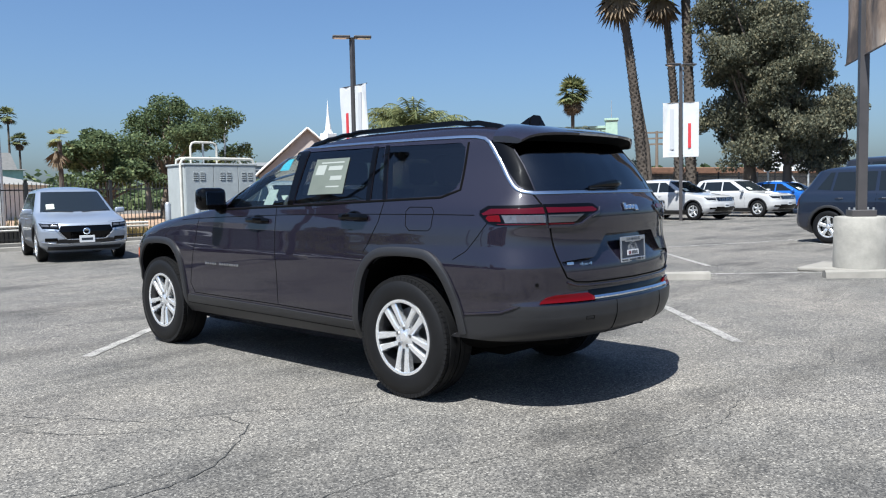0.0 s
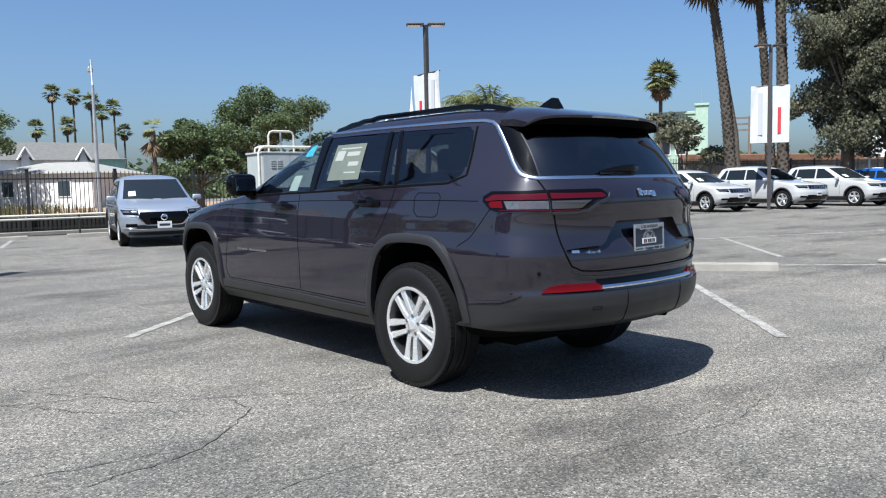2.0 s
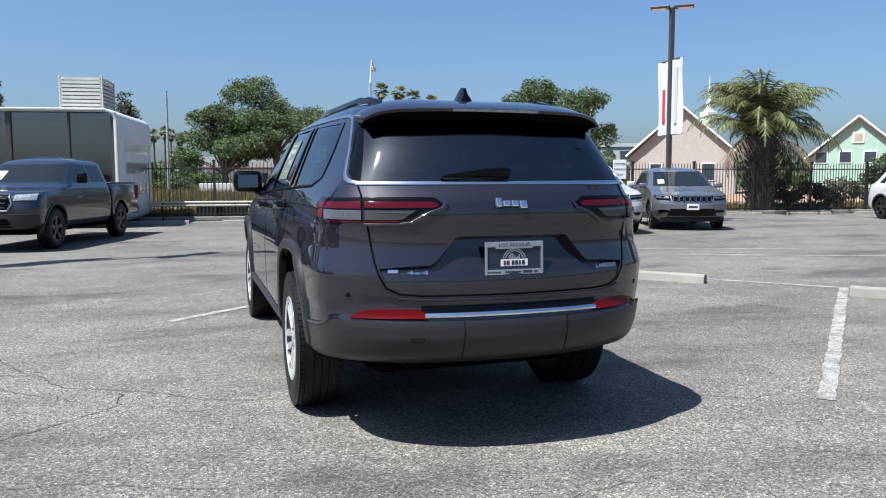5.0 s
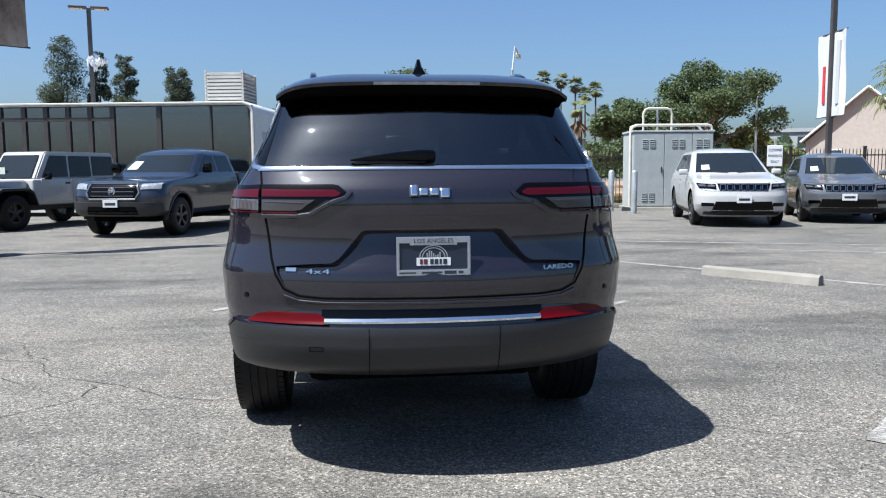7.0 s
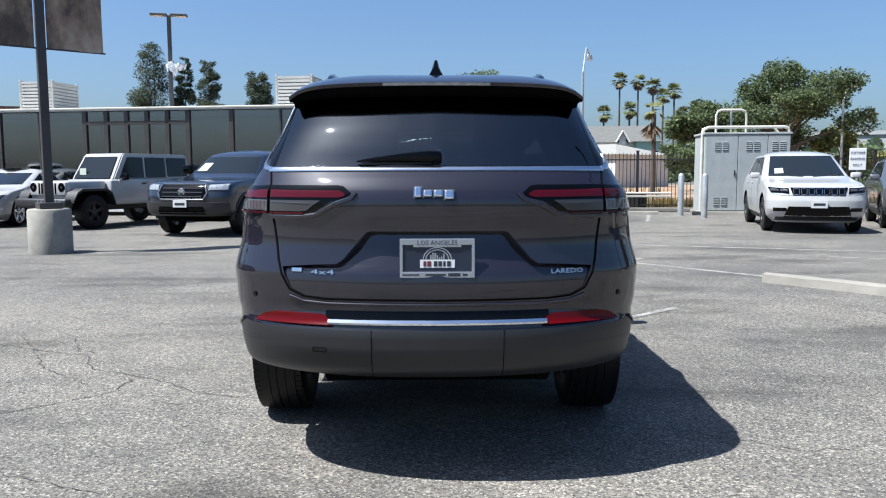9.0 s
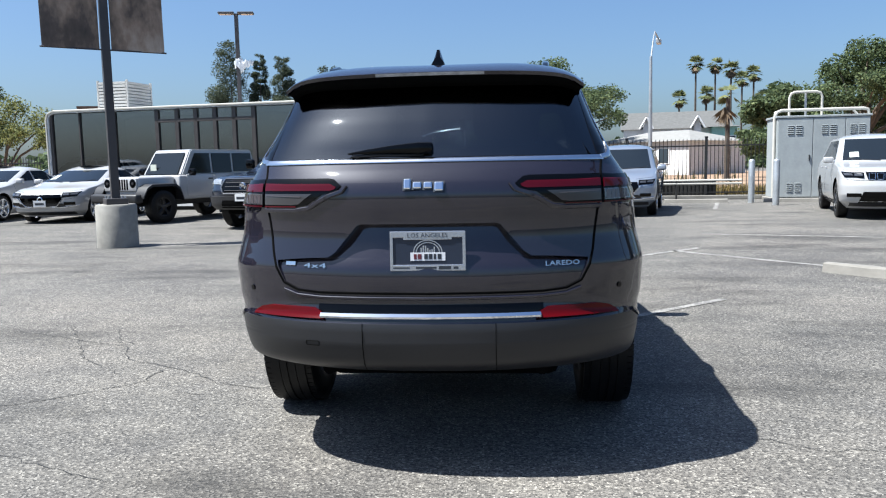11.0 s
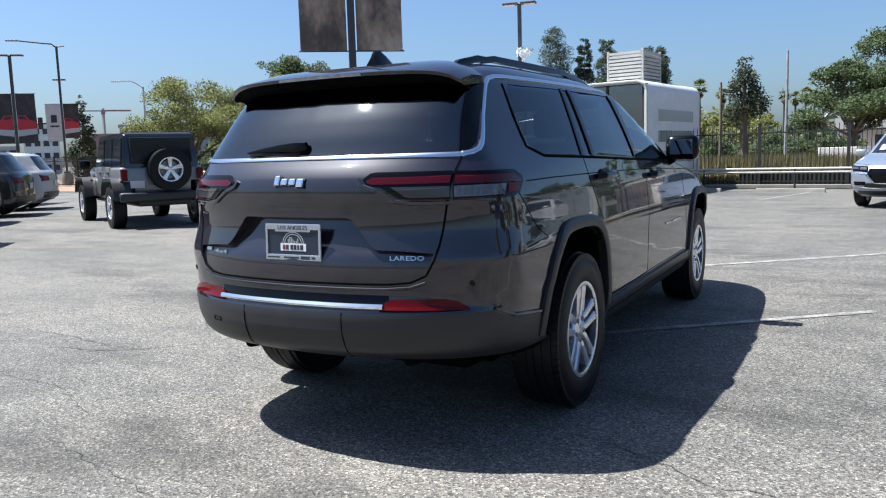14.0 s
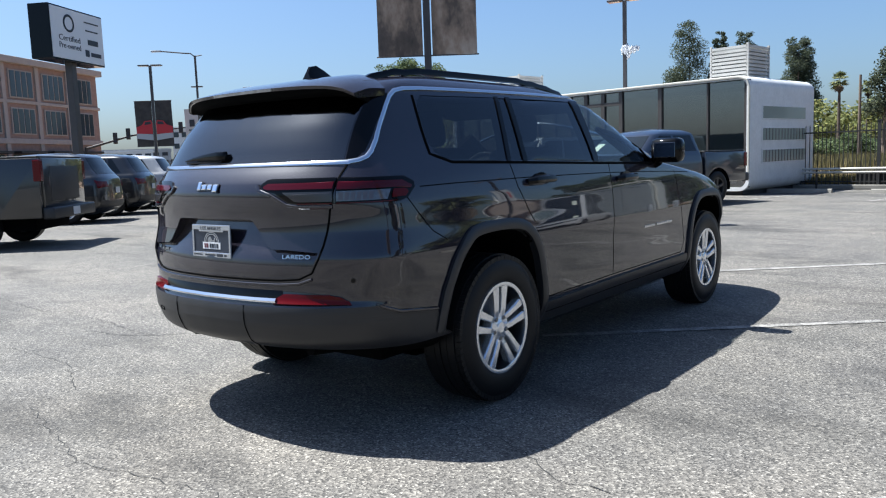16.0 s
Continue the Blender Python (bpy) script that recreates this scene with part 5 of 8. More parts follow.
    part("windscreen", s.patch([(-w * 0.80, zb - 0.015), (w * 0.80, zb - 0.015), (w * 0.66, zt - 0.01), (-w * 0.66, zt - 0.01)], "f", 1, 0.004, 0.012, 6, 12), "far_glass", car, "", True)
    part("rear_window", s.patch([(-w * 0.74, zb + 0.02), (w * 0.74, zb + 0.02), (w * 0.62, zt - 0.02), (-w * 0.62, zt - 0.02)], "x", 1, 0.004, 0.012, 6, 12), "far_glass", car, "", True)
    if tag:
        part("windscreen_card", s.patch([(w * 0.48, zb + 0.05), (w * 0.66, zb + 0.04), (w * 0.64, zb + 0.15), (w * 0.47, zb + 0.16)], "f", 1, 0.008, 0.006, 2, 3), "paper", car, "white card behind the windscreen")
    if grille == "seven":
        part("grille_back", s.patch([(-w * 0.50, hood - 0.295), (w * 0.50, hood - 0.295), (w * 0.555, hood - 0.145), (-w * 0.555, hood - 0.145)], "f", 1, 0.008, 0.02, 3, 14), "gloss_black", car, "", True)
        for k in range(7):
            x = w * (-0.435 + 0.145 * k)
            ring = [(x - 0.050, hood - 0.282), (x + 0.050, hood - 0.282), (x + 0.054, hood - 0.162), (x - 0.054, hood - 0.162)]
            part("grille_slot", s.strip(ring, 0.012, "f", 1, 0.016, 0.02, closed=True, sub=2), "satin", car)
        part("grille_frame", s.strip([(-w * 0.55, hood - 0.145), (0, hood - 0.145), (w * 0.55, hood - 0.145)], 0.010, "f", 1, 0.012, 0.02, sub=8), "gloss_black", car)
    else:
        part("grille", s.patch([(-w * 0.42, hood - 0.46), (w * 0.42, hood - 0.46), (w * 0.58, hood - 0.30), (w * 0.54, hood - 0.19), (-w * 0.54, hood - 0.19), (-w * 0.58, hood - 0.30)], "f", 1, 0.010, 0.02, 6, 14), "gloss_black", car, "black mesh grille", True)
        part("grille_trim", s.strip([(-w * 0.66, hood - 0.26), (-w * 0.58, hood - 0.33), (-w * 0.42, hood - 0.47), (0, hood - 0.485), (w * 0.42, hood - 0.47), (w * 0.58, hood - 0.33), (w * 0.66, hood - 0.26)], 0.018, "f", 1, 0.018, 0.03, sub=4), "chrome", car, "", True)
        em = lathe([(0.045, -0.01), (0.06, 0.006), (0.075, -0.01)], "z", 16)
        em.transform(Matrix.Translation(s.at_x(0, hood - 0.31, True) + Vector((0, 0.018, 0))) @ Matrix.Rotation(radians(-90), 4, "X"))
        part("maker_badge", em, "chrome", car)
        for side in (1, -1):
            part("bumper_blade", s.strip([(w * 0.30, 0.405), (w * 0.60, 0.41), (w * 0.92, 0.45)], 0.020, "f", side, 0.020, 0.03, sub=4), "chrome", car, "bright blade under the bumper", True)
    big = grille == "seven"
    lg0, lg1 = (0.33, 0.56) if big else (0.42, 0.50)
    part("lower_grille", s.patch([(-w * 0.66, lg0), (w * 0.66, lg0), (w * 0.58, lg1), (-w * 0.58, lg1)], "f", 1, 0.012, 0.02, 3, 12), "gloss_black" if big else "plastic", car, "", True)
    part("front_skirt", s.patch([(-w * 0.8, gc + 0.05), (w * 0.8, gc + 0.05), (w * 0.8, gc + 0.12), (-w * 0.8, gc + 0.12)], "f", 1, 0.010, 0.03, 2, 12), "plastic", car, "", True)
    part("rear_skirt", s.patch([(-w * 0.9, gc + 0.08), (w * 0.9, gc + 0.08), (w * 0.9, 0.55), (-w * 0.9, 0.55)], "x", 1, 0.010, 0.03, 3, 14), "plastic", car, "", True)
    fp = s.at_x(0, 0.60, True)
    pz = 0.53 if big else 0.42
    part("number_plate", box(-0.152, 0.152, fp.y + 0.012, fp.y + 0.028, pz, pz + 0.15, 0.003), "plate_white", car, "white plate")
    part("plate_bar", box(-0.11, 0.11, fp.y + 0.027, fp.y + 0.030, pz + 0.05, pz + 0.10), "ink", car)
    rp = s.at_x(0, 0.78)
    part("number_plate", box(-0.152, 0.152, rp.y - 0.022, rp.y - 0.006, 0.72, 0.87, 0.003), "plate_white", car, "white plate")
    if roof:
        part("roof_panel", s.patch([(-0.9, H - 0.118), (0.9, H - 0.118), (0.9, H - 0.10), (-0.9, H - 0.10)], "y", 1, 0.004, 0.02, 2, 8), roof, car)
        rb = Shell([k for k in keys if k[0] >= H - 0.13], step=0.02, half=28).mesh("roof_skin")
        rb.transform(Matrix.Translation((0, 0, 0.004)))
        part("roof_skin", rb, roof, car, "gloss black roof", True)
    return car


def off_roader(name, label, paint, top_paint, at, spare=True, group="parked cars", rims="alloy"):
    """A boxy open-style off-roader: tub, bonnet, flat fenders, hard top, round lamps, slotted grille."""
    car = thing(name, label, "car", group, at=at)
    part("tub", box(-0.78, 0.78, -2.0, 0.85, 0.55, 1.18, 0.05), paint, car, "", True, 50)
    hood = bmesh.new()
    add_box(hood, -0.62, 0.62, 0.85, 2.0, 0.62, 1.16, 0.06)
    part("bonnet", hood, paint, car, "", True, 50)
    part("underbody", box(-0.5, 0.5, -2.05, 2.1, 0.42, 0.60, 0.03), "plastic", car)
    top = bmesh.new()
    pr = [(-2.0, 1.17), (-1.93, 1.78), (-1.86, 1.84), (0.28, 1.84), (0.36, 1.80), (0.74, 1.17)]
    vs = [[top.verts.new((x, y, z)) for y, z in pr] for x in (-0.72, 0.72)]
    for row in vs:
        for v in row:
            v.co.x *= 1.0 if v.co.z < 1.2 else 0.92
    for k in range(len(pr)):
        j = (k + 1) % len(pr)
        top.faces.new((vs[0][k], vs[1][k], vs[1][j], vs[0][j]))
    top.faces.new(vs[0][::-1])
    top.faces.new(vs[1])
    bmesh.ops.bevel(top, geom=top.edges[:], offset=0.03, segments=2, affect="EDGES")
    part("hard_top", top, top_paint, car, "", True, 50)
    for side in (1, -1):
        def pane(y0, y1, z0, z1, slant=0.0):
            b = bmesh.new()
            fx = lambda z: side * (0.728 - (z - 1.18) * 0.088 + (0.012))
            q = [b.verts.new((fx(z), y, z)) for y, z in ((y0, z0), (y1, z0), (y1 - slant, z1), (y0, z1))]
            q2 = [b.verts.new((v.co.x - side * 0.03, v.co.y, v.co.z)) for v in q]
            b.faces.new(q)
            b.faces.new(q2[::-1])
            for k in range(4):
                b.faces.new((q[k], q2[k], q2[(k + 1) % 4], q[(k + 1) % 4]))
            return b
        part("door_window", pane(-0.28, 0.52, 1.22, 1.74, 0.30), "far_glass", car)
        part("door_window", pane(-1.05, -0.36, 1.22, 1.74), "far_glass", car)
        part("rear_side_window", pane(-1.85, -1.13, 1.24, 1.74), "far_glass", car)
        for y0, y1 in ((-0.32, 0.62), (-1.09, -0.35)):
            part("door", box(side * 0.775 - 0.02, side * 0.775 + 0.02, y0 + 0.012, y1 - 0.012, 0.62, 1.19, 0.012), paint, car, "", True, 50)
            part("door_handle", box(side * 0.80 - 0.015, side * 0.80 + 0.015, y0 + 0.06, y0 + 0.2, 1.05, 1.09, 0.008), "plastic", car)
        for wy in (1.50, -1.50):
            f = bmesh.new()
            pts = [(wy - 0.62, 0.62), (wy - 0.52, 0.88), (wy - 0.38, 0.98), (wy + 0.34, 0.98), (wy + 0.50, 0.90), (wy + 0.62, 0.70)]
            r0 = [[f.verts.new((side * x, y, z + dz)) for y, z in pts] for x, dz in ((0.62, 0.0), (0.95, -0.01), (0.95, -0.07), (0.62, -0.05))]
            for a in range(4):
                for k in range(len(pts) - 1):
                    f.faces.new((r0[a][k], r0[a][k + 1], r0[(a + 1) % 4][k + 1], r0[(a + 1) % 4][k]))
            for k in (0, -1):
                f.faces.new([r0[a][k] for a in range(4)])
            part("fender", f, "plastic", car, "black moulded fender", True, 40)
            part("wheel_well", box(*sorted((side * 0.50, side * 0.795)), wy - 0.50, wy + 0.46, 0.50, 0.93, 0.03), "seam", car)
            wheel(car, side * 0.80, wy, 0.41, 0.225, 0.26, side, "five", rims, tread=22, hub_mat="plastic")
        part("head_lamp", lathe([(0, 0.02), (0.085, 0.015), (0.095, 0.0), (0.095, -0.04)], "z", 20, Matrix.Translation((side * 0.47, 2.03, 1.00)) @ Matrix.Rotation(radians(-90), 4, "X")), "smoke_lens", car, "", True)
        part("lamp_ring", lathe([(0.090, 0.018), (0.112, 0.012), (0.112, -0.02)], "z", 20, Matrix.Translation((side * 0.47, 2.03, 1.00)) @ Matrix.Rotation(radians(-90), 4, "X")), "gloss_black", car)
        part("tail_lamp", box(side * 0.72 - 0.06, side * 0.72 + 0.06, -2.05, -1.98, 0.92, 1.14, 0.015), "tail_red", car)
        part("door_mirror", box(side * 0.95 - 0.10, side * 0.95 + 0.10, 0.52, 0.60, 1.16, 1.34, 0.03), "gloss_black", car, "", True, 60)
    b = bmesh.new()
    q = [(-0.60, 0.755, 1.20), (0.60, 0.755, 1.20), (0.55, 0.415, 1.75), (-0.55, 0.415, 1.75)]
    n = Vector((0, 0.85, 0.52))
    v0, v1 = [b.verts.new(Vector(p) + n * 0.012) for p in q], [b.verts.new(Vector(p) - n * 0.02) for p in q]
    b.faces.new(v0)
    b.faces.new(v1[::-1])
    for k in range(4):
        b.faces.new((v0[k], v1[k], v1[(k + 1) % 4], v0[(k + 1) % 4]))
    part("windscreen", b, "far_glass", car)
    part("windscreen_card", box(0.22, 0.44, 0.70, 0.71, 1.28, 1.46, 0, Matrix.Translation((0, 0.0, 0)) @ Matrix.Rotation(0, 4, "X")), "paper", car)
    part("rear_window", box(-0.58, 0.58, -2.03, -1.95, 1.24, 1.74, 0.02), "far_glass", car)
    part("grille", box(-0.60, 0.60, 1.98, 2.04, 0.80, 1.14, 0.03), paint, car, "", True, 50)
    for k in range(7):
        x = -0.27 + 0.09 * k
        part("grille_slot", box(x - 0.028, x + 0.028, 2.02, 2.05, 0.84, 1.10, 0.012), "seam", car)
    part("front_bumper", box(-0.85, 0.85, 2.05, 2.28, 0.52, 0.74, 0.05), "plastic", car, "", True, 50)
    part("rear_bumper", box(-0.85, 0.85, -2.22, -2.02, 0.52, 0.70, 0.04), "plastic", car, "", True, 50)
    part("number_plate", box(-0.62, -0.36, -2.05, -2.01, 0.78, 0.92), "plate_white", car)
    if spare:
        sp = wheel(car, 0, 0, 0.40, 0.225, 0.25, 1, "five", "alloy", tread=22)
        sp.name = "spare_wheel"
        sp.matrix_basis = Matrix.Translation((0.08, -2.20, 1.12)) @ Matrix.Rotation(radians(-90), 4, "Z")
    return car


def pickup(name, label, paint, at, L=5.4, W=1.9, H=1.80, group="parked cars", bed=1.62, rim_z=1.22):
    """A crew-cab pickup: cab slices, open bed with thick sides, tailgate, big grille."""
    w, lo, hi = W / 2, -L / 2, L / 2
    car = thing(name, label, "car", group, at=at)
    cab_back = lo + bed + 0.05
    keys = [(0.42, cab_back + 0.05, hi - 0.15, w * 0.92), (0.52, cab_back, hi - 0.04, w * 0.98), (0.8, cab_back, hi - 0.02, w), (1.02, cab_back, hi - 0.10, w * 0.985), (1.10, cab_back, hi - 0.30, w * 0.965),
            (1.17, cab_back, hi - 1.25, w * 0.95), (1.24, cab_back + 0.02, hi - 1.45, w * 0.92), (1.66, cab_back + 0.10, hi - 2.10, w * 0.76), (1.73, cab_back + 0.22, hi - 2.32, w * 0.66), (1.77, cab_back + 0.5, hi - 2.6, w * 0.48), (1.80, cab_back + 0.8, hi - 2.9, w * 0.2)]
    k = H / 1.80
    keys = [(z * k, a, max(b, a + 0.1), ww, 0.0, 4.2 if z < 1.7 else 2.8, 0.14, 0.40, 0.02, 0.12) for z, a, b, ww in keys]
    s = Shell(keys, step=0.05, half=28)
    body = s.mesh("cab")
    body.materials.append(M[paint])
    body.materials.append(M["seam"])
    wy0, wy1 = lo + 1.15, hi - 0.95
    wr = 0.39
    cuts = [mesh_of(cyl_x(*sorted((sd * (w - 0.36), sd * (w + 0.2))), wy1, wr, wr + 0.075, 28), "seam") for sd in (1, -1)]
    body = carved(body, cuts)
    polish(body, s)
    obj("cab", body, None, car)
    bt = rim_z * k
    bedm = bmesh.new()
    for sd in (1, -1):
        add_box(bedm, *sorted((sd * (w - 0.12), sd * (w - 0.005))), lo + 0.03, cab_back - 0.02, 0.52, bt, 0.03)
    add_box(bedm, -w + 0.1, w - 0.1, lo + 0.10, cab_back - 0.02, 0.62, 0.72, 0.01)
    add_box(bedm, -w + 0.1, w - 0.1, cab_back - 0.10, cab_back - 0.02, 0.62, bt, 0.01)
    me = mesh_of(bedm, paint)
    me.materials.append(M["seam"])
    me = carved(me, [mesh_of(cyl_x(*sorted((sd * (w - 0.36), sd * (w + 0.2))), wy0, wr, wr + 0.075, 28), "seam") for sd in (1, -1)])
    polish(me, s)
    obj("bed", me, None, car)
    part("tailgate", box(-w + 0.11, w - 0.11, lo + 0.0, lo + 0.07, 0.66, bt, 0.015), paint, car, "", True, 50)
    part("tailgate_panel", box(-w * 0.62, w * 0.62, lo - 0.006, lo + 0.02, 0.80, bt - 0.14, 0.005), "plastic", car, "", True, 50)
    part("bed_cover", box(-w + 0.05, w - 0.05, lo + 0.04, cab_back - 0.04, bt + 0.004, bt + 0.035, 0.012), "plastic", car, "black soft bed cover")
    part("underbody", box(-w + 0.27, w - 0.27, lo + 0.25, hi - 0.45, 0.30, 0.64, 0.03), "seam", car)
    part("rear_plate", box(-0.152, 0.152, lo - 0.172, lo - 0.155, 0.53, 0.67, 0.003), "plate_white", car)
    part("rear_bumper", box(-w * 0.96, w * 0.96, lo - 0.16, lo + 0.04, 0.50, 0.70, 0.03), "plastic", car, "", True, 50)
    zb, zt = 1.265 * k, 1.62 * k
    for sd in (1, -1):
        part("front_window", s.patch([(hi - 1.85, zb), (hi - 2.72, zb), (hi - 2.74, zt), (hi - 2.36, zt)], "y", sd, 0.004, 0.01, 4, 5), "far_glass", car, "", True)
        part("rear_door_window", s.patch([(hi - 2.80, zb), (cab_back + 0.22, zb), (cab_back + 0.30, zt), (hi - 2.82, zt)], "y", sd, 0.004, 0.01, 4, 5), "far_glass", car, "", True)
        part("head_lamp", s.patch([(w * 0.58, 0.93 * k), (w * 0.93, 0.94 * k), (w * 0.93, 1.05 * k), (w * 0.60, 1.03 * k)], "f", sd, 0.016, 0.03, 4, 6), "head_lens", car, "", True)
        part("tail_lamp", box(*sorted((sd * (w - 0.125), sd * (w + 0.005))), lo + 0.0, lo + 0.12, (rim_z - 0.36) * k, (rim_z - 0.03) * k, 0.012), "tail_red", car, "red tail lamp")
        part("door_mirror", box(sd * (w + 0.10) - 0.10, sd * (w + 0.10) + 0.10, hi - 1.95, hi - 1.84, zb - 0.02, zb + 0.19, 0.03), "gloss_black", car, "", True, 60)
        part("fog_lamp", s.patch([(w * 0.66, 0.56), (w * 0.86, 0.56), (w * 0.86, 0.66), (w * 0.66, 0.66)], "f", sd, 0.012, 0.03, 3, 4), "clear_lens", car, "", True)
        for wy in (wy0, wy1):
            arc = [(wy + (wr + 0.095) * math.cos(t), wr + (wr + 0.095) * math.sin(t)) for t in np.linspace(-0.1, math.pi + 0.1, 12)]
            if wy == wy1:
                part("arch_trim", s.strip(arc, 0.05, "y", sd, 0.02, 0.05, sub=1), "plastic", car, "", True, 50)
            wheel(car, sd * (w - 0.13), wy, wr, 0.225, 0.25, sd, "five", "dark_alloy" if paint != "gunmetal_paint" else "alloy", tread=0, hub_mat="dark_alloy")
    part("windscreen", s.patch([(-w * 0.80, zb), (w * 0.80, zb), (w * 0.66, zt), (-w * 0.66, zt)], "f", 1, 0.004, 0.012, 6, 12), "far_glass", car, "", True)
    part("rear_window", s.patch([(-w * 0.68, zb + 0.02), (w * 0.68, zb + 0.02), (w * 0.6, zt - 0.02), (-w * 0.6, zt - 0.02)], "x", 1, 0.004, 0.012, 4, 8), "far_glass", car, "", True)
    part("windscreen_card", s.patch([(w * 0.40, zb + 0.05), (w * 0.68, zb + 0.05), (w * 0.62, zb + 0.22), (w * 0.38, zb + 0.22)], "f", 1, 0.008, 0.006, 2, 3), "paper", car, "white card behind the windscreen")
    part("grille", s.patch([(-w * 0.50, 0.74 * k), (w * 0.50, 0.74 * k), (w * 0.56, 0.86 * k), (w * 0.50, 1.04 * k), (-w * 0.50, 1.04 * k), (-w * 0.56, 0.86 * k)], "f", 1, 0.012, 0.02, 6, 14), "gloss_black", car, "black slatted grille", True)
    for zz in (0.81, 0.89, 0.97):
        part("grille_slat", s.strip([(-w * 0.46, zz * k), (0, zz * k), (w * 0.46, zz * k)], 0.014, "f", 1, 0.022, 0.02, sub=5), "steel_bronze", car)
    part("grille_frame", s.strip([(-w * 0.50, 0.75 * k), (w * 0.50, 0.75 * k), (w * 0.57, 0.87 * k), (w * 0.50, 1.04 * k), (-w * 0.50, 1.04 * k), (-w * 0.57, 0.87 * k)], 0.035, "f", 1, 0.028, 0.04, closed=True, sub=4), "grey_paint", car, "", True)
    em = lathe([(0.05, -0.01), (0.065, 0.008), (0.08, -0.01)], "z", 16)
    em.transform(Matrix.Translation(s.at_x(0, 0.90 * k, True) + Vector((0, 0.03, 0))) @ Matrix.Rotation(radians(-90), 4, "X"))
    part("maker_badge", em, "chrome", car)
    part("hood_line", s.strip([(-w * 0.92, 1.065 * k), (0, 1.075 * k), (w * 0.92, 1.065 * k)], 0.010, "f", 1, 0.002, 0.012, sub=8), "seam", car)
    part("front_bumper", s.patch([(-w * 0.95, 0.46), (w * 0.95, 0.46), (w * 0.95, 0.70), (-w * 0.95, 0.70)], "f", 1, 0.05, 0.09, 4, 14), "plastic", car, "", True, 50)
    part("lower_grille", s.patch([(-w * 0.55, 0.50), (w * 0.55, 0.50), (w * 0.50, 0.62), (-w * 0.50, 0.62)], "f", 1, 0.056, 0.03, 3, 10), "seam", car)
    fp = s.at_x(0, 0.6, True)
    part("number_plate", box(-0.152, 0.152, fp.y + 0.05, fp.y + 0.066, 0.60, 0.74, 0.003), "plate_white", car, "white plate")
    part("plate_bar", box(-0.11, 0.11, fp.y + 0.065, fp.y + 0.068, 0.64, 0.69), "ink", car)
    return car


SUV = dict(L=4.82, W=1.94, H=1.76, hood=1.08, belt=1.12, cowl=1.0, ws_top=0.20, back_top=-1.95, back_belt=-2.25, wb=2.92, wr=0.38, grille="seven")
COMPACT = dict(L=4.42, W=1.87, H=1.64, hood=1.02, belt=1.07, cowl=0.95, ws_top=0.20, back_top=-1.70, back_belt=-2.0, wb=2.64, wr=0.36, grille="seven")
road_car("crossover", "silver-blue crossover with a broad black mesh grille", "silver_paint", heading(3.22, 15.5, -0.23, -0.973), L=4.40, W=1.82, H=1.66, hood=0.97, belt=1.02, cowl=1.05, ws_top=0.25, wb=2.62)
road_car("sport_utility_vehicle", "white utility vehicle parked beside the cabinet", "white_paint", heading(8.45, 13.7, -0.27, -0.96), rims="dark_alloy", clad=False, **SUV)
grey_compact = road_car("compact_utility_vehicle", "grey compact utility vehicle with black wheels", "grey_paint", heading(11.45, 14.0, -0.40, -0.92), rims="dark_alloy", **COMPACT)
road_car("compact_utility_vehicle", "white compact utility vehicle with a black roof", "white_paint", heading(20.45, 13.4, -0.25, -0.97), rims="dark_alloy", roof="black_paint", **COMPACT)
road_car("compact_utility_vehicle", "white compact utility vehicle with silver wheels", "white_paint", heading(24.0, 13.0, -0.22, -0.975), **COMPACT)
w2 = road_car("sport_utility_vehicle", "white utility vehicle in the far row", "white_paint", heading(27.7, 11.9, -0.22, -0.975), **SUV)
w3 = copy_thing(w2, heading(31.6, 10.7, -0.22, -0.975))
road_car("compact_utility_vehicle", "bright blue utility vehicle in the far row", "blue_paint", heading(35.9, 9.9, -0.22, -0.975), **COMPACT)
road_car("sport_utility_vehicle", "dark slate utility vehicle beside the concrete post base", "dark_paint", heading(15.05, 0.32, -0.23, -0.97), tag=False, **SUV)
road_car("van", "black high-roofed van behind the slate vehicle", "black_paint", heading(20.9, 1.0, -0.23, -0.97), L=5.1, W=2.0, H=2.15, hood=1.15, belt=1.25, cowl=1.5, ws_top=0.9, back_top=-2.3, back_belt=-2.4, wb=3.0, tag=False)
off_roader("off_roader", "white four-door off-roader with black wheels", "white_paint", "white_paint", heading(-7.95, 15.3, -0.42, -0.91) @ Matrix.Scale(0.955, 4), False, rims="dark_alloy")
pickup("pickup_truck", "dark slate crew-cab pickup facing the lot", "dark_paint", heading(-4.25, 13.7, -0.27, -0.96))
road_car("saloon_car", "white saloon car beside the off-roader", "white_paint", heading(-11.0, 16.1, 0.03, -0.999), L=4.65, W=1.80, H=1.42, hood=0.90, belt=0.95, cowl=0.95, ws_top=0.1, back_top=-1.0, back_belt=-1.75, deck=-1.75, wb=2.70, wr=0.33, clad=False, gc=0.17)
road_car("saloon_car", "white saloon car with five-spoke wheels", "white_paint", heading(-13.80, 16.56, 0.05, -0.999), L=4.9, W=1.86, H=1.45, hood=0.91, belt=0.97, cowl=1.0, ws_top=0.15, back_top=-1.1, back_belt=-1.85, deck=-1.85, wb=2.83, wr=0.34, clad=False, gc=0.17)
road_car("sport_utility_vehicle", "white utility vehicle parked before the far fence", "white_paint", heading(-14.4, 21.3, -0.5, -0.86), **SUV)
off_roader("off_roader", "pewter grey off-roader with black hard top and spare wheel", "pewter_paint", "black_paint", heading(-12.2, 8.4, -0.89, 0.46) @ Matrix.Scale(1.04, 4))
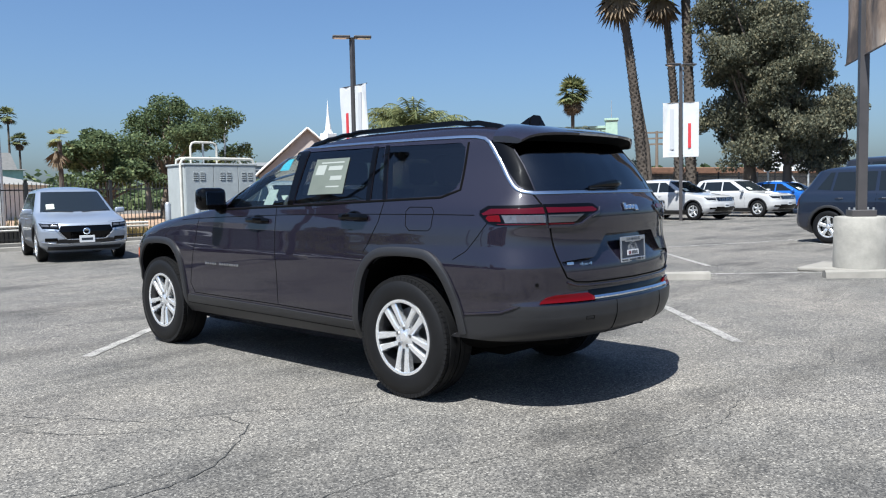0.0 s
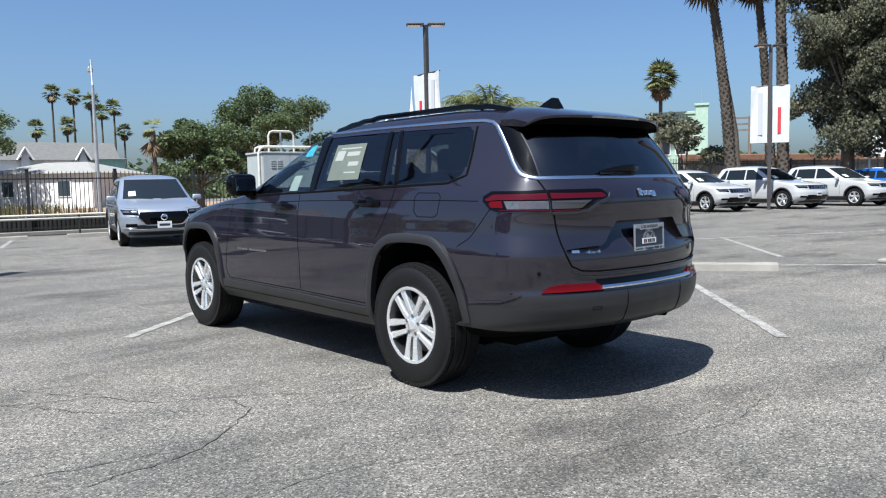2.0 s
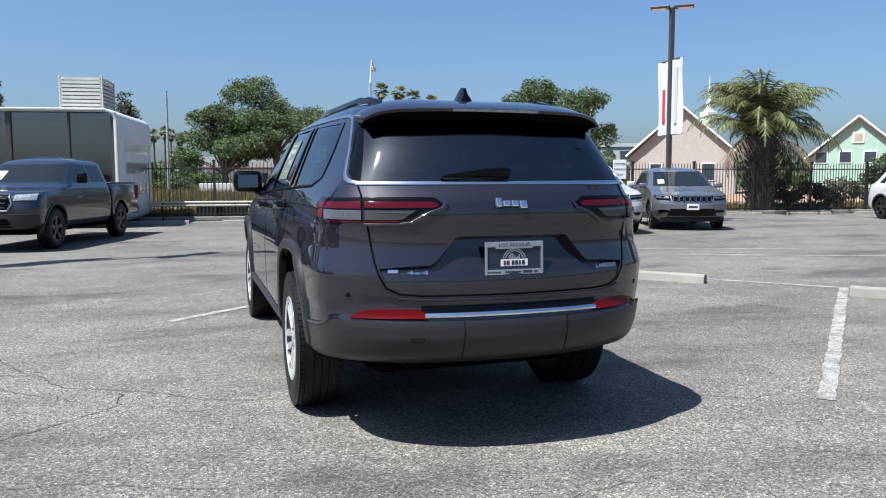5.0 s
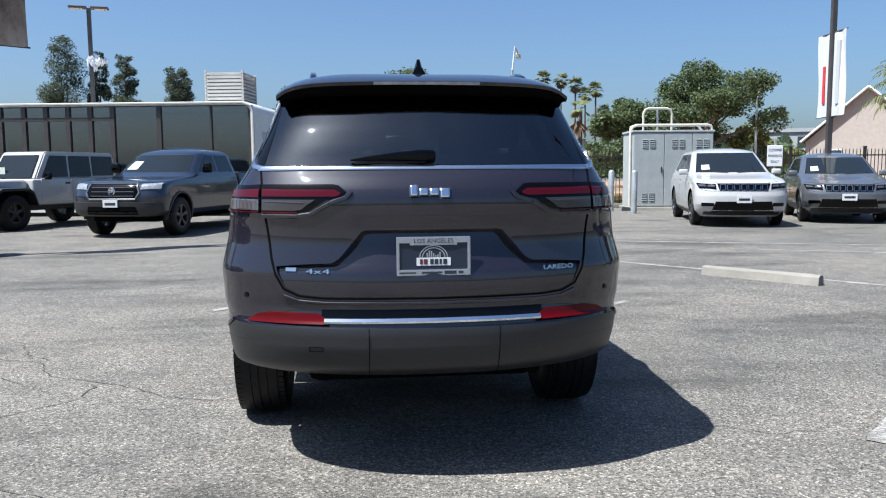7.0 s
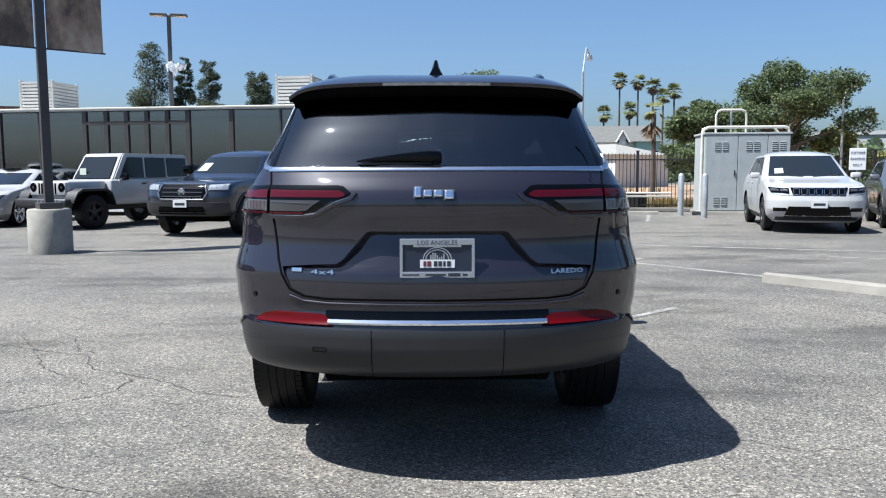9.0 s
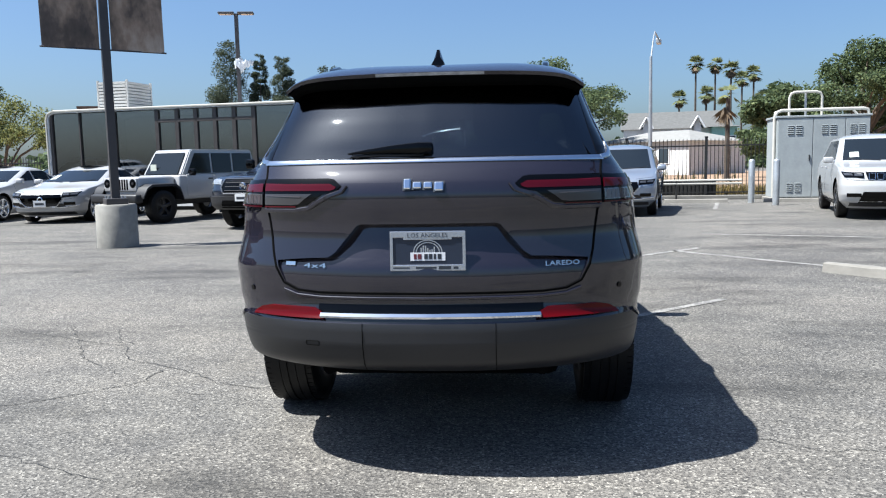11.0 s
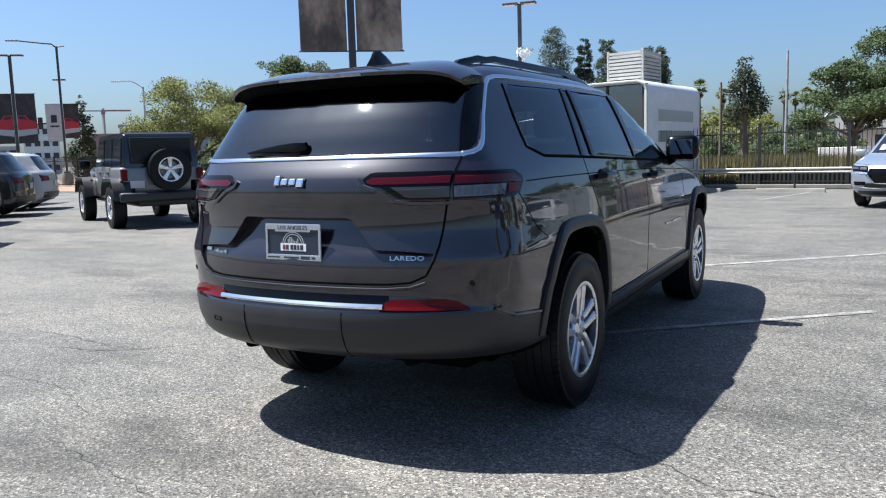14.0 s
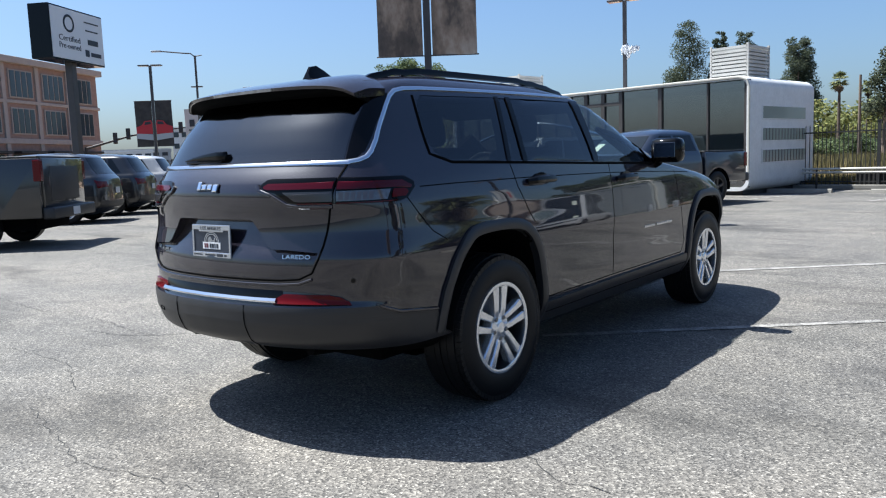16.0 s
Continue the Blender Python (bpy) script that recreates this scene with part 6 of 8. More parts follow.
pickup("pickup_truck", "black crew-cab pickup with its tailgate to the lane", "black_paint", heading(-12.9, 1.5, -0.73, -0.69), L=5.8, W=2.05, H=1.96, rim_z=1.41)
d1 = road_car("sport_utility_vehicle", "black utility vehicle in the row of tails", "black_paint", heading(-17.3, 5.5, -0.73, -0.69), tag=False, **SUV)
copy_thing(d1, heading(-19.4, 7.8, -0.73, -0.69))
road_car("sport_utility_vehicle", "white utility vehicle in the row of tails", "white_paint", heading(-21.5, 10.0, -0.73, -0.69), tag=False, **SUV)

# ---- ground, markings, kerbs ----
g = bmesh.new()
bmesh.ops.create_grid(g, x_segments=10, y_segments=10, size=1500)
tagged(obj("ground", g, "asphalt"), "aged grey asphalt of the car park", "ground", kind="structure")


def fence_y(x):
    return 21.4 - 0.12 * x


def strip_on_ground(name, a, b, width, material, z=0.005, label="", cat="marking", wear=0.0):
    a, b = Vector((*a, 0)), Vector((*b, 0))
    d = (b - a).normalized()
    n = Vector((-d.y, d.x, 0)) * width / 2
    steps = max(2, int((b - a).length / 0.08))
    rnd = random.Random(int((a.x * 31 + a.y * 17) * 100))
    bm = bmesh.new()
    rows = []
    for i in range(steps + 1):
        p = a + (b - a) * i / steps
        j0, j1 = 1 + (rnd.random() - 0.5) * wear, 1 + (rnd.random() - 0.5) * wear
        rows.append([bm.verts.new((*(p + n * j0).xy, z)), bm.verts.new((*(p - n * j1).xy, z))])
    for r0, r1 in zip(rows, rows[1:]):
        bm.faces.new((r0[0], r0[1], r1[1], r1[0]))
    return tagged(obj(name, bm, material), label, cat, kind="structure")


def road_paint():
    m = node_mat("chipped_white_paint", (0.6, 0.6, 0.57), 0.8)
    n, l = m.node_tree.nodes, m.node_tree.links
    a, b = noise_node(m, 5, 5, 0.7), noise_node(m, 70, 3, 0.7)
    chip = ramp(m, mixed(m, a.outputs[0], b.outputs[0], 0.5), [(0.46, 0.0), (0.54, 1.0)])
    set_in(m, "Base Color", mixed(m, (0.115, 0.111, 0.104), (0.27, 0.26, 0.24), chip))
    return m


M["chipped_paint"] = road_paint()
ST = "worn white bay line on the asphalt"
for a, b, w in (((2.08, -0.94), (5.95, 2.72), 0.10), ((-1.65, 3.0), (3.05, 7.1), 0.10), ((0.35, 1.35), (2.25, 2.95), 0.08), ((2.6, 6.8), (6.05, 2.62), 0.10), ((6.05, 2.62), (9.4, -1.4), 0.10),
                ((5.9, 7.2), (12.2, 4.4), 0.10), ((3.6, 9.2), (9.3, 7.1), 0.10), ((9.9, 5.2), (12.6, 6.9), 0.10), ((12.2, 4.4), (17.5, 2.0), 0.10), ((8.2, 2.0), (11.5, 4.9), 0.10), ((12.6, 0.6), (15.6, 3.2), 0.10)):
    strip_on_ground("bay_line", a, b, w, "chipped_paint", 0.005, ST, "line", 0.35)
for k in range(-1, 5):
    x = -1.6 + 2.75 * k
    strip_on_ground("bay_line", (x, fence_y(x) - 1.0), (x - 1.15, fence_y(x) - 5.0), 0.10, "chipped_paint", 0.005, ST, "line", 0.35)
for k in range(5):
    x = 13.0 + 2.8 * k
    strip_on_ground("bay_line", (x, fence_y(x) - 1.0), (x - 0.6, fence_y(x) - 5.2), 0.10, "chipped_paint", 0.005, ST, "line", 0.35)


M["crack_fill"] = worn("dark_crack_fill", (0.045, 0.045, 0.043), 0.9)


def crack(pts, w=0.006):
    rnd = random.Random(int(pts[0][0] * 100))
    full = []
    for (x0, y0), (x1, y1) in zip(pts, pts[1:]):
        n = max(2, int(math.hypot(x1 - x0, y1 - y0) / 0.05))
        full += [(x0 + (x1 - x0) * i / n + rnd.uniform(-0.018, 0.018), y0 + (y1 - y0) * i / n + rnd.uniform(-0.018, 0.018)) for i in range(n)]
    bm = bmesh.new()
    rows = []
    for i, p in enumerate(full):
        q = full[min(i + 1, len(full) - 1)]
        o = full[max(i - 1, 0)]
        d = Vector((q[0] - o[0], q[1] - o[1])).normalized()
        h = w * rnd.uniform(0.2, 0.7)
        rows.append([bm.verts.new((p[0] - d.y * h, p[1] + d.x * h, 0.004)), bm.verts.new((p[0] + d.y * h, p[1] - d.x * h, 0.004))])
    for r0, r1 in zip(rows, rows[1:]):
        bm.faces.new((r0[0], r0[1], r1[1], r1[0]))
    tagged(obj("crack", bm, "crack_fill"), "thin dark crack in the asphalt", "crack", kind="structure")


crack([(-2.9, -0.9), (-2.0, -0.9), (-1.3, -1.2)], 0.004)
crack([(1.2, -1.5), (1.7, -1.8), (2.3, -1.6)], 0.004)
crack([(-1.2, -1.5), (-0.2, -1.75), (0.7, -1.6)], 0.004)
crack([(-3.6, 1.7), (-2.63, 1.25), (-2.43, 1.15), (-2.25, 0.81), (-1.88, 0.60), (-1.60, 0.43), (-1.41, 0.24), (-1.03, 0.13)], 0.006)
crack([(-2.95, -0.30), (-2.55, -0.24), (-2.36, -0.19), (-2.11, 0.05), (-1.87, 0.28), (-1.88, 0.60)], 0.007)
crack([(-1.56, 0.06), (-1.42, 0.02), (-1.15, 0.14)], 0.005)
crack([(-2.84, 1.87), (-2.57, 1.32), (-2.38, 1.24)], 0.006)
crack([(-3.26, 1.9), (-2.56, 0.82), (-2.06, 0.40)], 0.005)
crack([(-6.4, 0.2), (-5.46, 0.09), (-4.38, -0.05), (-3.81, 0.04), (-3.13, -0.01), (-2.52, -0.10)], 0.006)
crack([(0.55, -0.30), (0.89, -0.43), (1.12, -0.47), (1.40, -0.58), (1.66, -0.76), (1.94, -0.75)], 0.005)
crack([(3.2, 3.9), (3.9, 3.2), (4.1, 2.3), (4.8, 1.6)], 0.006)
crack([(-5.2, 5.9), (-3.6, 5.6), (-2.2, 6.1), (-0.6, 5.8)], 0.008)


def kerb_stop(x, y, ang, length=1.75):
    bm = bmesh.new()
    pr = [(-0.08, 0.0), (-0.06, 0.09), (-0.035, 0.11), (0.035, 0.11), (0.06, 0.09), (0.08, 0.0)]
    rows = [[bm.verts.new((u, a, z)) for a, z in pr] for u in np.linspace(-length / 2, length / 2, 9)]
    rnd = random.Random(int(x * 50))
    for r in rows:
        for v in r[1:-1]:
            v.co += Vector((0, rnd.uniform(-0.004, 0.004), rnd.uniform(-0.006, 0.002)))
    for r0, r1 in zip(rows, rows[1:]):
        for k in range(5):
            bm.faces.new((r0[k], r0[k + 1], r1[k + 1], r1[k]))
    bm.faces.new(rows[0])
    bm.faces.new(rows[-1][::-1])
    ob = obj("wheel_stop", bm, "pale_concrete")
    ob.matrix_basis = Matrix.Translation((x, y, 0)) @ Matrix.Rotation(ang, 4, "Z")
    tagged(ob, "pale concrete wheel stop on the asphalt", "wheel stop", "wheel stops")


M["pale_concrete"] = worn("pale_worn_concrete", (0.245, 0.232, 0.205), 0.9, vary=0.14, scale=3, fine=30, bump=0.004)
ANG = math.atan2(-0.80, 0.62)
for x, y in ((4.25, 4.15), (5.98, 1.72), (7.75, -0.6)):
    kerb_stop(x, y, ANG, 1.35)
for k in range(-1, 4):
    x = 0.40 + 2.70 * k
    kerb_stop(x, fence_y(x) - 1.9, -0.12)
for k in range(4):
    x = 14.4 + 2.8 * k
    kerb_stop(x, fence_y(x) - 0.95, -0.12)
kb = bmesh.new()
add_box(kb, -3.0, 60, -0.16, 0.16, 0.0, 0.13, 0.02)
k_ob = obj("kerb", kb, "pale_concrete")
k_ob.matrix_basis = Matrix.Translation((0, fence_y(0) + 0.05, 0)) @ Matrix.Rotation(math.atan(-0.12), 4, "Z")
tagged(k_ob, "pale concrete kerb under the fence", "kerb", kind="structure")
d = bmesh.new()
bmesh.ops.create_grid(d, x_segments=4, y_segments=4, size=1)
d.transform(Matrix.Translation((8, 47, 0.006)) @ Matrix.Diagonal((75, 24.5, 1, 1)))
tagged(obj("dirt_lot", d, "dirt"), "dry reddish dirt lot beyond the fence", "ground", kind="structure")


def tufts(name, label, n, region, h, material, seed):
    rnd = random.Random(seed)
    verts, faces = [], []
    for _ in range(n):
        x, y = region(rnd)
        for _ in range(4):
            a, hh, lean = rnd.uniform(0, 6.28), h * rnd.uniform(0.5, 1.2), rnd.uniform(0, 0.25)
            w = 0.03
            i = len(verts)
            dx, dy = math.cos(a), math.sin(a)
            x1, y1 = x + rnd.uniform(-.08, .08), y + rnd.uniform(-.08, .08)
            verts += [(x1 - dy * w, y1 + dx * w, 0.0), (x1 + dy * w, y1 - dx * w, 0.0), (x1 + dx * lean, y1 + dy * lean, hh)]
            faces.append((i, i + 1, i + 2))
    tagged(obj(name, pydata(name, verts, faces), material), label, "grass", kind="stuff")


M["straw"] = leaf_mat("straw_grass", (0.26, 0.21, 0.085))
tufts("dry_grass", "dry yellow grass along the fence foot", 5000, lambda r: (lambda x: (x, fence_y(x) + 0.4 + abs(r.gauss(0, 1.3))))(r.uniform(-3, 26)), 0.40, "straw", 3)

M["weed"] = leaf_mat("dusty_weeds", (0.155, 0.150, 0.075))
tufts("weeds", "dusty green weeds behind the fence", 4500, lambda r: (lambda x: (x, fence_y(x) + 0.6 + abs(r.gauss(0, 3.2))))(r.uniform(-14, 3)), 0.30, "weed", 5)
tufts("weeds", "dusty green weeds far over the dirt lot", 5000, lambda r: (r.gauss(-5, 6), r.uniform(34, 62)), 0.75, "weed", 6)


# ---- iron fence: posts, rails, pickets ----
def iron_fence(x0, x1, ht, singles, seed):
    fence = thing("fence", "black iron picket fence with square posts", "fence", kind="structure", at=Matrix.Translation((0, fence_y(0), 0)) @ Matrix.Rotation(math.atan(-0.12), 4, "Z"))
    L0, L1 = x0 / math.cos(math.atan(0.12)), x1 / math.cos(math.atan(0.12))
    for z in (0.22, ht - 0.20):
        part("rail", box(L0, L1, -0.018, 0.018, z - 0.02, z + 0.02), "iron", fence)
    n = int((L1 - L0) / 2.4)
    post = mesh_of(add_box(add_box(bmesh.new(), -0.04, 0.04, -0.04, 0.04, 0.0, ht + 0.06), -0.05, 0.05, -0.05, 0.05, ht + 0.06, ht + 0.09), "iron")
    for k in range(n + 1):
        o = new("post", post)
        o.parent = fence
        o.location = (L0 + 2.4 * k, 0, 0)
    bar = bmesh.new()
    add_box(bar, -0.0095, 0.0095, -0.0095, 0.0095, 0.08, ht - 0.03)
    tip = bmesh.ops.create_cone(bar, segments=4, radius1=0.016, radius2=0.0, depth=0.07, cap_ends=True)
    for v in tip["verts"]:
        v.co.z += ht + 0.0
    bar = mesh_of(bar, "iron")
    m = int((L1 - L0) / 0.118)
    rest_v, rest_f = [], []
    for k in range(m):
        x = L0 + 0.118 * (k + 0.5)
        if k < singles:
            o = new("picket", bar)
            o.parent = fence
            o.location = (x, 0, 0)
        else:
            i = len(rest_v)
            for z in (0.08, ht + 0.03):
                rest_v += [(x + a, b, z) for a, b in ((-0.0095, -0.0095), (0.0095, -0.0095), (0.0095, 0.0095), (-0.0095, 0.0095))]
            rest_f += [(i, i + 1, i + 5, i + 4), (i + 1, i + 2, i + 6, i + 5), (i + 2, i + 3, i + 7, i + 6), (i + 3, i, i + 4, i + 7), (i + 4, i + 5, i + 6, i + 7)]
    if rest_v:
        me = pydata("pickets", rest_v, rest_f)
        o = obj("pickets", me, "iron", fence)
        o["kind"] = "stuff"
    return fence


iron_fence(-3.0, 28.0, 1.86, 290, 1)
iron_fence(28.0, 62.0, 2.25, 0, 2)
lf = iron_fence(-50.0, -17.0, 1.80, 0, 3)
lf.matrix_basis = Matrix.Translation((0, 22.2, 0)) @ Matrix.Rotation(math.atan(-0.10), 4, "Z")
tape = thing("caution_tape", "yellow tape tied between an orange post and the fence", "tape")
part("tape", tube([(-21.4, 18.6, 0.95), (-19.0, 17.8, 0.90), (-17.3, 16.9, 1.0), (-14.6, 18.0, 0.92)], 0.03, 4), "yellow_tape", tape)
cone = lathe([(0.20, 0.0), (0.20, 0.03), (0.07, 0.05), (0.05, 1.0), (0.0, 1.02)], "z", 14)
cone.transform(Matrix.Translation((-17.3, 16.9, 0)))
tagged(obj("delineator_post", cone, "orange_cone", smooth=True), "orange plastic post holding up the tape", "post")

# low cream rail before the fence, with its bend at the cabinet
rail = thing("guard_rail", "low cream-painted pipe rail before the fence", "rail")
for z in (0.50, 0.60):
    part("pipe", tube([(-2.6, fence_y(-2.6) - 0.3, z), (2, fence_y(2) - 0.3, z), (6.6, fence_y(6.6) - 0.3, z), (7.5, fence_y(7.5) - 0.3, z)], 0.034, 8), "cream_rail", rail, "", True)
for x in (-2.2, 0.4, 3.0, 5.6):
    part("post", tube([(x, fence_y(x) - 0.3, 0), (x, fence_y(x) - 0.3, 0.60)], 0.03, 8), "iron", rail)

scr = box(-1.2, 6.9, 0.06, 0.10, 0.04, 0.54, 0.01)
for v in scr.verts:
    v.co.z += 0.03 * math.sin(v.co.x * 2.1)
scr_ob = obj("shade_cloth", scr, "shade_cloth")
scr_ob.matrix_basis = Matrix.Translation((0, fence_y(0), 0)) @ Matrix.Rotation(math.atan(-0.12), 4, "Z")
tagged(scr_ob, "dark screening cloth tied low along the fence", "screen")

# ---- steel cabinet with pipes, bollards ----
cab = thing("equipment_cabinet", "pale grey louvred steel cabinet with pipes over it", "cabinet", at=Matrix.Translation((8.02, 18.72, 0)) @ Matrix.Rotation(math.atan(-0.12), 4, "Z") @ Matrix.Diagonal((0.915, 1, 1, 1)))
part("plinth", box(-0.1, 2.75, -0.1, 1.5, 0.0, 0.10, 0.02), "pale_concrete", cab)
part("shell", box(0, 2.65, 0.03, 1.4, 0.10, 2.36, 0.01), "cabinet", cab)
part("lid", box(-0.04, 2.69, -0.02, 1.44, 2.36, 2.42, 0.01), "cabinet", cab)
for a, b in ((0.02, 1.02), (1.04, 1.94), (1.96, 2.63)):
    dr = part("door", box(a, b, -0.005, 0.03, 0.13, 2.34, 0.008), "cabinet", cab)
    for zc in (2.02, 0.40):
        for q in (-0.22, 0.02):
            xc = (a + b) / 2 + q + 0.10
            for k in range(5):
                part("louvre", box(xc - 0.10, xc + 0.08, -0.022, 0.0, zc - 0.12 + 0.055 * k, zc - 0.095 + 0.055 * k, 0.004), "cabinet", dr)
                part("louvre_gap", box(xc - 0.095, xc + 0.075, -0.009, 0.0, zc - 0.135 + 0.055 * k, zc - 0.12 + 0.055 * k), "seam", dr)
    part("handle", box(b - 0.10, b - 0.07, -0.04, 0.0, 1.15, 1.32, 0.006), "iron", dr)
part("pipe", tube([(-0.05, 0.2, 0.1), (-0.05, 0.2, 2.40), (0.02, 0.2, 2.53), (0.15, 0.2, 2.58), (2.5, 0.2, 2.58), (2.62, 0.2, 2.55), (2.66, 0.2, 2.42)], 0.045, 10), "cream_rail", cab, "", True)
part("pipe", tube([(0.1, 0.9, 2.40), (0.12, 0.9, 2.56), (0.3, 0.9, 2.62), (2.4, 0.9, 2.62), (2.6, 0.9, 2.4)], 0.04, 10), "cream_rail", cab, "", True)
part("pipe", tube([(0.42, 0.4, 2.42), (0.42, 0.4, 2.95), (0.47, 0.4, 3.06), (0.58, 0.4, 3.10), (1.20, 0.4, 3.10), (1.32, 0.4, 3.06), (1.37, 0.4, 2.95), (1.37, 0.4, 2.42)], 0.038, 10), "cream_rail", cab, "", True)
part("pipe", tube([(0.92, 0.5, 2.42), (0.92, 0.5, 3.08)], 0.035, 8), "galv", cab, "", True)
for x, y in ((7.22, 18.35), (7.46, 17.05)):
    b = lathe([(0, 0.0), (0.085, 0.0), (0.085, 1.16), (0.07, 1.20), (0.035, 1.225), (0, 1.23)], "z", 20)
    b.transform(Matrix.Translation((x, y, 0)))
    tagged(obj("bollard", b, "galv", smooth=True), "grey steel bollard before the cabinet", "bollard", "bollards")
sg = thing("parking_sign", "white customer parking sign on the fence", "sign", at=Matrix.Translation((13.0, 19.5, 0)) @ Matrix.Rotation(math.atan(-0.3), 4, "Z"))
part("pole", tube([(0, 0.03, 0), (0, 0.03, 2.2)], 0.03, 8), "galv", sg)
part("board", box(-0.235, 0.235, -0.015, 0.01, 1.31, 1.98, 0.01), "white_plastic", sg)
for i, txt in enumerate(("CUSTOMER", "PARKING", "ONLY")):
    lettering("sign_lettering", txt, 0.115, Matrix.Translation((0, -0.018, 1.83 - 0.185 * i)) @ Matrix.Rotation(radians(90), 4, "X"), "ink", sg, 0.002, 0.40 if i < 2 else 0.25)

M["base_concrete"] = worn("weathered_cast_concrete", (0.30, 0.288, 0.256), 0.92, vary=0.2, scale=3, fine=22, bump=0.006)
M["pavilion_glass"] = glass_mat("pavilion_glass", (0.60, 0.66, 0.66), 0.55, 0.17)
M["slot_glass"] = node_mat("slot_window_glass", (0.30, 0.34, 0.32), 0.08)
# ---- glass pavilion with white shell ----
pv = thing("glass_pavilion", "single-storey glass pavilion in a rounded white shell", "building", at=Matrix.Translation((-3.20, 18.25, 0)) @ Matrix.Rotation(math.atan2(1.75, -11.0) - math.pi, 4, "Z"))
PL, PD, PH = 11.4, 4.2, 3.22


def round_rect(w0, w1, h0, h1, r, n=6):
    out = []
    for cx, cz, a0 in ((w1 - r, h0 + r, -90), (w1 - r, h1 - r, 0), (w0 + r, h1 - r, 90), (w0 + r, h0 + r, 180)):
        out += [(cx + r * math.cos(radians(a0 + 90 * i / n)), cz + r * math.sin(radians(a0 + 90 * i / n))) for i in range(n + 1)]
    return out


outer, inner = round_rect(-PL, 0, 0.12, PH, 0.30), round_rect(-PL + 0.09, -0.09, 0.22, PH - 0.09, 0.22)
bm = bmesh.new()
o0, i0 = [bm.verts.new((x, 0, z)) for x, z in outer], [bm.verts.new((x, 0, z)) for x, z in inner]
i1 = [bm.verts.new((x, 0.10, z)) for x, z in inner]
o1 = [bm.verts.new((x, PD, z)) for x, z in outer]
n = len(outer)
for k in range(n):
    j = (k + 1) % n
    bm.faces.new((o0[k], o0[j], i0[j], i0[k]))
    bm.faces.new((i0[k], i0[j], i1[j], i1[k]))
    bm.faces.new((o0[j], o0[k], o1[k], o1[j]))
bm.faces.new(o1)
part("shell", bm, "white_metal", pv, "white rounded metal shell", True, 40)
part("skirting", box(-PL + 0.25, -0.25, 0.15, PD - 0.1, 0.0, 0.14), "iron", pv)
part("rim", tube([(-0.02, -0.012, 0.45), (-0.02, -0.012, PH - 0.3), (-0.08, -0.012, PH - 0.12), (-0.30, -0.012, PH - 0.03), (-PL + 0.3, -0.012, PH - 0.03), (-PL + 0.08, -0.012, PH - 0.12), (-PL + 0.02, -0.012, PH - 0.3), (-PL + 0.02, -0.012, 0.45)], 0.035, 6), "cream_rail", pv)
xs = [-0.12, -1.25, -2.75, -4.1, -4.75, -5.4, -6.05, -6.7, -7.4, -8.9, -10.2, -PL + 0.12]
for a, b in zip(xs, xs[1:]):
    pane("pane", glass_box(b + 0.03, a - 0.03, 0.11, 0.13, 0.24, PH - 0.12), "pavilion_glass", pv, smooth=False)
for x in xs:
    hw = 0.025 if x in (-1.25, -8.9, -10.2) else 0.065
    part("mullion", box(x - hw, x + hw, 0.05, 0.17, 0.22, PH - 0.10, 0.006), "mullion", pv)
part("door_head", box(-7.4, -4.1, 0.05, 0.18, 2.72, 2.82, 0.006), "mullion", pv)
part("back_wall", box(-PL + 0.1, -0.1, PD - 0.25, PD - 0.1, 0.2, PH - 0.1), "stucco_white", pv)
part("inner_floor", box(-PL + 0.1, -0.1, 0.2, PD - 0.3, 0.2, 0.24), "concrete", pv)
for x in (-2.0, -5.8, -9.0):
    part("desk", box(x - 0.8, x + 0.8, 1.8, 2.5, 0.24, 0.98, 0.02), "stucco_white", pv)
for zc in (1.05, 1.65, 2.25):
    sl = thing("slot_window", "", "")
    sl.parent = pv
    part("frame", box(-0.02, 0.012, 0.72, 3.62, zc - 0.20, zc + 0.20, 0.008), "white_metal", sl)
    part("pane", box(-0.01, 0.016, 0.77, 3.57, zc - 0.165, zc + 0.165), "slot_glass", sl)
    if zc < 1.9:
        for k in range(13):
            part("bar", box(0.012, 0.022, 0.95 + 0.2 * k, 0.99 + 0.2 * k, zc - 0.165, zc + 0.165), "mullion", sl)
for x0, x1 in ((-2.15, -1.05), (-10.7, -9.6)):
    ac = thing("roof_plant_screen", "white louvred screen round rooftop plant", "louvre box", "roof plant screens", at=pv.matrix_basis @ Matrix.Translation((0.38, 0, PH)))
    part("core", box(x0 + 0.05, x1 - 0.05, 1.3, 2.5, 0.0, 0.92), "cabinet", ac)
    for px, py in ((x0, 1.25), (x1, 1.25), (x0, 2.55), (x1, 2.55)):
        part("post", box(px - 0.03, px + 0.03, py - 0.03, py + 0.03, 0.0, 1.02), "louvre_metal", ac)
    for k in range(9):
        z = 0.09 + 0.105 * k
        for nm, q in (("louvre", (x0, x1, 1.22, 1.26)), ("louvre", (x0, x1, 2.54, 2.58)), ("louvre", (x0 - 0.02, x0 + 0.02, 1.25, 2.55)), ("louvre", (x1 - 0.02, x1 + 0.02, 1.25, 2.55))):
            part(nm, box(q[0], q[1], q[2], q[3], z - 0.036, z + 0.036), "louvre_metal", ac)


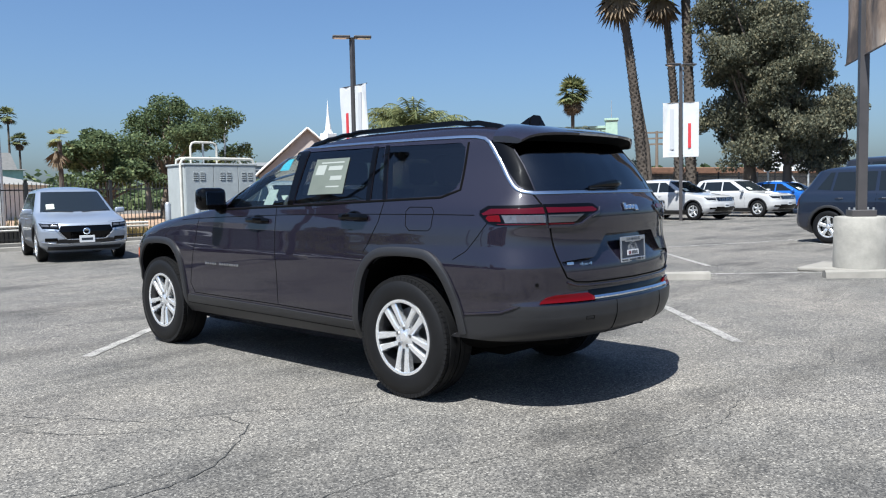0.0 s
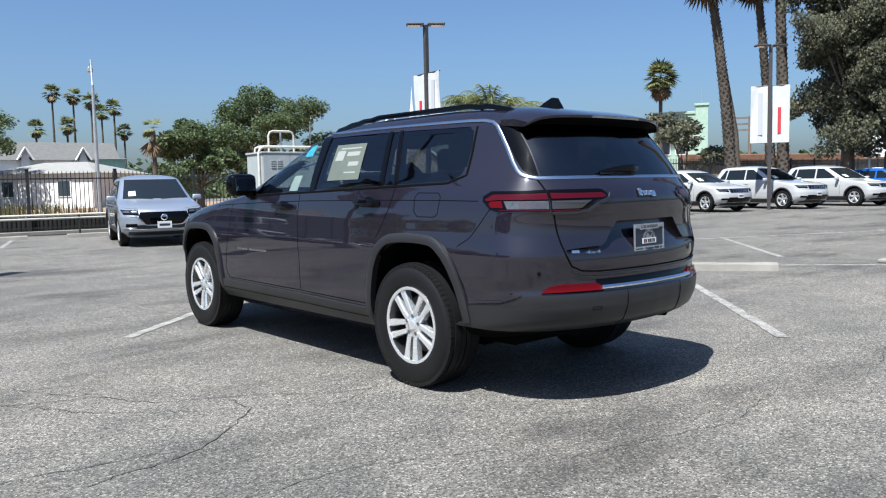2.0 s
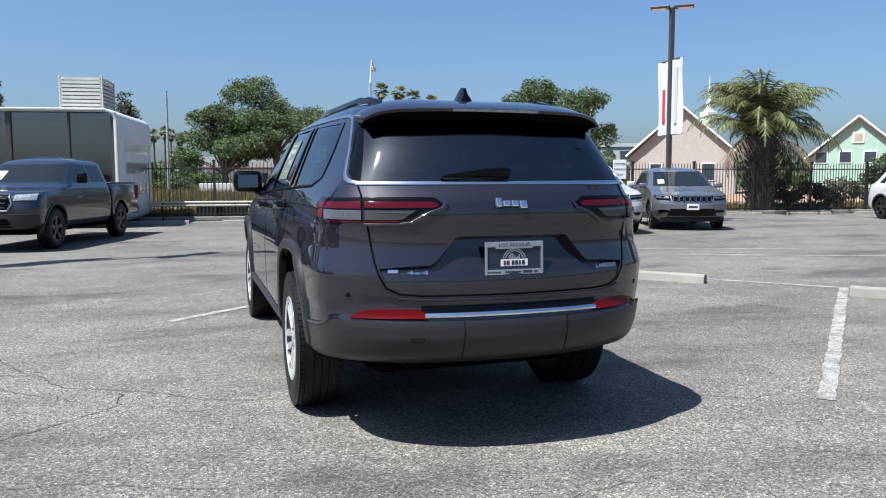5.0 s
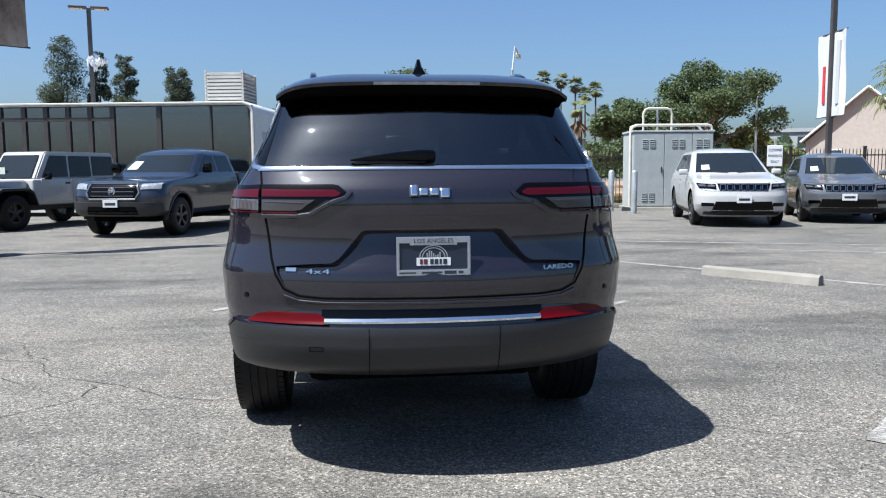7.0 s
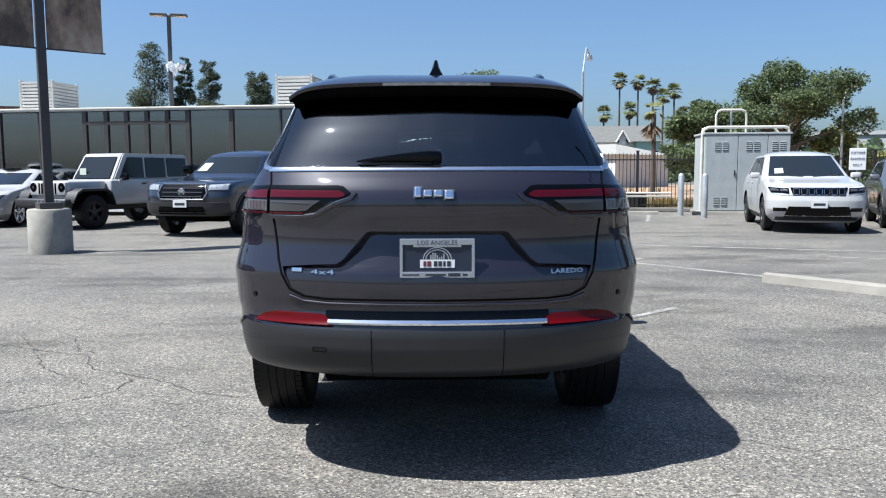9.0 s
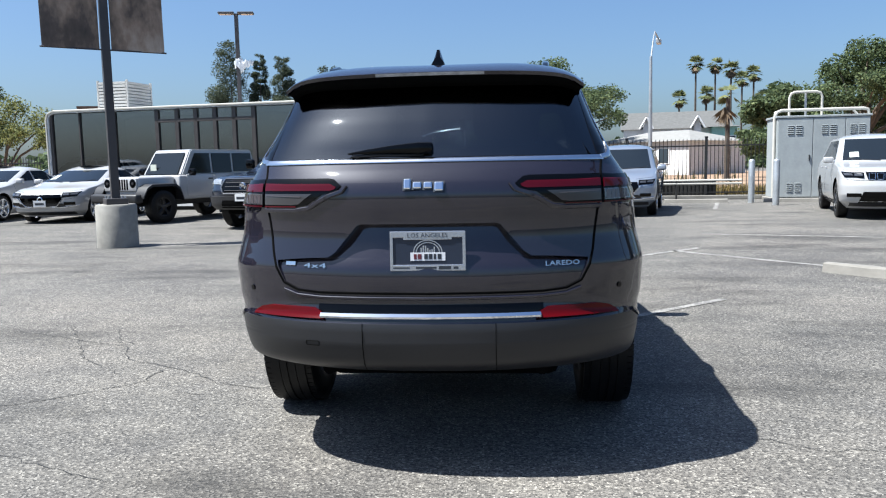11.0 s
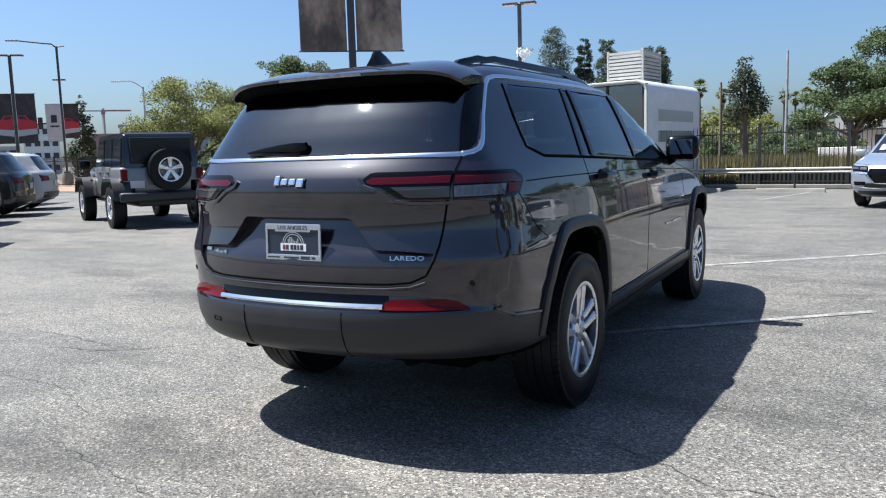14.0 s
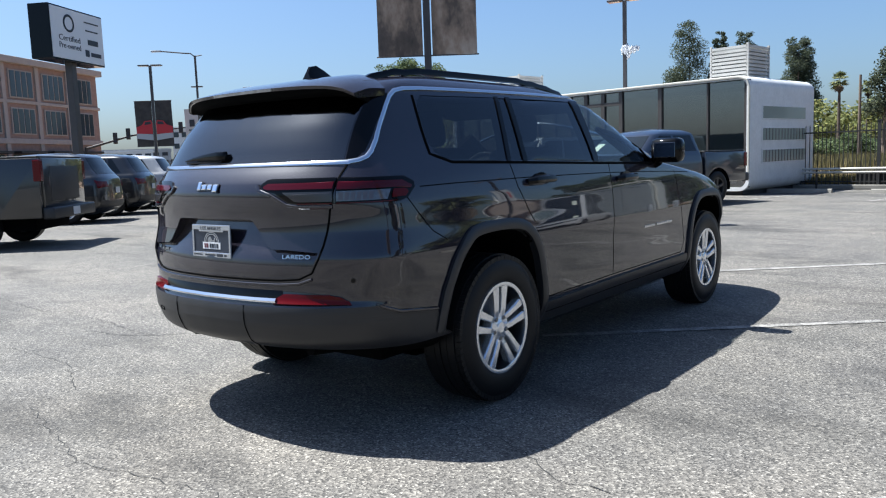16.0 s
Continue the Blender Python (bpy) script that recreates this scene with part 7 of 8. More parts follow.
# ---- lamp posts, banners, signs ----
def lamp_post(x, y, ht, ang, base=None, heads=2, turn=0.0, label="bronze steel lamp post with flat twin heads"):
    lp = thing("lamp_post", label, "lamp post", "lamp posts", at=Matrix.Translation((x, y, 0)) @ Matrix.Rotation(ang, 4, "Z"))
    r, z0 = base or (0, 0)
    if base:
        part("base", lathe([(0, 0), (r, 0), (r, z0 - 0.03), (r - 0.02, z0), (0, z0)], "z", 36), "base_concrete", lp, "round cast concrete base", True)
        part("base_plate", box(-0.17, 0.17, -0.17, 0.17, z0, z0 + 0.10, 0.01), "steel_bronze", lp)
        for a, b in ((-.13, -.13), (.13, -.13), (-.13, .13), (.13, .13)):
            part("bolt", tube([(a, b, z0 + 0.10), (a, b, z0 + 0.135)], 0.014, 6), "galv", lp)
    part("pole", box(-0.065, 0.065, -0.065, 0.065, z0, ht, 0.008), "steel_bronze", lp)
    for sd in (1, -1)[:heads]:
        hd = part("lamp_head", box(*sorted((sd * 0.06, sd * 0.62)), -0.17, 0.17, ht - 0.02, ht + 0.05, 0.02, Matrix.Rotation(turn, 4, "Z")), "steel_bronze", lp)
        part("lens", box(*sorted((sd * 0.18, sd * 0.58)), -0.13, 0.13, ht - 0.032, ht - 0.018, 0, Matrix.Rotation(turn, 4, "Z")), "clear_lens", hd)
    return lp


def banner(lp, sd, z0, z1, w, material, bars=(), sway=0.03):
    """A cloth between two arms of a post."""
    bn = thing("banner", "", "")
    bn.parent = lp
    bm = bmesh.new()
    grid = [[(sd * (0.09 + w * i / 8), sway * math.sin(i * 0.8 + k * 0.5) * (i / 8), z0 + (z1 - z0) * k / 10) for i in range(9)] for k in range(11)]
    f = [[bm.verts.new((p[0], p[1] + 0.004, p[2])) for p in r] for r in grid]
    b = [[bm.verts.new((p[0], p[1] - 0.004, p[2])) for p in r] for r in grid]
    for k in range(10):
        for i in range(8):
            bm.faces.new((f[k][i], f[k][i + 1], f[k + 1][i + 1], f[k + 1][i]))
            bm.faces.new((b[k][i], b[k + 1][i], b[k + 1][i + 1], b[k][i + 1]))
    for k in range(10):
        for i in (0, 8):
            bm.faces.new((f[k][i], f[k + 1][i], b[k + 1][i], b[k][i]))
    part("cloth", bm, material, bn, "", True)
    for z in (z0, z1):
        part("arm", tube([(sd * 0.05, 0, z), (sd * (w + 0.12), 0, z)], 0.014, 6), "steel_bronze", bn)
    for x0, x1, a, c, mt in bars:
        part("print_bar", box(*sorted((sd * x0, sd * x1)), -0.035, 0.035, a, c), mt, bn)
    return bn


pa = lamp_post(-6.15, 8.27, 9.0, math.atan2(0.61, 0.79), base=(0.325, 0.71), label="bronze post with two printed banners on a concrete base")
for sd in (1, -1):
    banner(pa, sd, 3.22, 5.9, 0.84, "photo")
pb = lamp_post(8.55, -0.22, 9.0, radians(-150), base=(0.375, 0.83), label="bronze post with two printed banners on a concrete base")
for sd in (1, -1):
    banner(pb, sd, 3.22, 5.9, 0.84, "photo")
plinth = box(8.1, 9.3, -0.85, 0.55, 0.0, 0.06, 0.02)
tagged(obj("footing", plinth, "pale_concrete"), "thin pale concrete pad under the post base", "footing")
for x, y, ang in ((12.4, 15.72, radians(-95)), (26.0, 11.0, radians(-60))):
    lp = lamp_post(x, y, 6.38, ang, turn=radians(-37) - ang)
    sd = 1 if x < 20 else -1
    banner(lp, sd, 2.63, 4.85, 0.62, "fabric_white", ((0.28, 0.44, 2.95, 4.6, "fabric_grey"),))
    banner(lp, -sd, 2.63, 4.85, 0.62, "fabric_white", ((0.28, 0.40, 3.0, 4.0, "fabric_red"),))
ld = lamp_post(-9.22, 23.6, 6.75, radians(10))
bag = bmesh.new()
rnd = random.Random(4)
for cx, cz, rx, rz in ((0.03, 5.0, 0.16, 0.22), (0.24, 4.98, 0.17, 0.12), (0.40, 5.02, 0.13, 0.08), (0.10, 4.82, 0.10, 0.13)):
    ball = bmesh.ops.create_icosphere(bag, subdivisions=3, radius=1.0)
    for v in ball["verts"]:
        k = rnd.uniform(0.72, 1.22)
        v.co = Vector((cx + v.co.x * rx * k, v.co.y * rx * 0.7 * k, cz + v.co.z * rz * k + 0.05 * math.sin(9 * v.co.x)))
part("plastic_bag", bag, "white_plastic", ld, "white plastic bag caught on the pole")


def printed_car(bn, sd, z, w):
    """The red car of a printed banner: body, roof and wheels in low relief on the cloth, over a pale floor."""
    for nm, prof, mt in (("print_floor", [(0.10, z - 0.62), (w + 0.08, z - 0.50), (w + 0.08, z - 0.22), (0.10, z - 0.30)], "fabric_grey"),
                         ("print_car", [(0.11, z - 0.28), (w + 0.06, z - 0.24), (w + 0.07, z + 0.10), (w * 0.72, z + 0.22), (w * 0.55, z + 0.42), (0.16, z + 0.46), (0.10, z + 0.28)], "fabric_red"),
                         ("print_glass", [(0.17, z + 0.25), (w * 0.60, z + 0.21), (w * 0.52, z + 0.37), (0.19, z + 0.40)], "ink")):
        d = {"print_floor": 0.036, "print_car": 0.040, "print_glass": 0.044}[nm]
        b = bmesh.new()
        fr, bk = ([b.verts.new((sd * x, e, q)) for x, q in prof] for e in (-d, d))
        b.faces.new(fr)
        b.faces.new(bk[::-1])
        for k in range(len(prof)):
            b.faces.new((fr[k], bk[k], bk[(k + 1) % len(prof)], fr[(k + 1) % len(prof)]))
        part(nm, b, mt, bn)


l2 = lamp_post(-35.2, 20.58, 6.8, radians(40))
for sd in (1, -1):
    printed_car(banner(l2, sd, 2.5, 4.95, 0.90, "photo_dark"), sd, 3.45, 0.9)
l3 = lamp_post(-45.76, 30.81, 9.3, radians(40), base=(0.375, 0.83), heads=0, label="tall dark post with a street lamp arm and two banners")
part("arm", tube([(0, 0, 9.2), (-0.3, 0, 9.45), (-0.9, 0, 9.5), (-2.5, 0, 9.68)], 0.045, 8), "steel_bronze", l3, "", True)
part("lamp_head", box(-3.1, -2.4, -0.13, 0.13, 9.62, 9.74, 0.03), "galv", l3)
part("stub", tube([(0, 0, 9.25), (0.5, 0, 9.32)], 0.04, 6), "steel_bronze", l3)
for sd in (1, -1):
    part("lamp_head", box(*sorted((sd * 0.06, sd * 0.40)), -0.15, 0.15, 7.05, 7.13, 0.02), "steel_bronze", l3)
printed_car(banner(l3, 1, 3.2, 5.5, 0.95, "photo_dark"), 1, 4.1, 0.95)
banner(l3, -1, 3.0, 5.5, 0.95, "fabric_white", ((0.35, 0.72, 4.25, 4.75, "ink"), (0.25, 0.80, 3.95, 4.05, "ink")))



def street_lamp(x, y, ht, ang, arm=1.6, rise=0.9, label="slim galvanised street lamp with a curved arm"):
    sl = thing("street_lamp", label, "street lamp", "street lamps", at=Matrix.Translation((x, y, 0)) @ Matrix.Rotation(ang, 4, "Z"))
    part("pole", tube([(0, 0, 0), (0, 0, ht * 0.5), (0, 0, ht)], [0.10, 0.085, 0.06], 10), "galv", sl, "", True)
    part("arm", tube([(0, 0, ht - 0.1), (arm * 0.25, 0, ht + rise * 0.7), (arm * 0.4, 0, ht + rise), (arm * 0.8, 0, ht + rise * 0.95)], 0.035, 8), "galv", sl, "", True)
    part("lamp_head", box(arm * 0.85 - 0.3, arm * 0.85 + 0.3, -0.11, 0.11, ht + rise * 0.78, ht + rise * 0.95, 0.03), "galv", sl)


street_lamp(6.72, 31.0, 5.75, radians(74), 4.2, 1.3)
street_lamp(27.0, 47.0, 6.0, radians(30), 1.4, 1.2)
street_lamp(-43.2, 35.55, 6.75, radians(230), 2.1, 0.4)
street_lamp(-75.0, 70.0, 12.0, radians(200), 4.0, 0.4)
st = thing("pylon_sign", "tall white illuminated dealer sign on a dark post", "sign", at=Matrix.Translation((-26.1, 11.6, -0.28)) @ Matrix.Rotation(radians(119), 4, "Z"))
part("post", box(-0.14, 0.14, -0.14, 0.14, 0, 5.7, 0.01), "steel_bronze", st)
part("box", box(-1.62, 1.62, -0.40, 0.40, 5.62, 7.55, 0.02), "gloss_black", st)
part("face", box(-1.56, 1.56, -0.43, -0.40, 5.68, 7.49, 0.01), "white_plastic", st)
ring = lathe([(0.28 + 0.045 * math.cos(a), 0.01 * math.sin(a)) for a in np.linspace(0, 2 * math.pi, 7)], "z", 28, caps=False)
ring.transform(Matrix.Translation((-0.55, -0.44, 6.98)) @ Matrix.Rotation(radians(90), 4, "X"))
part("round_mark", ring, "ink", st)
for i, tx in enumerate(("Certified", "Pre-owned")):
    lettering("sign_lettering", tx, 0.30, Matrix.Translation((-0.55, -0.436, 6.42 - 0.27 * i)) @ Matrix.Rotation(radians(90), 4, "X"), "ink", st, 0.004, 1.25)
for x0, x1, z0, z1 in ((0.4, 1.3, 7.15, 7.2), (0.45, 1.25, 6.85, 6.9), (0.55, 1.2, 6.35, 6.55), (0.35, 0.6, 5.9, 6.15), (0.7, 1.35, 5.93, 6.08)):
    part("sign_bar", box(x0, x1, -0.438, -0.43, z0, z1), "ink", st)
mast = thing("traffic_signal", "traffic signal mast arm over the far road", "traffic light", at=Matrix.Translation((-51.55, 25.87, 0)) @ Matrix.Rotation(math.atan2(5.99, 3.66), 4, "Z"))
part("pole", tube([(-0.6, 0, 0), (-0.6, 0, 3.0)], [0.13, 0.11], 8), "iron", mast, "", True)
part("arm", tube([(-0.6, 0, 2.9), (2.4, 0, 3.75), (4.7, 0, 4.15), (7.4, 0, 4.4)], [0.09, 0.07, 0.06, 0.045], 8), "iron", mast, "", True)
for x, z in ((1.4, 3.62), (2.3, 3.92), (6.0, 4.32)):
    hd = part("signal_head", box(x - 0.15, x + 0.15, -0.15, 0.15, z - 0.42, z + 0.40, 0.03), "iron", mast)
    for q in (-0.26, 0.0, 0.26):
        part("signal_lens", lathe([(0, 0.02), (0.10, 0.0), (0.10, -0.03)], "z", 12, Matrix.Translation((x, -0.155, z + q)) @ Matrix.Rotation(radians(90), 4, "X")), "ink", hd)


# ---- trees ----
def leaf_cloud(centres, n, size, rnd, droop=0.0):
    verts, faces = [], []
    tot = sum(r ** 2 for *_, r in centres)
    for cx, cy, cz, r in centres:
        for _ in range(int(n * r * r / tot)):
            d = Vector((rnd.gauss(0, 1), rnd.gauss(0, 1), rnd.gauss(0, 1))).normalized()
            p = Vector((cx, cy, cz)) + Vector((d.x, d.y, d.z * 0.72)) * r * (rnd.random() ** 0.35) * rnd.uniform(0.8, 1.12)
            a = Vector((rnd.gauss(0, 1), rnd.gauss(0, 1), rnd.gauss(0, 0.6) - droop)).normalized()
            b = a.cross(Vector((rnd.gauss(0, 1), rnd.gauss(0, 1), rnd.gauss(0, 1)))).normalized()
            s = size * rnd.uniform(0.6, 1.4)
            i = len(verts)
            verts += [p - a * s * 0.5, p + b * s * 0.28, p + a * s * 0.5, p - b * s * 0.28]
            faces.append((i, i + 1, i + 2, i + 3))
    return verts, faces


def tree(x, y, ht, crown_w, fork, seed, material="leaf", leaves=5000, leaf=0.30, trunk_r=0.28, lobes=14, lean=(0, 0), flat=0.75, label="broad green tree with forked limbs", low=0.35, open_=0.55, droop=0.0, full=False):
    rnd = random.Random(seed)
    t = thing("tree", label, "tree", at=Matrix.Translation((x, y, 0)))
    limbs = bmesh.new()
    add_tube(limbs, [(0, 0, -0.05), (0.1 * lean[0], 0, fork * 0.5), (lean[0] * 0.4, lean[1] * 0.4, fork)], [trunk_r * 1.25, trunk_r, trunk_r * 0.85], 8)
    cs = []
    for k in range(lobes):
        a = 6.283 * (k * 0.618 + 0.05 * rnd.random())
        rr = crown_w / 2 * math.sqrt((k + 0.5) / lobes) * rnd.uniform(0.72, 0.95)
        up = 1 - (rr / (crown_w / 2)) ** 2
        z = ht * (low + (1 - low) * (0.18 + 0.72 * up * (1 if k % 3 else 0.45)) * rnd.uniform(0.80, 1.04))
        r = crown_w * rnd.uniform(0.10, 0.165) * (1 if k > 2 else 1.15)
        c = (lean[0] + rr * math.cos(a), lean[1] + rr * math.sin(a), min(z, ht - r * 0.7), r)
        if full:
            q = Vector((rnd.gauss(0, 1), rnd.gauss(0, 1), rnd.gauss(0, 1))).normalized() * rnd.uniform(0.45, 0.92)
            c = (q.x * crown_w / 2, q.y * crown_w / 2, ht * 0.57 + q.z * ht * 0.40, crown_w * rnd.uniform(0.15, 0.24))
        cs.append(c)
        m = Vector((lean[0] * 0.5 + 0.45 * rr * math.cos(a), lean[1] * 0.5 + 0.45 * rr * math.sin(a), fork + (c[2] - fork) * 0.55))
        add_tube(limbs, [(lean[0] * 0.4, lean[1] * 0.4, fork * 0.97), m, c[:3]], [trunk_r * 0.45, trunk_r * 0.22, 0.03], 6)
    extra = []
    for cx, cy, cz, r in cs:
        for _ in range(5):
            extra.append((cx + rnd.uniform(-r, r), cy + rnd.uniform(-r, r), cz + rnd.uniform(-0.65, 0.5) * r, r * rnd.uniform(0.35, 0.6)))
    part("trunk", limbs, "bark", t, "", True, 60)
    v, f = leaf_cloud(cs + extra, leaves, leaf, rnd, droop)
    obj("crown", pydata("crown", v, f), material, t)
    return t


def conifer(x, y, ht, w, z0, seed, leaves=20000, leaf=0.42):
    rnd = random.Random(seed)
    t = thing("tree", "tall narrow dark pine with sparse tiers", "tree", "pines", at=Matrix.Translation((x, y, 0)))
    part("trunk", tube([(0, 0, 0), (0, 0, ht * 0.97)], [0.35, 0.05], 8), "bark", t, "", True)
    cs = []
    tiers = 13
    for k in range(tiers):
        u = k / (tiers - 1)
        z = z0 + (ht - z0) * u
        r = w / 2 * 1.25 * (1 - u * 0.62) * rnd.uniform(0.7, 1.2)
        for q in range(6):
            a = rnd.uniform(0, 6.28)
            cs.append((math.cos(a) * r * 0.65, math.sin(a) * r * 0.65, z + rnd.uniform(-0.5, 0.5), r * rnd.uniform(0.4, 0.62)))
    v, f = leaf_cloud(cs, leaves, leaf, rnd)
    obj("crown", pydata("crown", v, f), "leaf_pine", t)


def fan_palm(x, y, ht, seed, r=1.5, trunk_r=0.20, skirt=1.2, lean=(0, 0), bark="palm_bark", fronds=34, label="tall fan palm with a skirt of dead fronds", stubs=False):
    rnd = random.Random(seed)
    t = thing("palm_tree", label, "palm", "palms", at=Matrix.Translation((x, y, 0)))
    n = 14
    pts = [(lean[0] * (i / n) ** 1.5, lean[1] * (i / n) ** 1.5, ht * i / n) for i in range(n + 1)]
    part("trunk", tube(pts, [trunk_r * (1.3 - 0.5 * (i / n)) * rnd.uniform(0.94, 1.06) for i in range(n + 1)], 10), bark, t, "", True)
    if stubs:
        boots = bmesh.new()
        for k in range(420):
            u, a = (k + 0.5) / 420, k * 2.399
            c = Vector((lean[0] * u ** 1.5, lean[1] * u ** 1.5, ht * u))
            rr = trunk_r * (1.3 - 0.5 * u)
            d, e = Vector((math.cos(a), math.sin(a), 0)), Vector((-math.sin(a), math.cos(a), 0))
            L = rnd.uniform(0.07, 0.16)
            q = [boots.verts.new(c + d * rr * 0.9 + e * 0.10), boots.verts.new(c + d * rr * 0.9 - e * 0.10), boots.verts.new(c + d * (rr + L * 0.55) + Vector((0, 0, L)) + e * 0.02), boots.verts.new(c + d * rr * 0.9 + Vector((0, 0, -0.10)))]
            for f in ((0, 1, 2), (1, 3, 2), (3, 0, 2)):
                boots.faces.new([q[i] for i in f])
        o = part("bark_stub", boots, bark, t)
        o["kind"] = "stuff"
    top = Vector(pts[-1])
    for nm, mat, cnt, lo, hi in (("crown", "leaf_palm", fronds, -0.75, 1.4), ("dead_skirt", "dead_frond", int(fronds * 0.6), -1.5, -0.9)):
        verts, faces = [], []
        for k in range(cnt):
            a, el = rnd.uniform(0, 6.283), rnd.uniform(lo, hi)
            d = Vector((math.cos(a) * math.cos(el), math.sin(a) * math.cos(el), math.sin(el)))
            L = (r if nm == "crown" else skirt) * rnd.uniform(0.75, 1.1)
            side = d.cross(Vector((0, 0, 1))).normalized()
            up = side.cross(d)
            c = top + d * L * 0.45 + Vector((0, 0, 0.1 if nm == "crown" else -0.1))
            i = len(verts)
            verts += [top + side * 0.02, top - side * 0.02, c]
            faces.append((i, i + 1, i + 2))
            for q in range(11):
                b = (q - 5) / 5 * 1.15
                e = (d * math.cos(b) + side * math.sin(b)).normalized()
                tipp = c + e * L * 0.58 - Vector((0, 0, 0.20 * L * rnd.uniform(0.4, 1.2)))
                w = up.cross(e) * 0.05 * r
                i = len(verts)
                verts += [c - w, c + w, (c + tipp) / 2 + w * 1.2, tipp, (c + tipp) / 2 - w * 1.2]
                faces.append((i, i + 1, i + 2, i + 3, i + 4))
        obj(nm, pydata(nm, verts, faces), mat, t)
    return t


def date_palm(x, y, ht, r, seed, girth=1.0, fronds=58):
    rnd = random.Random(seed)
    t = thing("palm_tree", "broad feather palm with drooping fronds over the fence", "palm", at=Matrix.Translation((x, y, 0)))
    part("trunk", tube([(0, 0, 0), (0, 0, ht * 0.5), (0, 0, ht)], [0.52 * girth, 0.46 * girth, 0.54 * girth], 14), "palm_bark", t, "", True)
    stubs = bmesh.new()
    for k in range(120):
        a, z = k * 2.4, ht * (0.15 + 0.85 * k / 120)
        add_tube(stubs, [(0.42 * girth * math.cos(a), 0.42 * girth * math.sin(a), z), (0.62 * girth * math.cos(a), 0.62 * girth * math.sin(a), z + 0.22)], [0.07, 0.03], 4)
    part("frond_stub", stubs, "palm_bark", t)
    for nm, mat, cnt, lo, hi in (("crown", "leaf_palm", fronds, 0.85, 1.54), ("hanging_fronds", "leaf_palm", fronds // 4, 0.2, 0.8), ("dry_fronds", "dead_frond", fronds // 8, -0.9, 0.2)):
        verts, faces = [], []
        for k in range(cnt):
            a, el = rnd.uniform(0, 6.283), lo + (hi - lo) * rnd.random() ** 0.65
            L = r * rnd.uniform(0.85, 1.15)
            d0 = Vector((math.cos(a), math.sin(a), 0))
            side = Vector((-d0.y, d0.x, 0))
            p, e, spine = Vector((0, 0, ht)), el, []
            for q in range(15):
                spine.append(p.copy())
                p = p + (d0 * math.cos(e) + Vector((0, 0, math.sin(e)))) * L / 14
                e -= 0.035 + 0.33 * (q / 14) ** 1.3
            for q in range(1, 15):
                p, dd = spine[q], (spine[q] - spine[q - 1]).normalized()
                ll = 0.55 * math.sin(math.pi * min(1, 0.15 + q / 16)) * r / 2.6
                for sd in (-1, 1):
                    for h in (0.0, 0.33, 0.66):
                        b = p - dd * h * L / 14
                        tip = b + side * sd * ll * rnd.uniform(0.7, 1.0) + dd * ll * 0.65 - Vector((0, 0, ll * rnd.uniform(0.4, 1.1)))
                        w = dd * 0.03
                        i = len(verts)
                        verts += [b - w, b + w, tip]
                        faces.append((i, i + 1, i + 2))
                i = len(verts)
                verts += [spine[q - 1] + side * 0.025, spine[q - 1] - side * 0.025, spine[q] - side * 0.02, spine[q] + side * 0.02]
                faces.append((i, i + 1, i + 2, i + 3))
        obj(nm, pydata(nm, verts, faces), mat, t)


date_palm(19.3, 19.8, 2.9, 3.3, 8, 1.0, fronds=64)
tree(6.0, 62, 9.7, 11.0, 3.4, 21, "leaf", 26000, 0.20, 0.36, 15, (-0.7, 0), label="spreading green tree with open limbs", low=0.30)
tree(1.4, 58, 7.2, 8.4, 1.8, 22, "leaf", 26000, 0.20, 0.26, 14, label="rounded green tree beside the open one", low=0.2)
tree(23.8, 50, 9.4, 10.4, 2.4, 23, "leaf", 34000, 0.20, 0.42, 19, (0.8, 0), label="large spreading green tree behind the cabinet", low=0.28)
tree(18.9, 48.5, 6.9, 7.4, 1.4, 24, "leaf", 14000, 0.26, 0.26, 10, label="low dense green tree by the grey house", low=0.12)
tree(36.0, 12.0, 13.2, 5.4, 2.6, 25, "leaf_dark", 90000, 0.15, 0.36, 44, label="tall dense eucalyptus with drooping grey-green leaves", droop=1.2, full=True)
tree(30.0, 52, 4.6, 6.0, 0.8, 30, "leaf_light", 6000, 0.28, 0.18, 10, label="low yellow-green tree beyond the cabinet", low=0.15)
tree(36.2, 10.2, 9.9, 4.8, 2.4, 26, "leaf_dark", 60000, 0.15, 0.25, 30, label="smaller grey-green eucalyptus beside the tall one", droop=1.2, full=True)
tree(36.9, 8.3, 7.4, 3.6, 2.2, 46, "leaf_dark", 24000, 0.15, 0.2, 16, label="low ragged eucalyptus at the end of the clump", droop=1.2, full=True)
ps = thing("dead_palm", "headless palm trunk with a thin bare stalk", "palm", at=Matrix.Translation((32.5, 15.85, 0)))
part("trunk", tube([(0, 0, 0), (-0.05, 0.20, 3.5), (-0.30, 0.75, 7.1)], [0.30, 0.25, 0.21], 10), "palm_bark", ps, "", True)
part("stalk", tube([(-0.30, 0.75, 7.0), (-0.40, 0.92, 8.6), (-0.52, 1.12, 10.0)], [0.12, 0.09, 0.06], 8), "galv", ps, "", True)
tree(34.5, 20.0, 5.4, 5.0, 1.0, 27, "leaf_dark", 2800, 0.26, 0.14, 9, label="thin greyish shrub tree behind the fence", low=0.2)
tree(27.5, 20.6, 3.4, 3.2, 0.6, 28, "leaf", 2600, 0.22, 0.12, 8, label="round green shrub behind the fence", low=0.1)
tree(30.8, 20.4, 3.1, 4.2, 0.5, 29, "leaf", 2600, 0.22, 0.12, 9, label="round green shrub behind the fence", low=0.1)
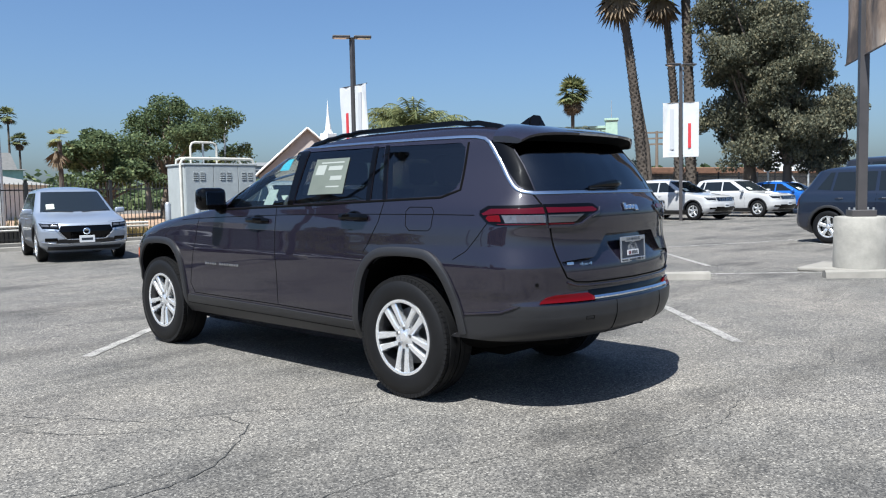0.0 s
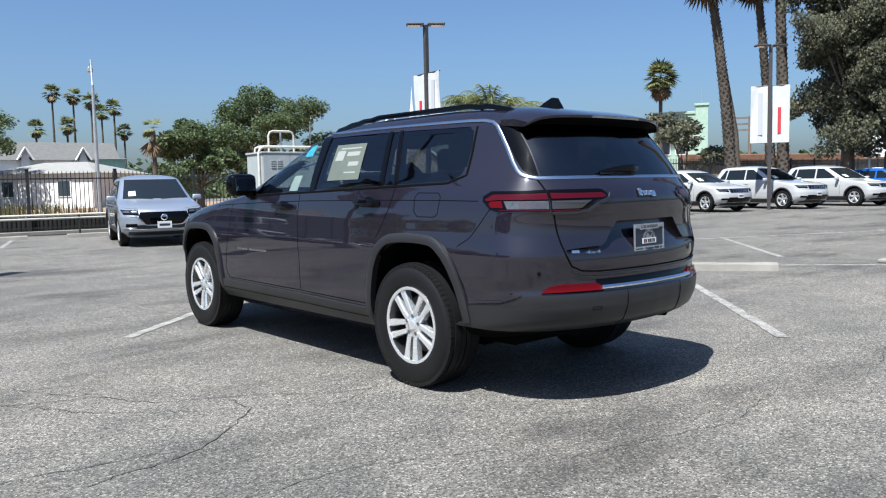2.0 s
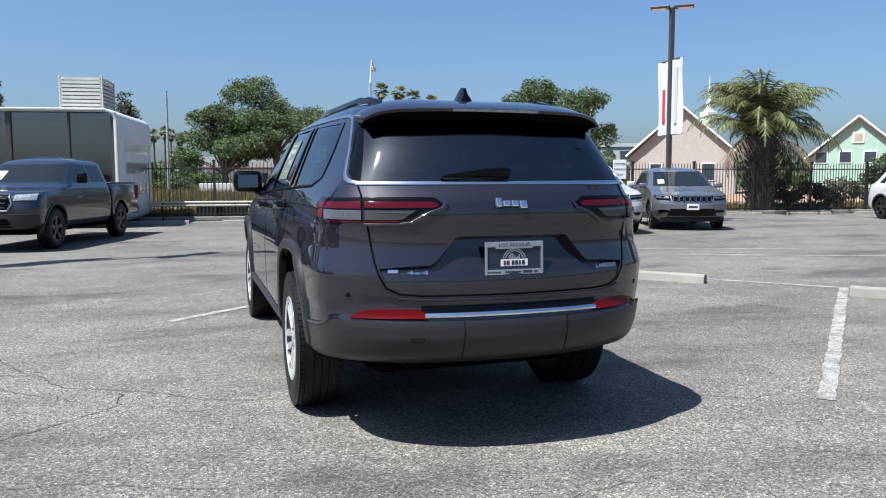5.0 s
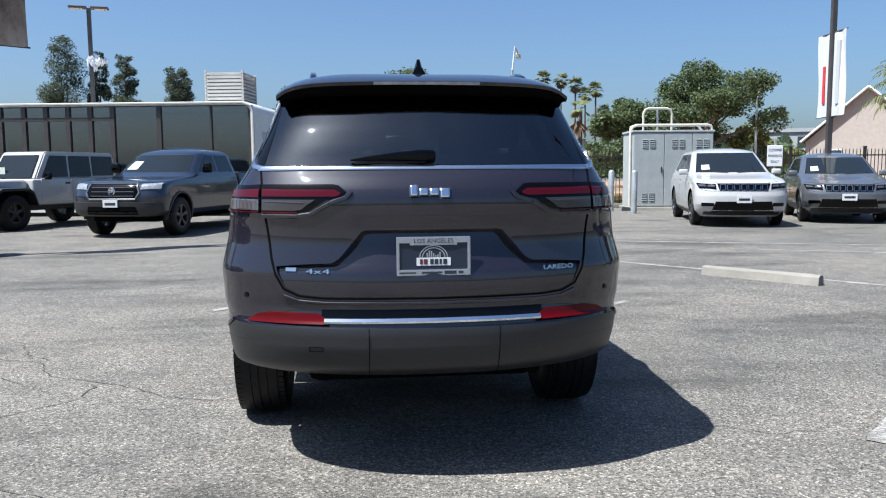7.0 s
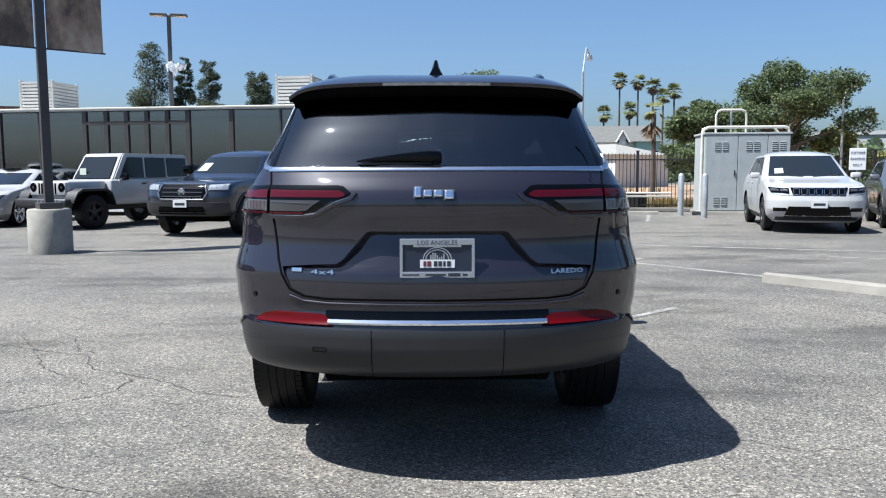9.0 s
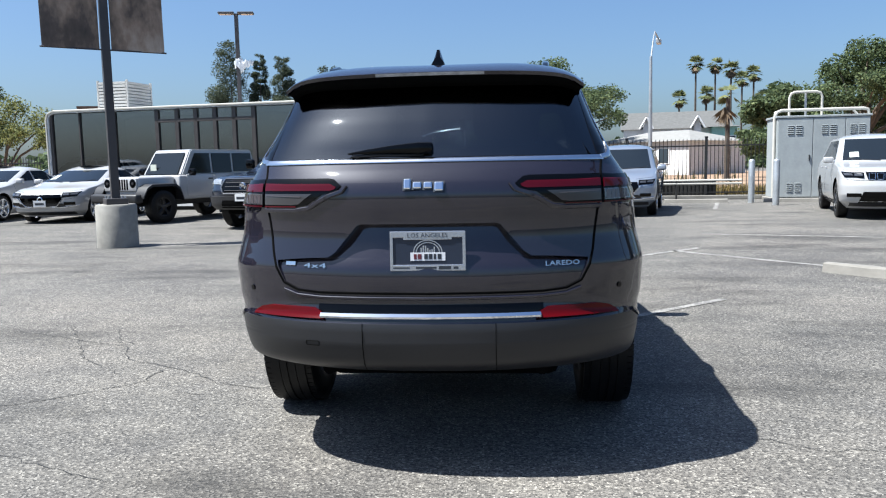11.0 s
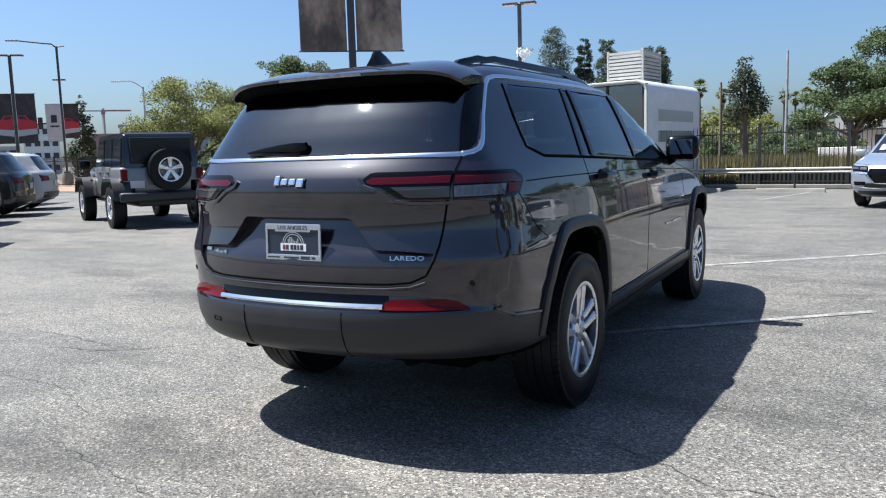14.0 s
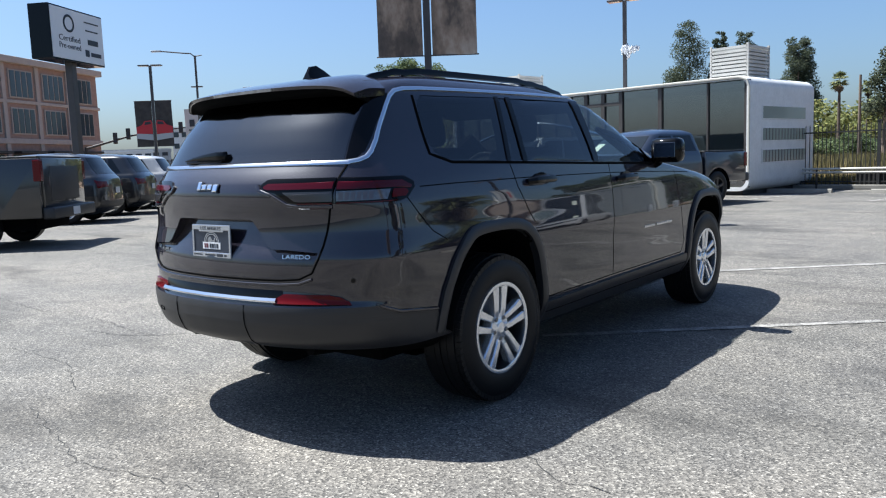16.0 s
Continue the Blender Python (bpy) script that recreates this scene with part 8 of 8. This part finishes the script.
tree(-28.4, 25.2, 6.0, 6.8, 1.2, 31, "leaf_light", 30000, 0.11, 0.20, 16, (0.4, 0), label="pale yellow-green feathery tree with dark limbs", low=0.2)
tree(-24.3, 27.2, 5.6, 5.8, 1.4, 32, "leaf_light", 26000, 0.11, 0.20, 15, label="pale yellow-green feathery tree with dark limbs", low=0.2)
tree(-20.8, 26.8, 4.9, 4.6, 1.2, 33, "leaf_light", 9000, 0.10, 0.16, 11, (0.5, 0), label="pale feathery tree with bare dark limbs", low=0.25)
tree(-30.5, 37.2, 8.9, 5.0, 2.0, 35, "leaf", 36000, 0.14, 0.25, 26, label="tufted green pine behind the pale trees", full=True)
conifer(-5.6, 57, 7.4, 2.6, 3.6, 36, 5200, 0.20)
tree(-8.5, 78, 5.6, 7.5, 1.2, 37, "leaf_light", 6000, 0.3, 0.2, 12, label="dense green tree on the slope", low=0.15)
tree(-15.5, 84, 6.4, 12, 1.0, 38, "leaf_light", 4000, 0.5, 0.3, 12, label="low light green tree on the slope", low=0.1)
tree(37.5, 80, 9.0, 5.0, 3.0, 39, "leaf_pine", 2400, 0.5, 0.3, 10, label="dark conical tree by the church", low=0.2)
for x, y, h, w, z0 in ((-71, 197, 33, 12, 12), (-63.5, 198, 30, 6, 12), (-57.5, 198, 29, 8, 12), (-44.7, 197, 26, 9, 12)):
    conifer(x, y, h, w, z0, int(abs(x)))
for x, y, h in ((50, 205, 25.6), (56, 209, 25.7), (57, 198, 23.4), (65, 216, 22.6), (65, 206, 22.9), (49, 190, 16.6), (67, 205, 16.7), (45, 201, 16.5)):
    fan_palm(x, y, h, int(x * 10), 2.7, 0.27, 2.0, fronds=30)
fan_palm(12.4, 39.5, 4.6, 71, 0.9, 0.13, 1.3, fronds=10, label="half-dead fan palm behind the fence")
fan_palm(32.3, 16.0, 11.9, 72, 1.7, 0.225, 1.9, (-1.0, 0.9), stubs=True)
fan_palm(35.5, 15.55, 12.2, 73, 1.7, 0.20, 1.9, (-0.5, 0.8), stubs=True)
fan_palm(35.65, 15.0, 15.0, 74, 1.7, 0.24, 1.9, (-0.3, 0.4), stubs=True)
fan_palm(57.3, 36.6, 10.4, 75, 1.8, 0.18, 1.7, fronds=60)
for x, y, h in ((-11.1, 70.1, 6.6), (-10.6, 80.3, 6.6), (-6.2, 96, 7.1), (-5.2, 99, 6.8), (-3.8, 94.1, 7.0), (-3.2, 100.2, 7.0), (-2.1, 96.2, 6.2)):
    fan_palm(x, y, h, int(abs(x) * 7) + 3, 0.95, 0.12, 0.7, fronds=26)


for x, y, h, w, k in ((20.9, 20.7, 1.5, 2.2, 61), (22.6, 20.5, 1.3, 2.4, 62), (24.6, 20.5, 1.5, 2.6, 63), (16.3, 21.2, 1.2, 2.2, 64), (14.4, 21.4, 1.0, 2.0, 65)):
    tree(x, y, h, w, 0.2, k, "leaf_dark", 3200, 0.11, 0.05, 8, label="low dry brush behind the fence", low=0.05)


for x, y, h, w, k in ((-11.5, 60, 2.6, 5.0, 66), (-8.0, 61, 2.2, 4.6, 67), (-3.5, 63, 2.4, 5.4, 68), (0.5, 66, 2.0, 4.6, 69), (-14.5, 62, 3.2, 5.0, 70)):
    tree(x, y, h, w, 0.3, k, "leaf", 5200, 0.18, 0.08, 10, label="low green brush along the far side of the dirt lot", low=0.05)


def far_woods():
    rnd = random.Random(90)
    cs = []
    for k in range(420):
        a = radians(rnd.uniform(-46, 70))
        d = rnd.uniform(95, 150)
        r = rnd.uniform(2.0, 4.2)
        cs.append((d * math.sin(a), d * math.cos(a), r * rnd.uniform(0.2, 0.7), r))
    v, f = leaf_cloud(cs, 42000, 1.1, rnd)
    tagged(obj("far_trees", pydata("far_trees", v, f), "leaf"), "distant belt of mixed green trees", "trees", kind="stuff")


far_woods()


# ---- buildings beyond the fence ----
def house(x, y, ang, w, d, eave, ridge, wall, roof, label, openings=3, hip=False, gable_front=False, category="house", sill=None):
    """Walls, a pitched roof with eaves, framed windows and a door. The front looks along -y."""
    h = thing("house", label, category, at=Matrix.Translation((x, y, 0)) @ Matrix.Rotation(ang, 4, "Z"))
    bm = bmesh.new()
    add_box(bm, -w / 2, w / 2, 0, d, 0, eave)
    part("wall", bm, wall, h)
    rf = bmesh.new()
    o = 0.35
    if gable_front:
        pr = [(-w / 2 - o, eave - 0.1), (0, ridge), (w / 2 + o, eave - 0.1)]
        a = [rf.verts.new((px, -o, pz + q)) for q in (0, 0.18) for px, pz in pr]
        b = [rf.verts.new((px, d + o, pz + q)) for q in (0, 0.18) for px, pz in pr]
        for i, j in ((0, 1), (1, 2)):
            rf.faces.new((a[i], a[j], b[j], b[i]))
            rf.faces.new((a[i + 3], b[i + 3], b[j + 3], a[j + 3]))
            rf.faces.new((a[i], a[i + 3], a[j + 3], a[j]))
            rf.faces.new((b[i], b[j], b[j + 3], b[i + 3]))
        for i in (0, 2):
            rf.faces.new((a[i], b[i], b[i + 3], a[i + 3]))
        for yy in (0.02, d - 0.02):
            gb = bmesh.new()
            q = [gb.verts.new(p) for p in ((-w / 2, yy, eave - 0.02), (w / 2, yy, eave - 0.02), (0, yy, ridge - 0.02))]
            q2 = [gb.verts.new((v.co.x, v.co.y + (0.1 if yy < d / 2 else -0.1), v.co.z)) for v in q]
            gb.faces.new(q)
            gb.faces.new(q2[::-1])
            for k in range(3):
                gb.faces.new((q[k], q2[k], q2[(k + 1) % 3], q[(k + 1) % 3]))
            part("gable", gb, wall, h)
        for sd in (-1, 1):
            part("barge_board", tube([(sd * (w / 2 + o), -o - 0.02, eave - 0.05), (0, -o - 0.02, ridge + 0.06)], 0.10, 4), "stucco_white", h)
    else:
        hipx = min(w * 0.3, d / 2) if hip else -o
        ve = [(-w / 2 - o, -o, eave), (w / 2 + o, -o, eave), (w / 2 + o, d + o, eave), (-w / 2 - o, d + o, eave), (-w / 2 + hipx, d / 2, ridge), (w / 2 - hipx, d / 2, ridge)]
        v = [rf.verts.new(p) for p in ve]
        for q in ((0, 1, 5, 4), (2, 3, 4, 5), (1, 2, 5), (3, 0, 4), (3, 2, 1, 0)):
            rf.faces.new([v[k] for k in q])
    part("roof", rf, roof, h)
    for k in range(openings):
        xc = -w / 2 + w * (k + 0.5) / openings
        wd = thing("window", "", "")
        wd.parent = h
        z0, z1 = (sill, sill + 0.95) if sill else (eave * 0.36, eave * 0.78)
        part("frame", box(xc - 0.55, xc + 0.55, -0.06, 0.02, z0 - 0.08, z1 + 0.08, 0.01), "stucco_white", wd)
        part("pane", box(xc - 0.47, xc + 0.47, -0.075, -0.05, z0, z1), "window_glass", wd)
    if gable_front and sill:
        zc = eave + (ridge - eave) * 0.5
        wd = thing("window", "", "")
        wd.parent = h
        part("frame", box(-0.48, 0.48, -0.06, 0.03, zc - 0.5, zc + 0.5, 0.01), "stucco_white", wd)
        part("pane", box(-0.34, 0.34, -0.075, -0.05, zc - 0.36, zc + 0.36), "stucco_tan", wd)
    return h


M["roof_pale"] = worn("pale_roof_sheets", (0.27, 0.265, 0.25), 0.85, vary=0.1, fine=8)
house(11.6, 62.0, radians(-48), 9.4, 8.0, 2.7, 3.7, "stucco_white", "roof_pale", "low white bungalow with a pale hip roof", 2, hip=True)
house(19.6, 86.0, radians(-10), 11.5, 8.0, 4.7, 6.8, "stucco_white", "roof_grey", "grey-roofed two-gabled house with a teal wall", 5)
for dx in (-3.4, 2.0):
    house(19.6 + dx, 84.6 - 0.17 * dx, radians(-10), 0.8, 1.2, 4.7, 5.9, "stucco_white", "roof_grey", "small front gable of the grey-roofed house", 1, gable_front=True)
house(24.2, 83.2, radians(-10), 2.6, 3.0, 4.7, 4.85, "stucco_teal", "roof_grey", "teal porch wing of the grey-roofed house", 2)
house(3.4, 70.0, radians(4), 6.0, 6.0, 2.5, 3.5, "stucco_white", "roof_grey", "white cottage half hidden by the tree", 3)
house(-2.6, 136.0, radians(4), 4.2, 6.0, 3.6, 6.7, "stucco_tan", "roof_terra", "small tan cottage with a steep gable", 1, gable_front=True)
wl_ = thing("garden_wall", "low white plastered wall across the dirt lot", "wall", kind="structure")
part("wall", box(-0.6, 6.3, 55.6, 55.9, 0, 1.05, 0.03), "stucco_white", wl_)
# white hall in a greyer wall colour that stands for its shaded side
house(40.4, 54.5, radians(-40), 9.0, 12, 3.4, 7.6, "stone_trim", "roof_grey", "white gabled church hall, coloured grey for its shaded side", 2, gable_front=True, category="church")
sp = thing("steeple", "thin white church steeple above the roofs", "steeple", at=Matrix.Translation((46.9, 59.5, 0)))
part("tower", box(-0.6, 0.6, -0.6, 0.6, 0, 7.8, 0.03), "stucco_white", sp)
part("spire", lathe([(0.5, 7.8), (0.32, 8.2), (0.12, 9.6), (0.0, 11.4)], "z", 8), "stucco_white", sp)
house(56.5, 50.8, radians(-48), 8.0, 10, 3.2, 6.9, "stucco_green", "roof_grey", "mint green gabled house", 4, gable_front=True, sill=2.8)
house(58.5, 43.0, radians(-50), 6.0, 8, 3.6, 5.4, "stucco_tan", "roof_terra", "tan house with a terracotta tile roof", 2)
mt = thing("house", "flat-topped mint green house with a square corner turret", "house", at=Matrix.Translation((60.5, 34.4, -1.1)) @ Matrix.Rotation(radians(-58), 4, "Z"))
part("wall", box(-4.2, 0.3, 0.0, 7.0, 0, 8.3, 0.04), "stucco_green", mt)
part("parapet", box(-4.3, 0.4, -0.1, 7.1, 8.3, 8.55, 0.03), "stucco_green", mt)
turret = box(-0.55, 0.55, -0.3, 0.8, 0, 9.0, 0.03)
add_box(turret, -0.65, 0.65, -0.4, 0.9, 9.0, 9.2, 0.02)
part("turret", turret, "stucco_green", mt)
part("finial", tube([(0, 0.2, 9.15), (0, 0.2, 10.9)], [0.04, 0.02], 6), "galv", mt)
for x in (-3.2, -1.8):
    wd = thing("window", "", "")
    wd.parent = mt
    part("frame", box(x - 0.5, x + 0.5, -0.06, 0.02, 4.6, 6.0, 0.01), "stucco_white", wd)
    part("pane", box(x - 0.42, x + 0.42, -0.075, -0.05, 4.7, 5.9), "window_glass", wd)
wt = thing("boundary_wall", "long terracotta-topped wall behind the parked row", "wall", at=Matrix.Translation((50, 17.5, 0)) @ Matrix.Rotation(radians(-20), 4, "Z"), kind="structure")
part("wall", box(-13, 22, 0, 0.3, 0, 2.3), "stucco_tan", wt)
part("coping", box(-13.1, 22.1, -0.25, 0.55, 2.3, 2.75, 0.05), "roof_terra", wt)
lad = thing("solar_rack", "pale metal rack with a slanted board behind the fence", "rack", at=Matrix.Translation((43.5, 12.6, 0)) @ Matrix.Rotation(radians(-65), 4, "Z"))
part("board", box(-1.3, 1.3, -0.05, 0.05, 2.4, 4.0, 0, Matrix.Rotation(radians(-18), 4, "X")), "galv", lad)
for x in (-1.1, 1.1):
    part("leg", tube([(x, 0, 0), (x, 0.3, 3.6)], 0.06, 6), "galv", lad)
    part("brace", tube([(x, 0, 0.4), (x - 1.5, 0.3, 3.0)], 0.05, 6), "galv", lad)
ut = thing("utility_pole", "wooden utility pole with crossarms", "pole", at=Matrix.Translation((58.0, 28.5, 0)) @ Matrix.Rotation(radians(-60), 4, "Z"))
part("pole", tube([(0, 0, 0), (0, 0, 6.4)], [0.16, 0.11], 8), "bark", ut)
for z in (5.2, 5.7, 6.2):
    part("crossarm", box(-1.1, 1.1, -0.07, 0.07, z, z + 0.14), "bark", ut)
for x, y, h in ((-2.7, 56, 7.8), (-7.0, 55.5, 5.9)):
    p_ = thing("utility_pole", "plain slim pole beyond the fence", "pole", "utility poles", at=Matrix.Translation((x, y, 0)))
    part("pole", tube([(0, 0, 0), (0, 0, h)], [0.12, 0.08], 8), "bark" if x < -5 else "galv", p_)

# brick building of three storeys at the far corner
br = thing("brick_building", "three-storey salmon brick building with tall windows", "building", at=Matrix.Translation((-46.5, 2.5, 0)) @ Matrix.Rotation(math.atan2(17.5, -9.5), 4, "Z"))
part("wall", box(0, 34, 0, 14, 0, 9.6), "brick_wall", br)
part("cornice", box(-0.3, 34.3, -0.45, 14.3, 9.4, 9.9, 0.05), "stone_trim", br)
part("band", box(-0.1, 34.1, -0.2, 14.1, 3.5, 3.9, 0.03), "stone_trim", br)
part("band", box(-0.08, 34.08, -0.15, 14.08, 6.5, 6.75, 0.03), "stone_trim", br)
for k in range(9):
    x0 = 0.6 + 3.7 * k
    part("pilaster", box(x0 - 0.5, x0 - 0.1, -0.14, 0.05, 0, 9.4, 0.02), "stone_trim", br)
    for z0, z1 in ((4.3, 6.1), (7.0, 8.9)):
        wd = thing("window", "", "")
        wd.parent = br
        part("frame", box(x0 + 0.3, x0 + 2.9, -0.10, 0.05, z0 - 0.1, z1 + 0.1, 0.02), "stone_trim", wd)
        for q in range(4):
            part("pane", box(x0 + 0.42 + 0.62 * q, x0 + 0.92 + 0.62 * q, -0.13, -0.08, z0, z1), "window_glass", wd)
    wd = thing("shop_window", "", "")
    wd.parent = br
    part("pane", box(x0 + 0.2, x0 + 2.9, -0.06, 0.05, 0.4, 2.7), "window_glass", wd)
    part("awning", box(x0 + 0.1, x0 + 3.0, -0.8, 0.0, 2.75, 2.95, 0.03), "iron", wd)


def block(x, y, ang, w, d, h, floors, bays, wall, label):
    b = thing("distant_building", label, "building", "distant buildings", at=Matrix.Translation((x, y, 0)) @ Matrix.Rotation(ang, 4, "Z"))
    part("wall", box(-w / 2, w / 2, 0, d, 0, h), wall, b)
    part("parapet", box(-w / 2 - 0.2, w / 2 + 0.2, -0.2, d + 0.2, h, h + 0.5), wall, b)
    for i in range(floors):
        z = h * (i + 0.35) / floors
        me = mesh_of(box(-w / bays * 0.32, w / bays * 0.32, -0.08, 0.1, 0, h / floors * 0.45), "window_glass")
        for k in range(bays):
            o = new("window", me)
            o.parent = b
            o.location = (-w / 2 + w * (k + 0.5) / bays, 0, z)


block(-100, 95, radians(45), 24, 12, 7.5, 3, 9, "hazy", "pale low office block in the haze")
block(-91, 72, radians(52), 9, 8, 5.2, 2, 5, "stucco_pink", "low reddish block across the road")
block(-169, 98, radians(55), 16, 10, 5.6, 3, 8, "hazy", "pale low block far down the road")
block(-154, 86, radians(58), 13, 9, 5.0, 3, 7, "stucco_white", "white low block far down the road")
block(-172, 80, radians(62), 12, 9, 4.6, 2, 6, "stone_trim", "tan low block far down the road")
conifer(-61.8, 44.4, 7.2, 2.4, 0.8, 91, 5000, 0.25)
block(-121.4, 81, radians(55), 5.5, 8, 8.2, 4, 4, "stucco_white", "pale apartment block in the haze")
block(-118, 128, radians(42), 30, 14, 9, 4, 12, "stone_trim", "tan apartment block in the haze")
block(-84, 158, radians(20), 13, 10, 14.5, 4, 6, "roof_terra", "reddish block behind the pavilion")
house(-20.5, 38.0, radians(28), 6.5, 6.0, 3.2, 4.4, "stucco_pink", "roof_terra", "pink house with a red roof behind the pale trees", 2)
block(58, 95, radians(-30), 20, 10, 6, 2, 8, "hazy", "pale low block far behind the palm")
# tower, crane mast and counter jib take the grey with haze in its colour
tw = thing("distant_tower", "slim grey tower in the far haze", "tower", at=Matrix.Translation((-191, 221.4, 0)))
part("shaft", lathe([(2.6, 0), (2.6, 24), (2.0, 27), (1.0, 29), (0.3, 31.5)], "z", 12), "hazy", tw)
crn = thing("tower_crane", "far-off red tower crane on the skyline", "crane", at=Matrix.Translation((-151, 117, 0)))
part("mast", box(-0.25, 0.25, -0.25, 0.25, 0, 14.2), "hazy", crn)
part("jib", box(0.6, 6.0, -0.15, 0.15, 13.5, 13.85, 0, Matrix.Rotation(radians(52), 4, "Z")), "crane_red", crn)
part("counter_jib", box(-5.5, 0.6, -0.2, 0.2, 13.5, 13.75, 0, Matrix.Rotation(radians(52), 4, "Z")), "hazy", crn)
part("cab", box(-0.4, 0.5, -0.4, 0.4, 12.9, 13.8, 0.05, Matrix.Rotation(radians(52), 4, "Z")), "crane_red", crn)
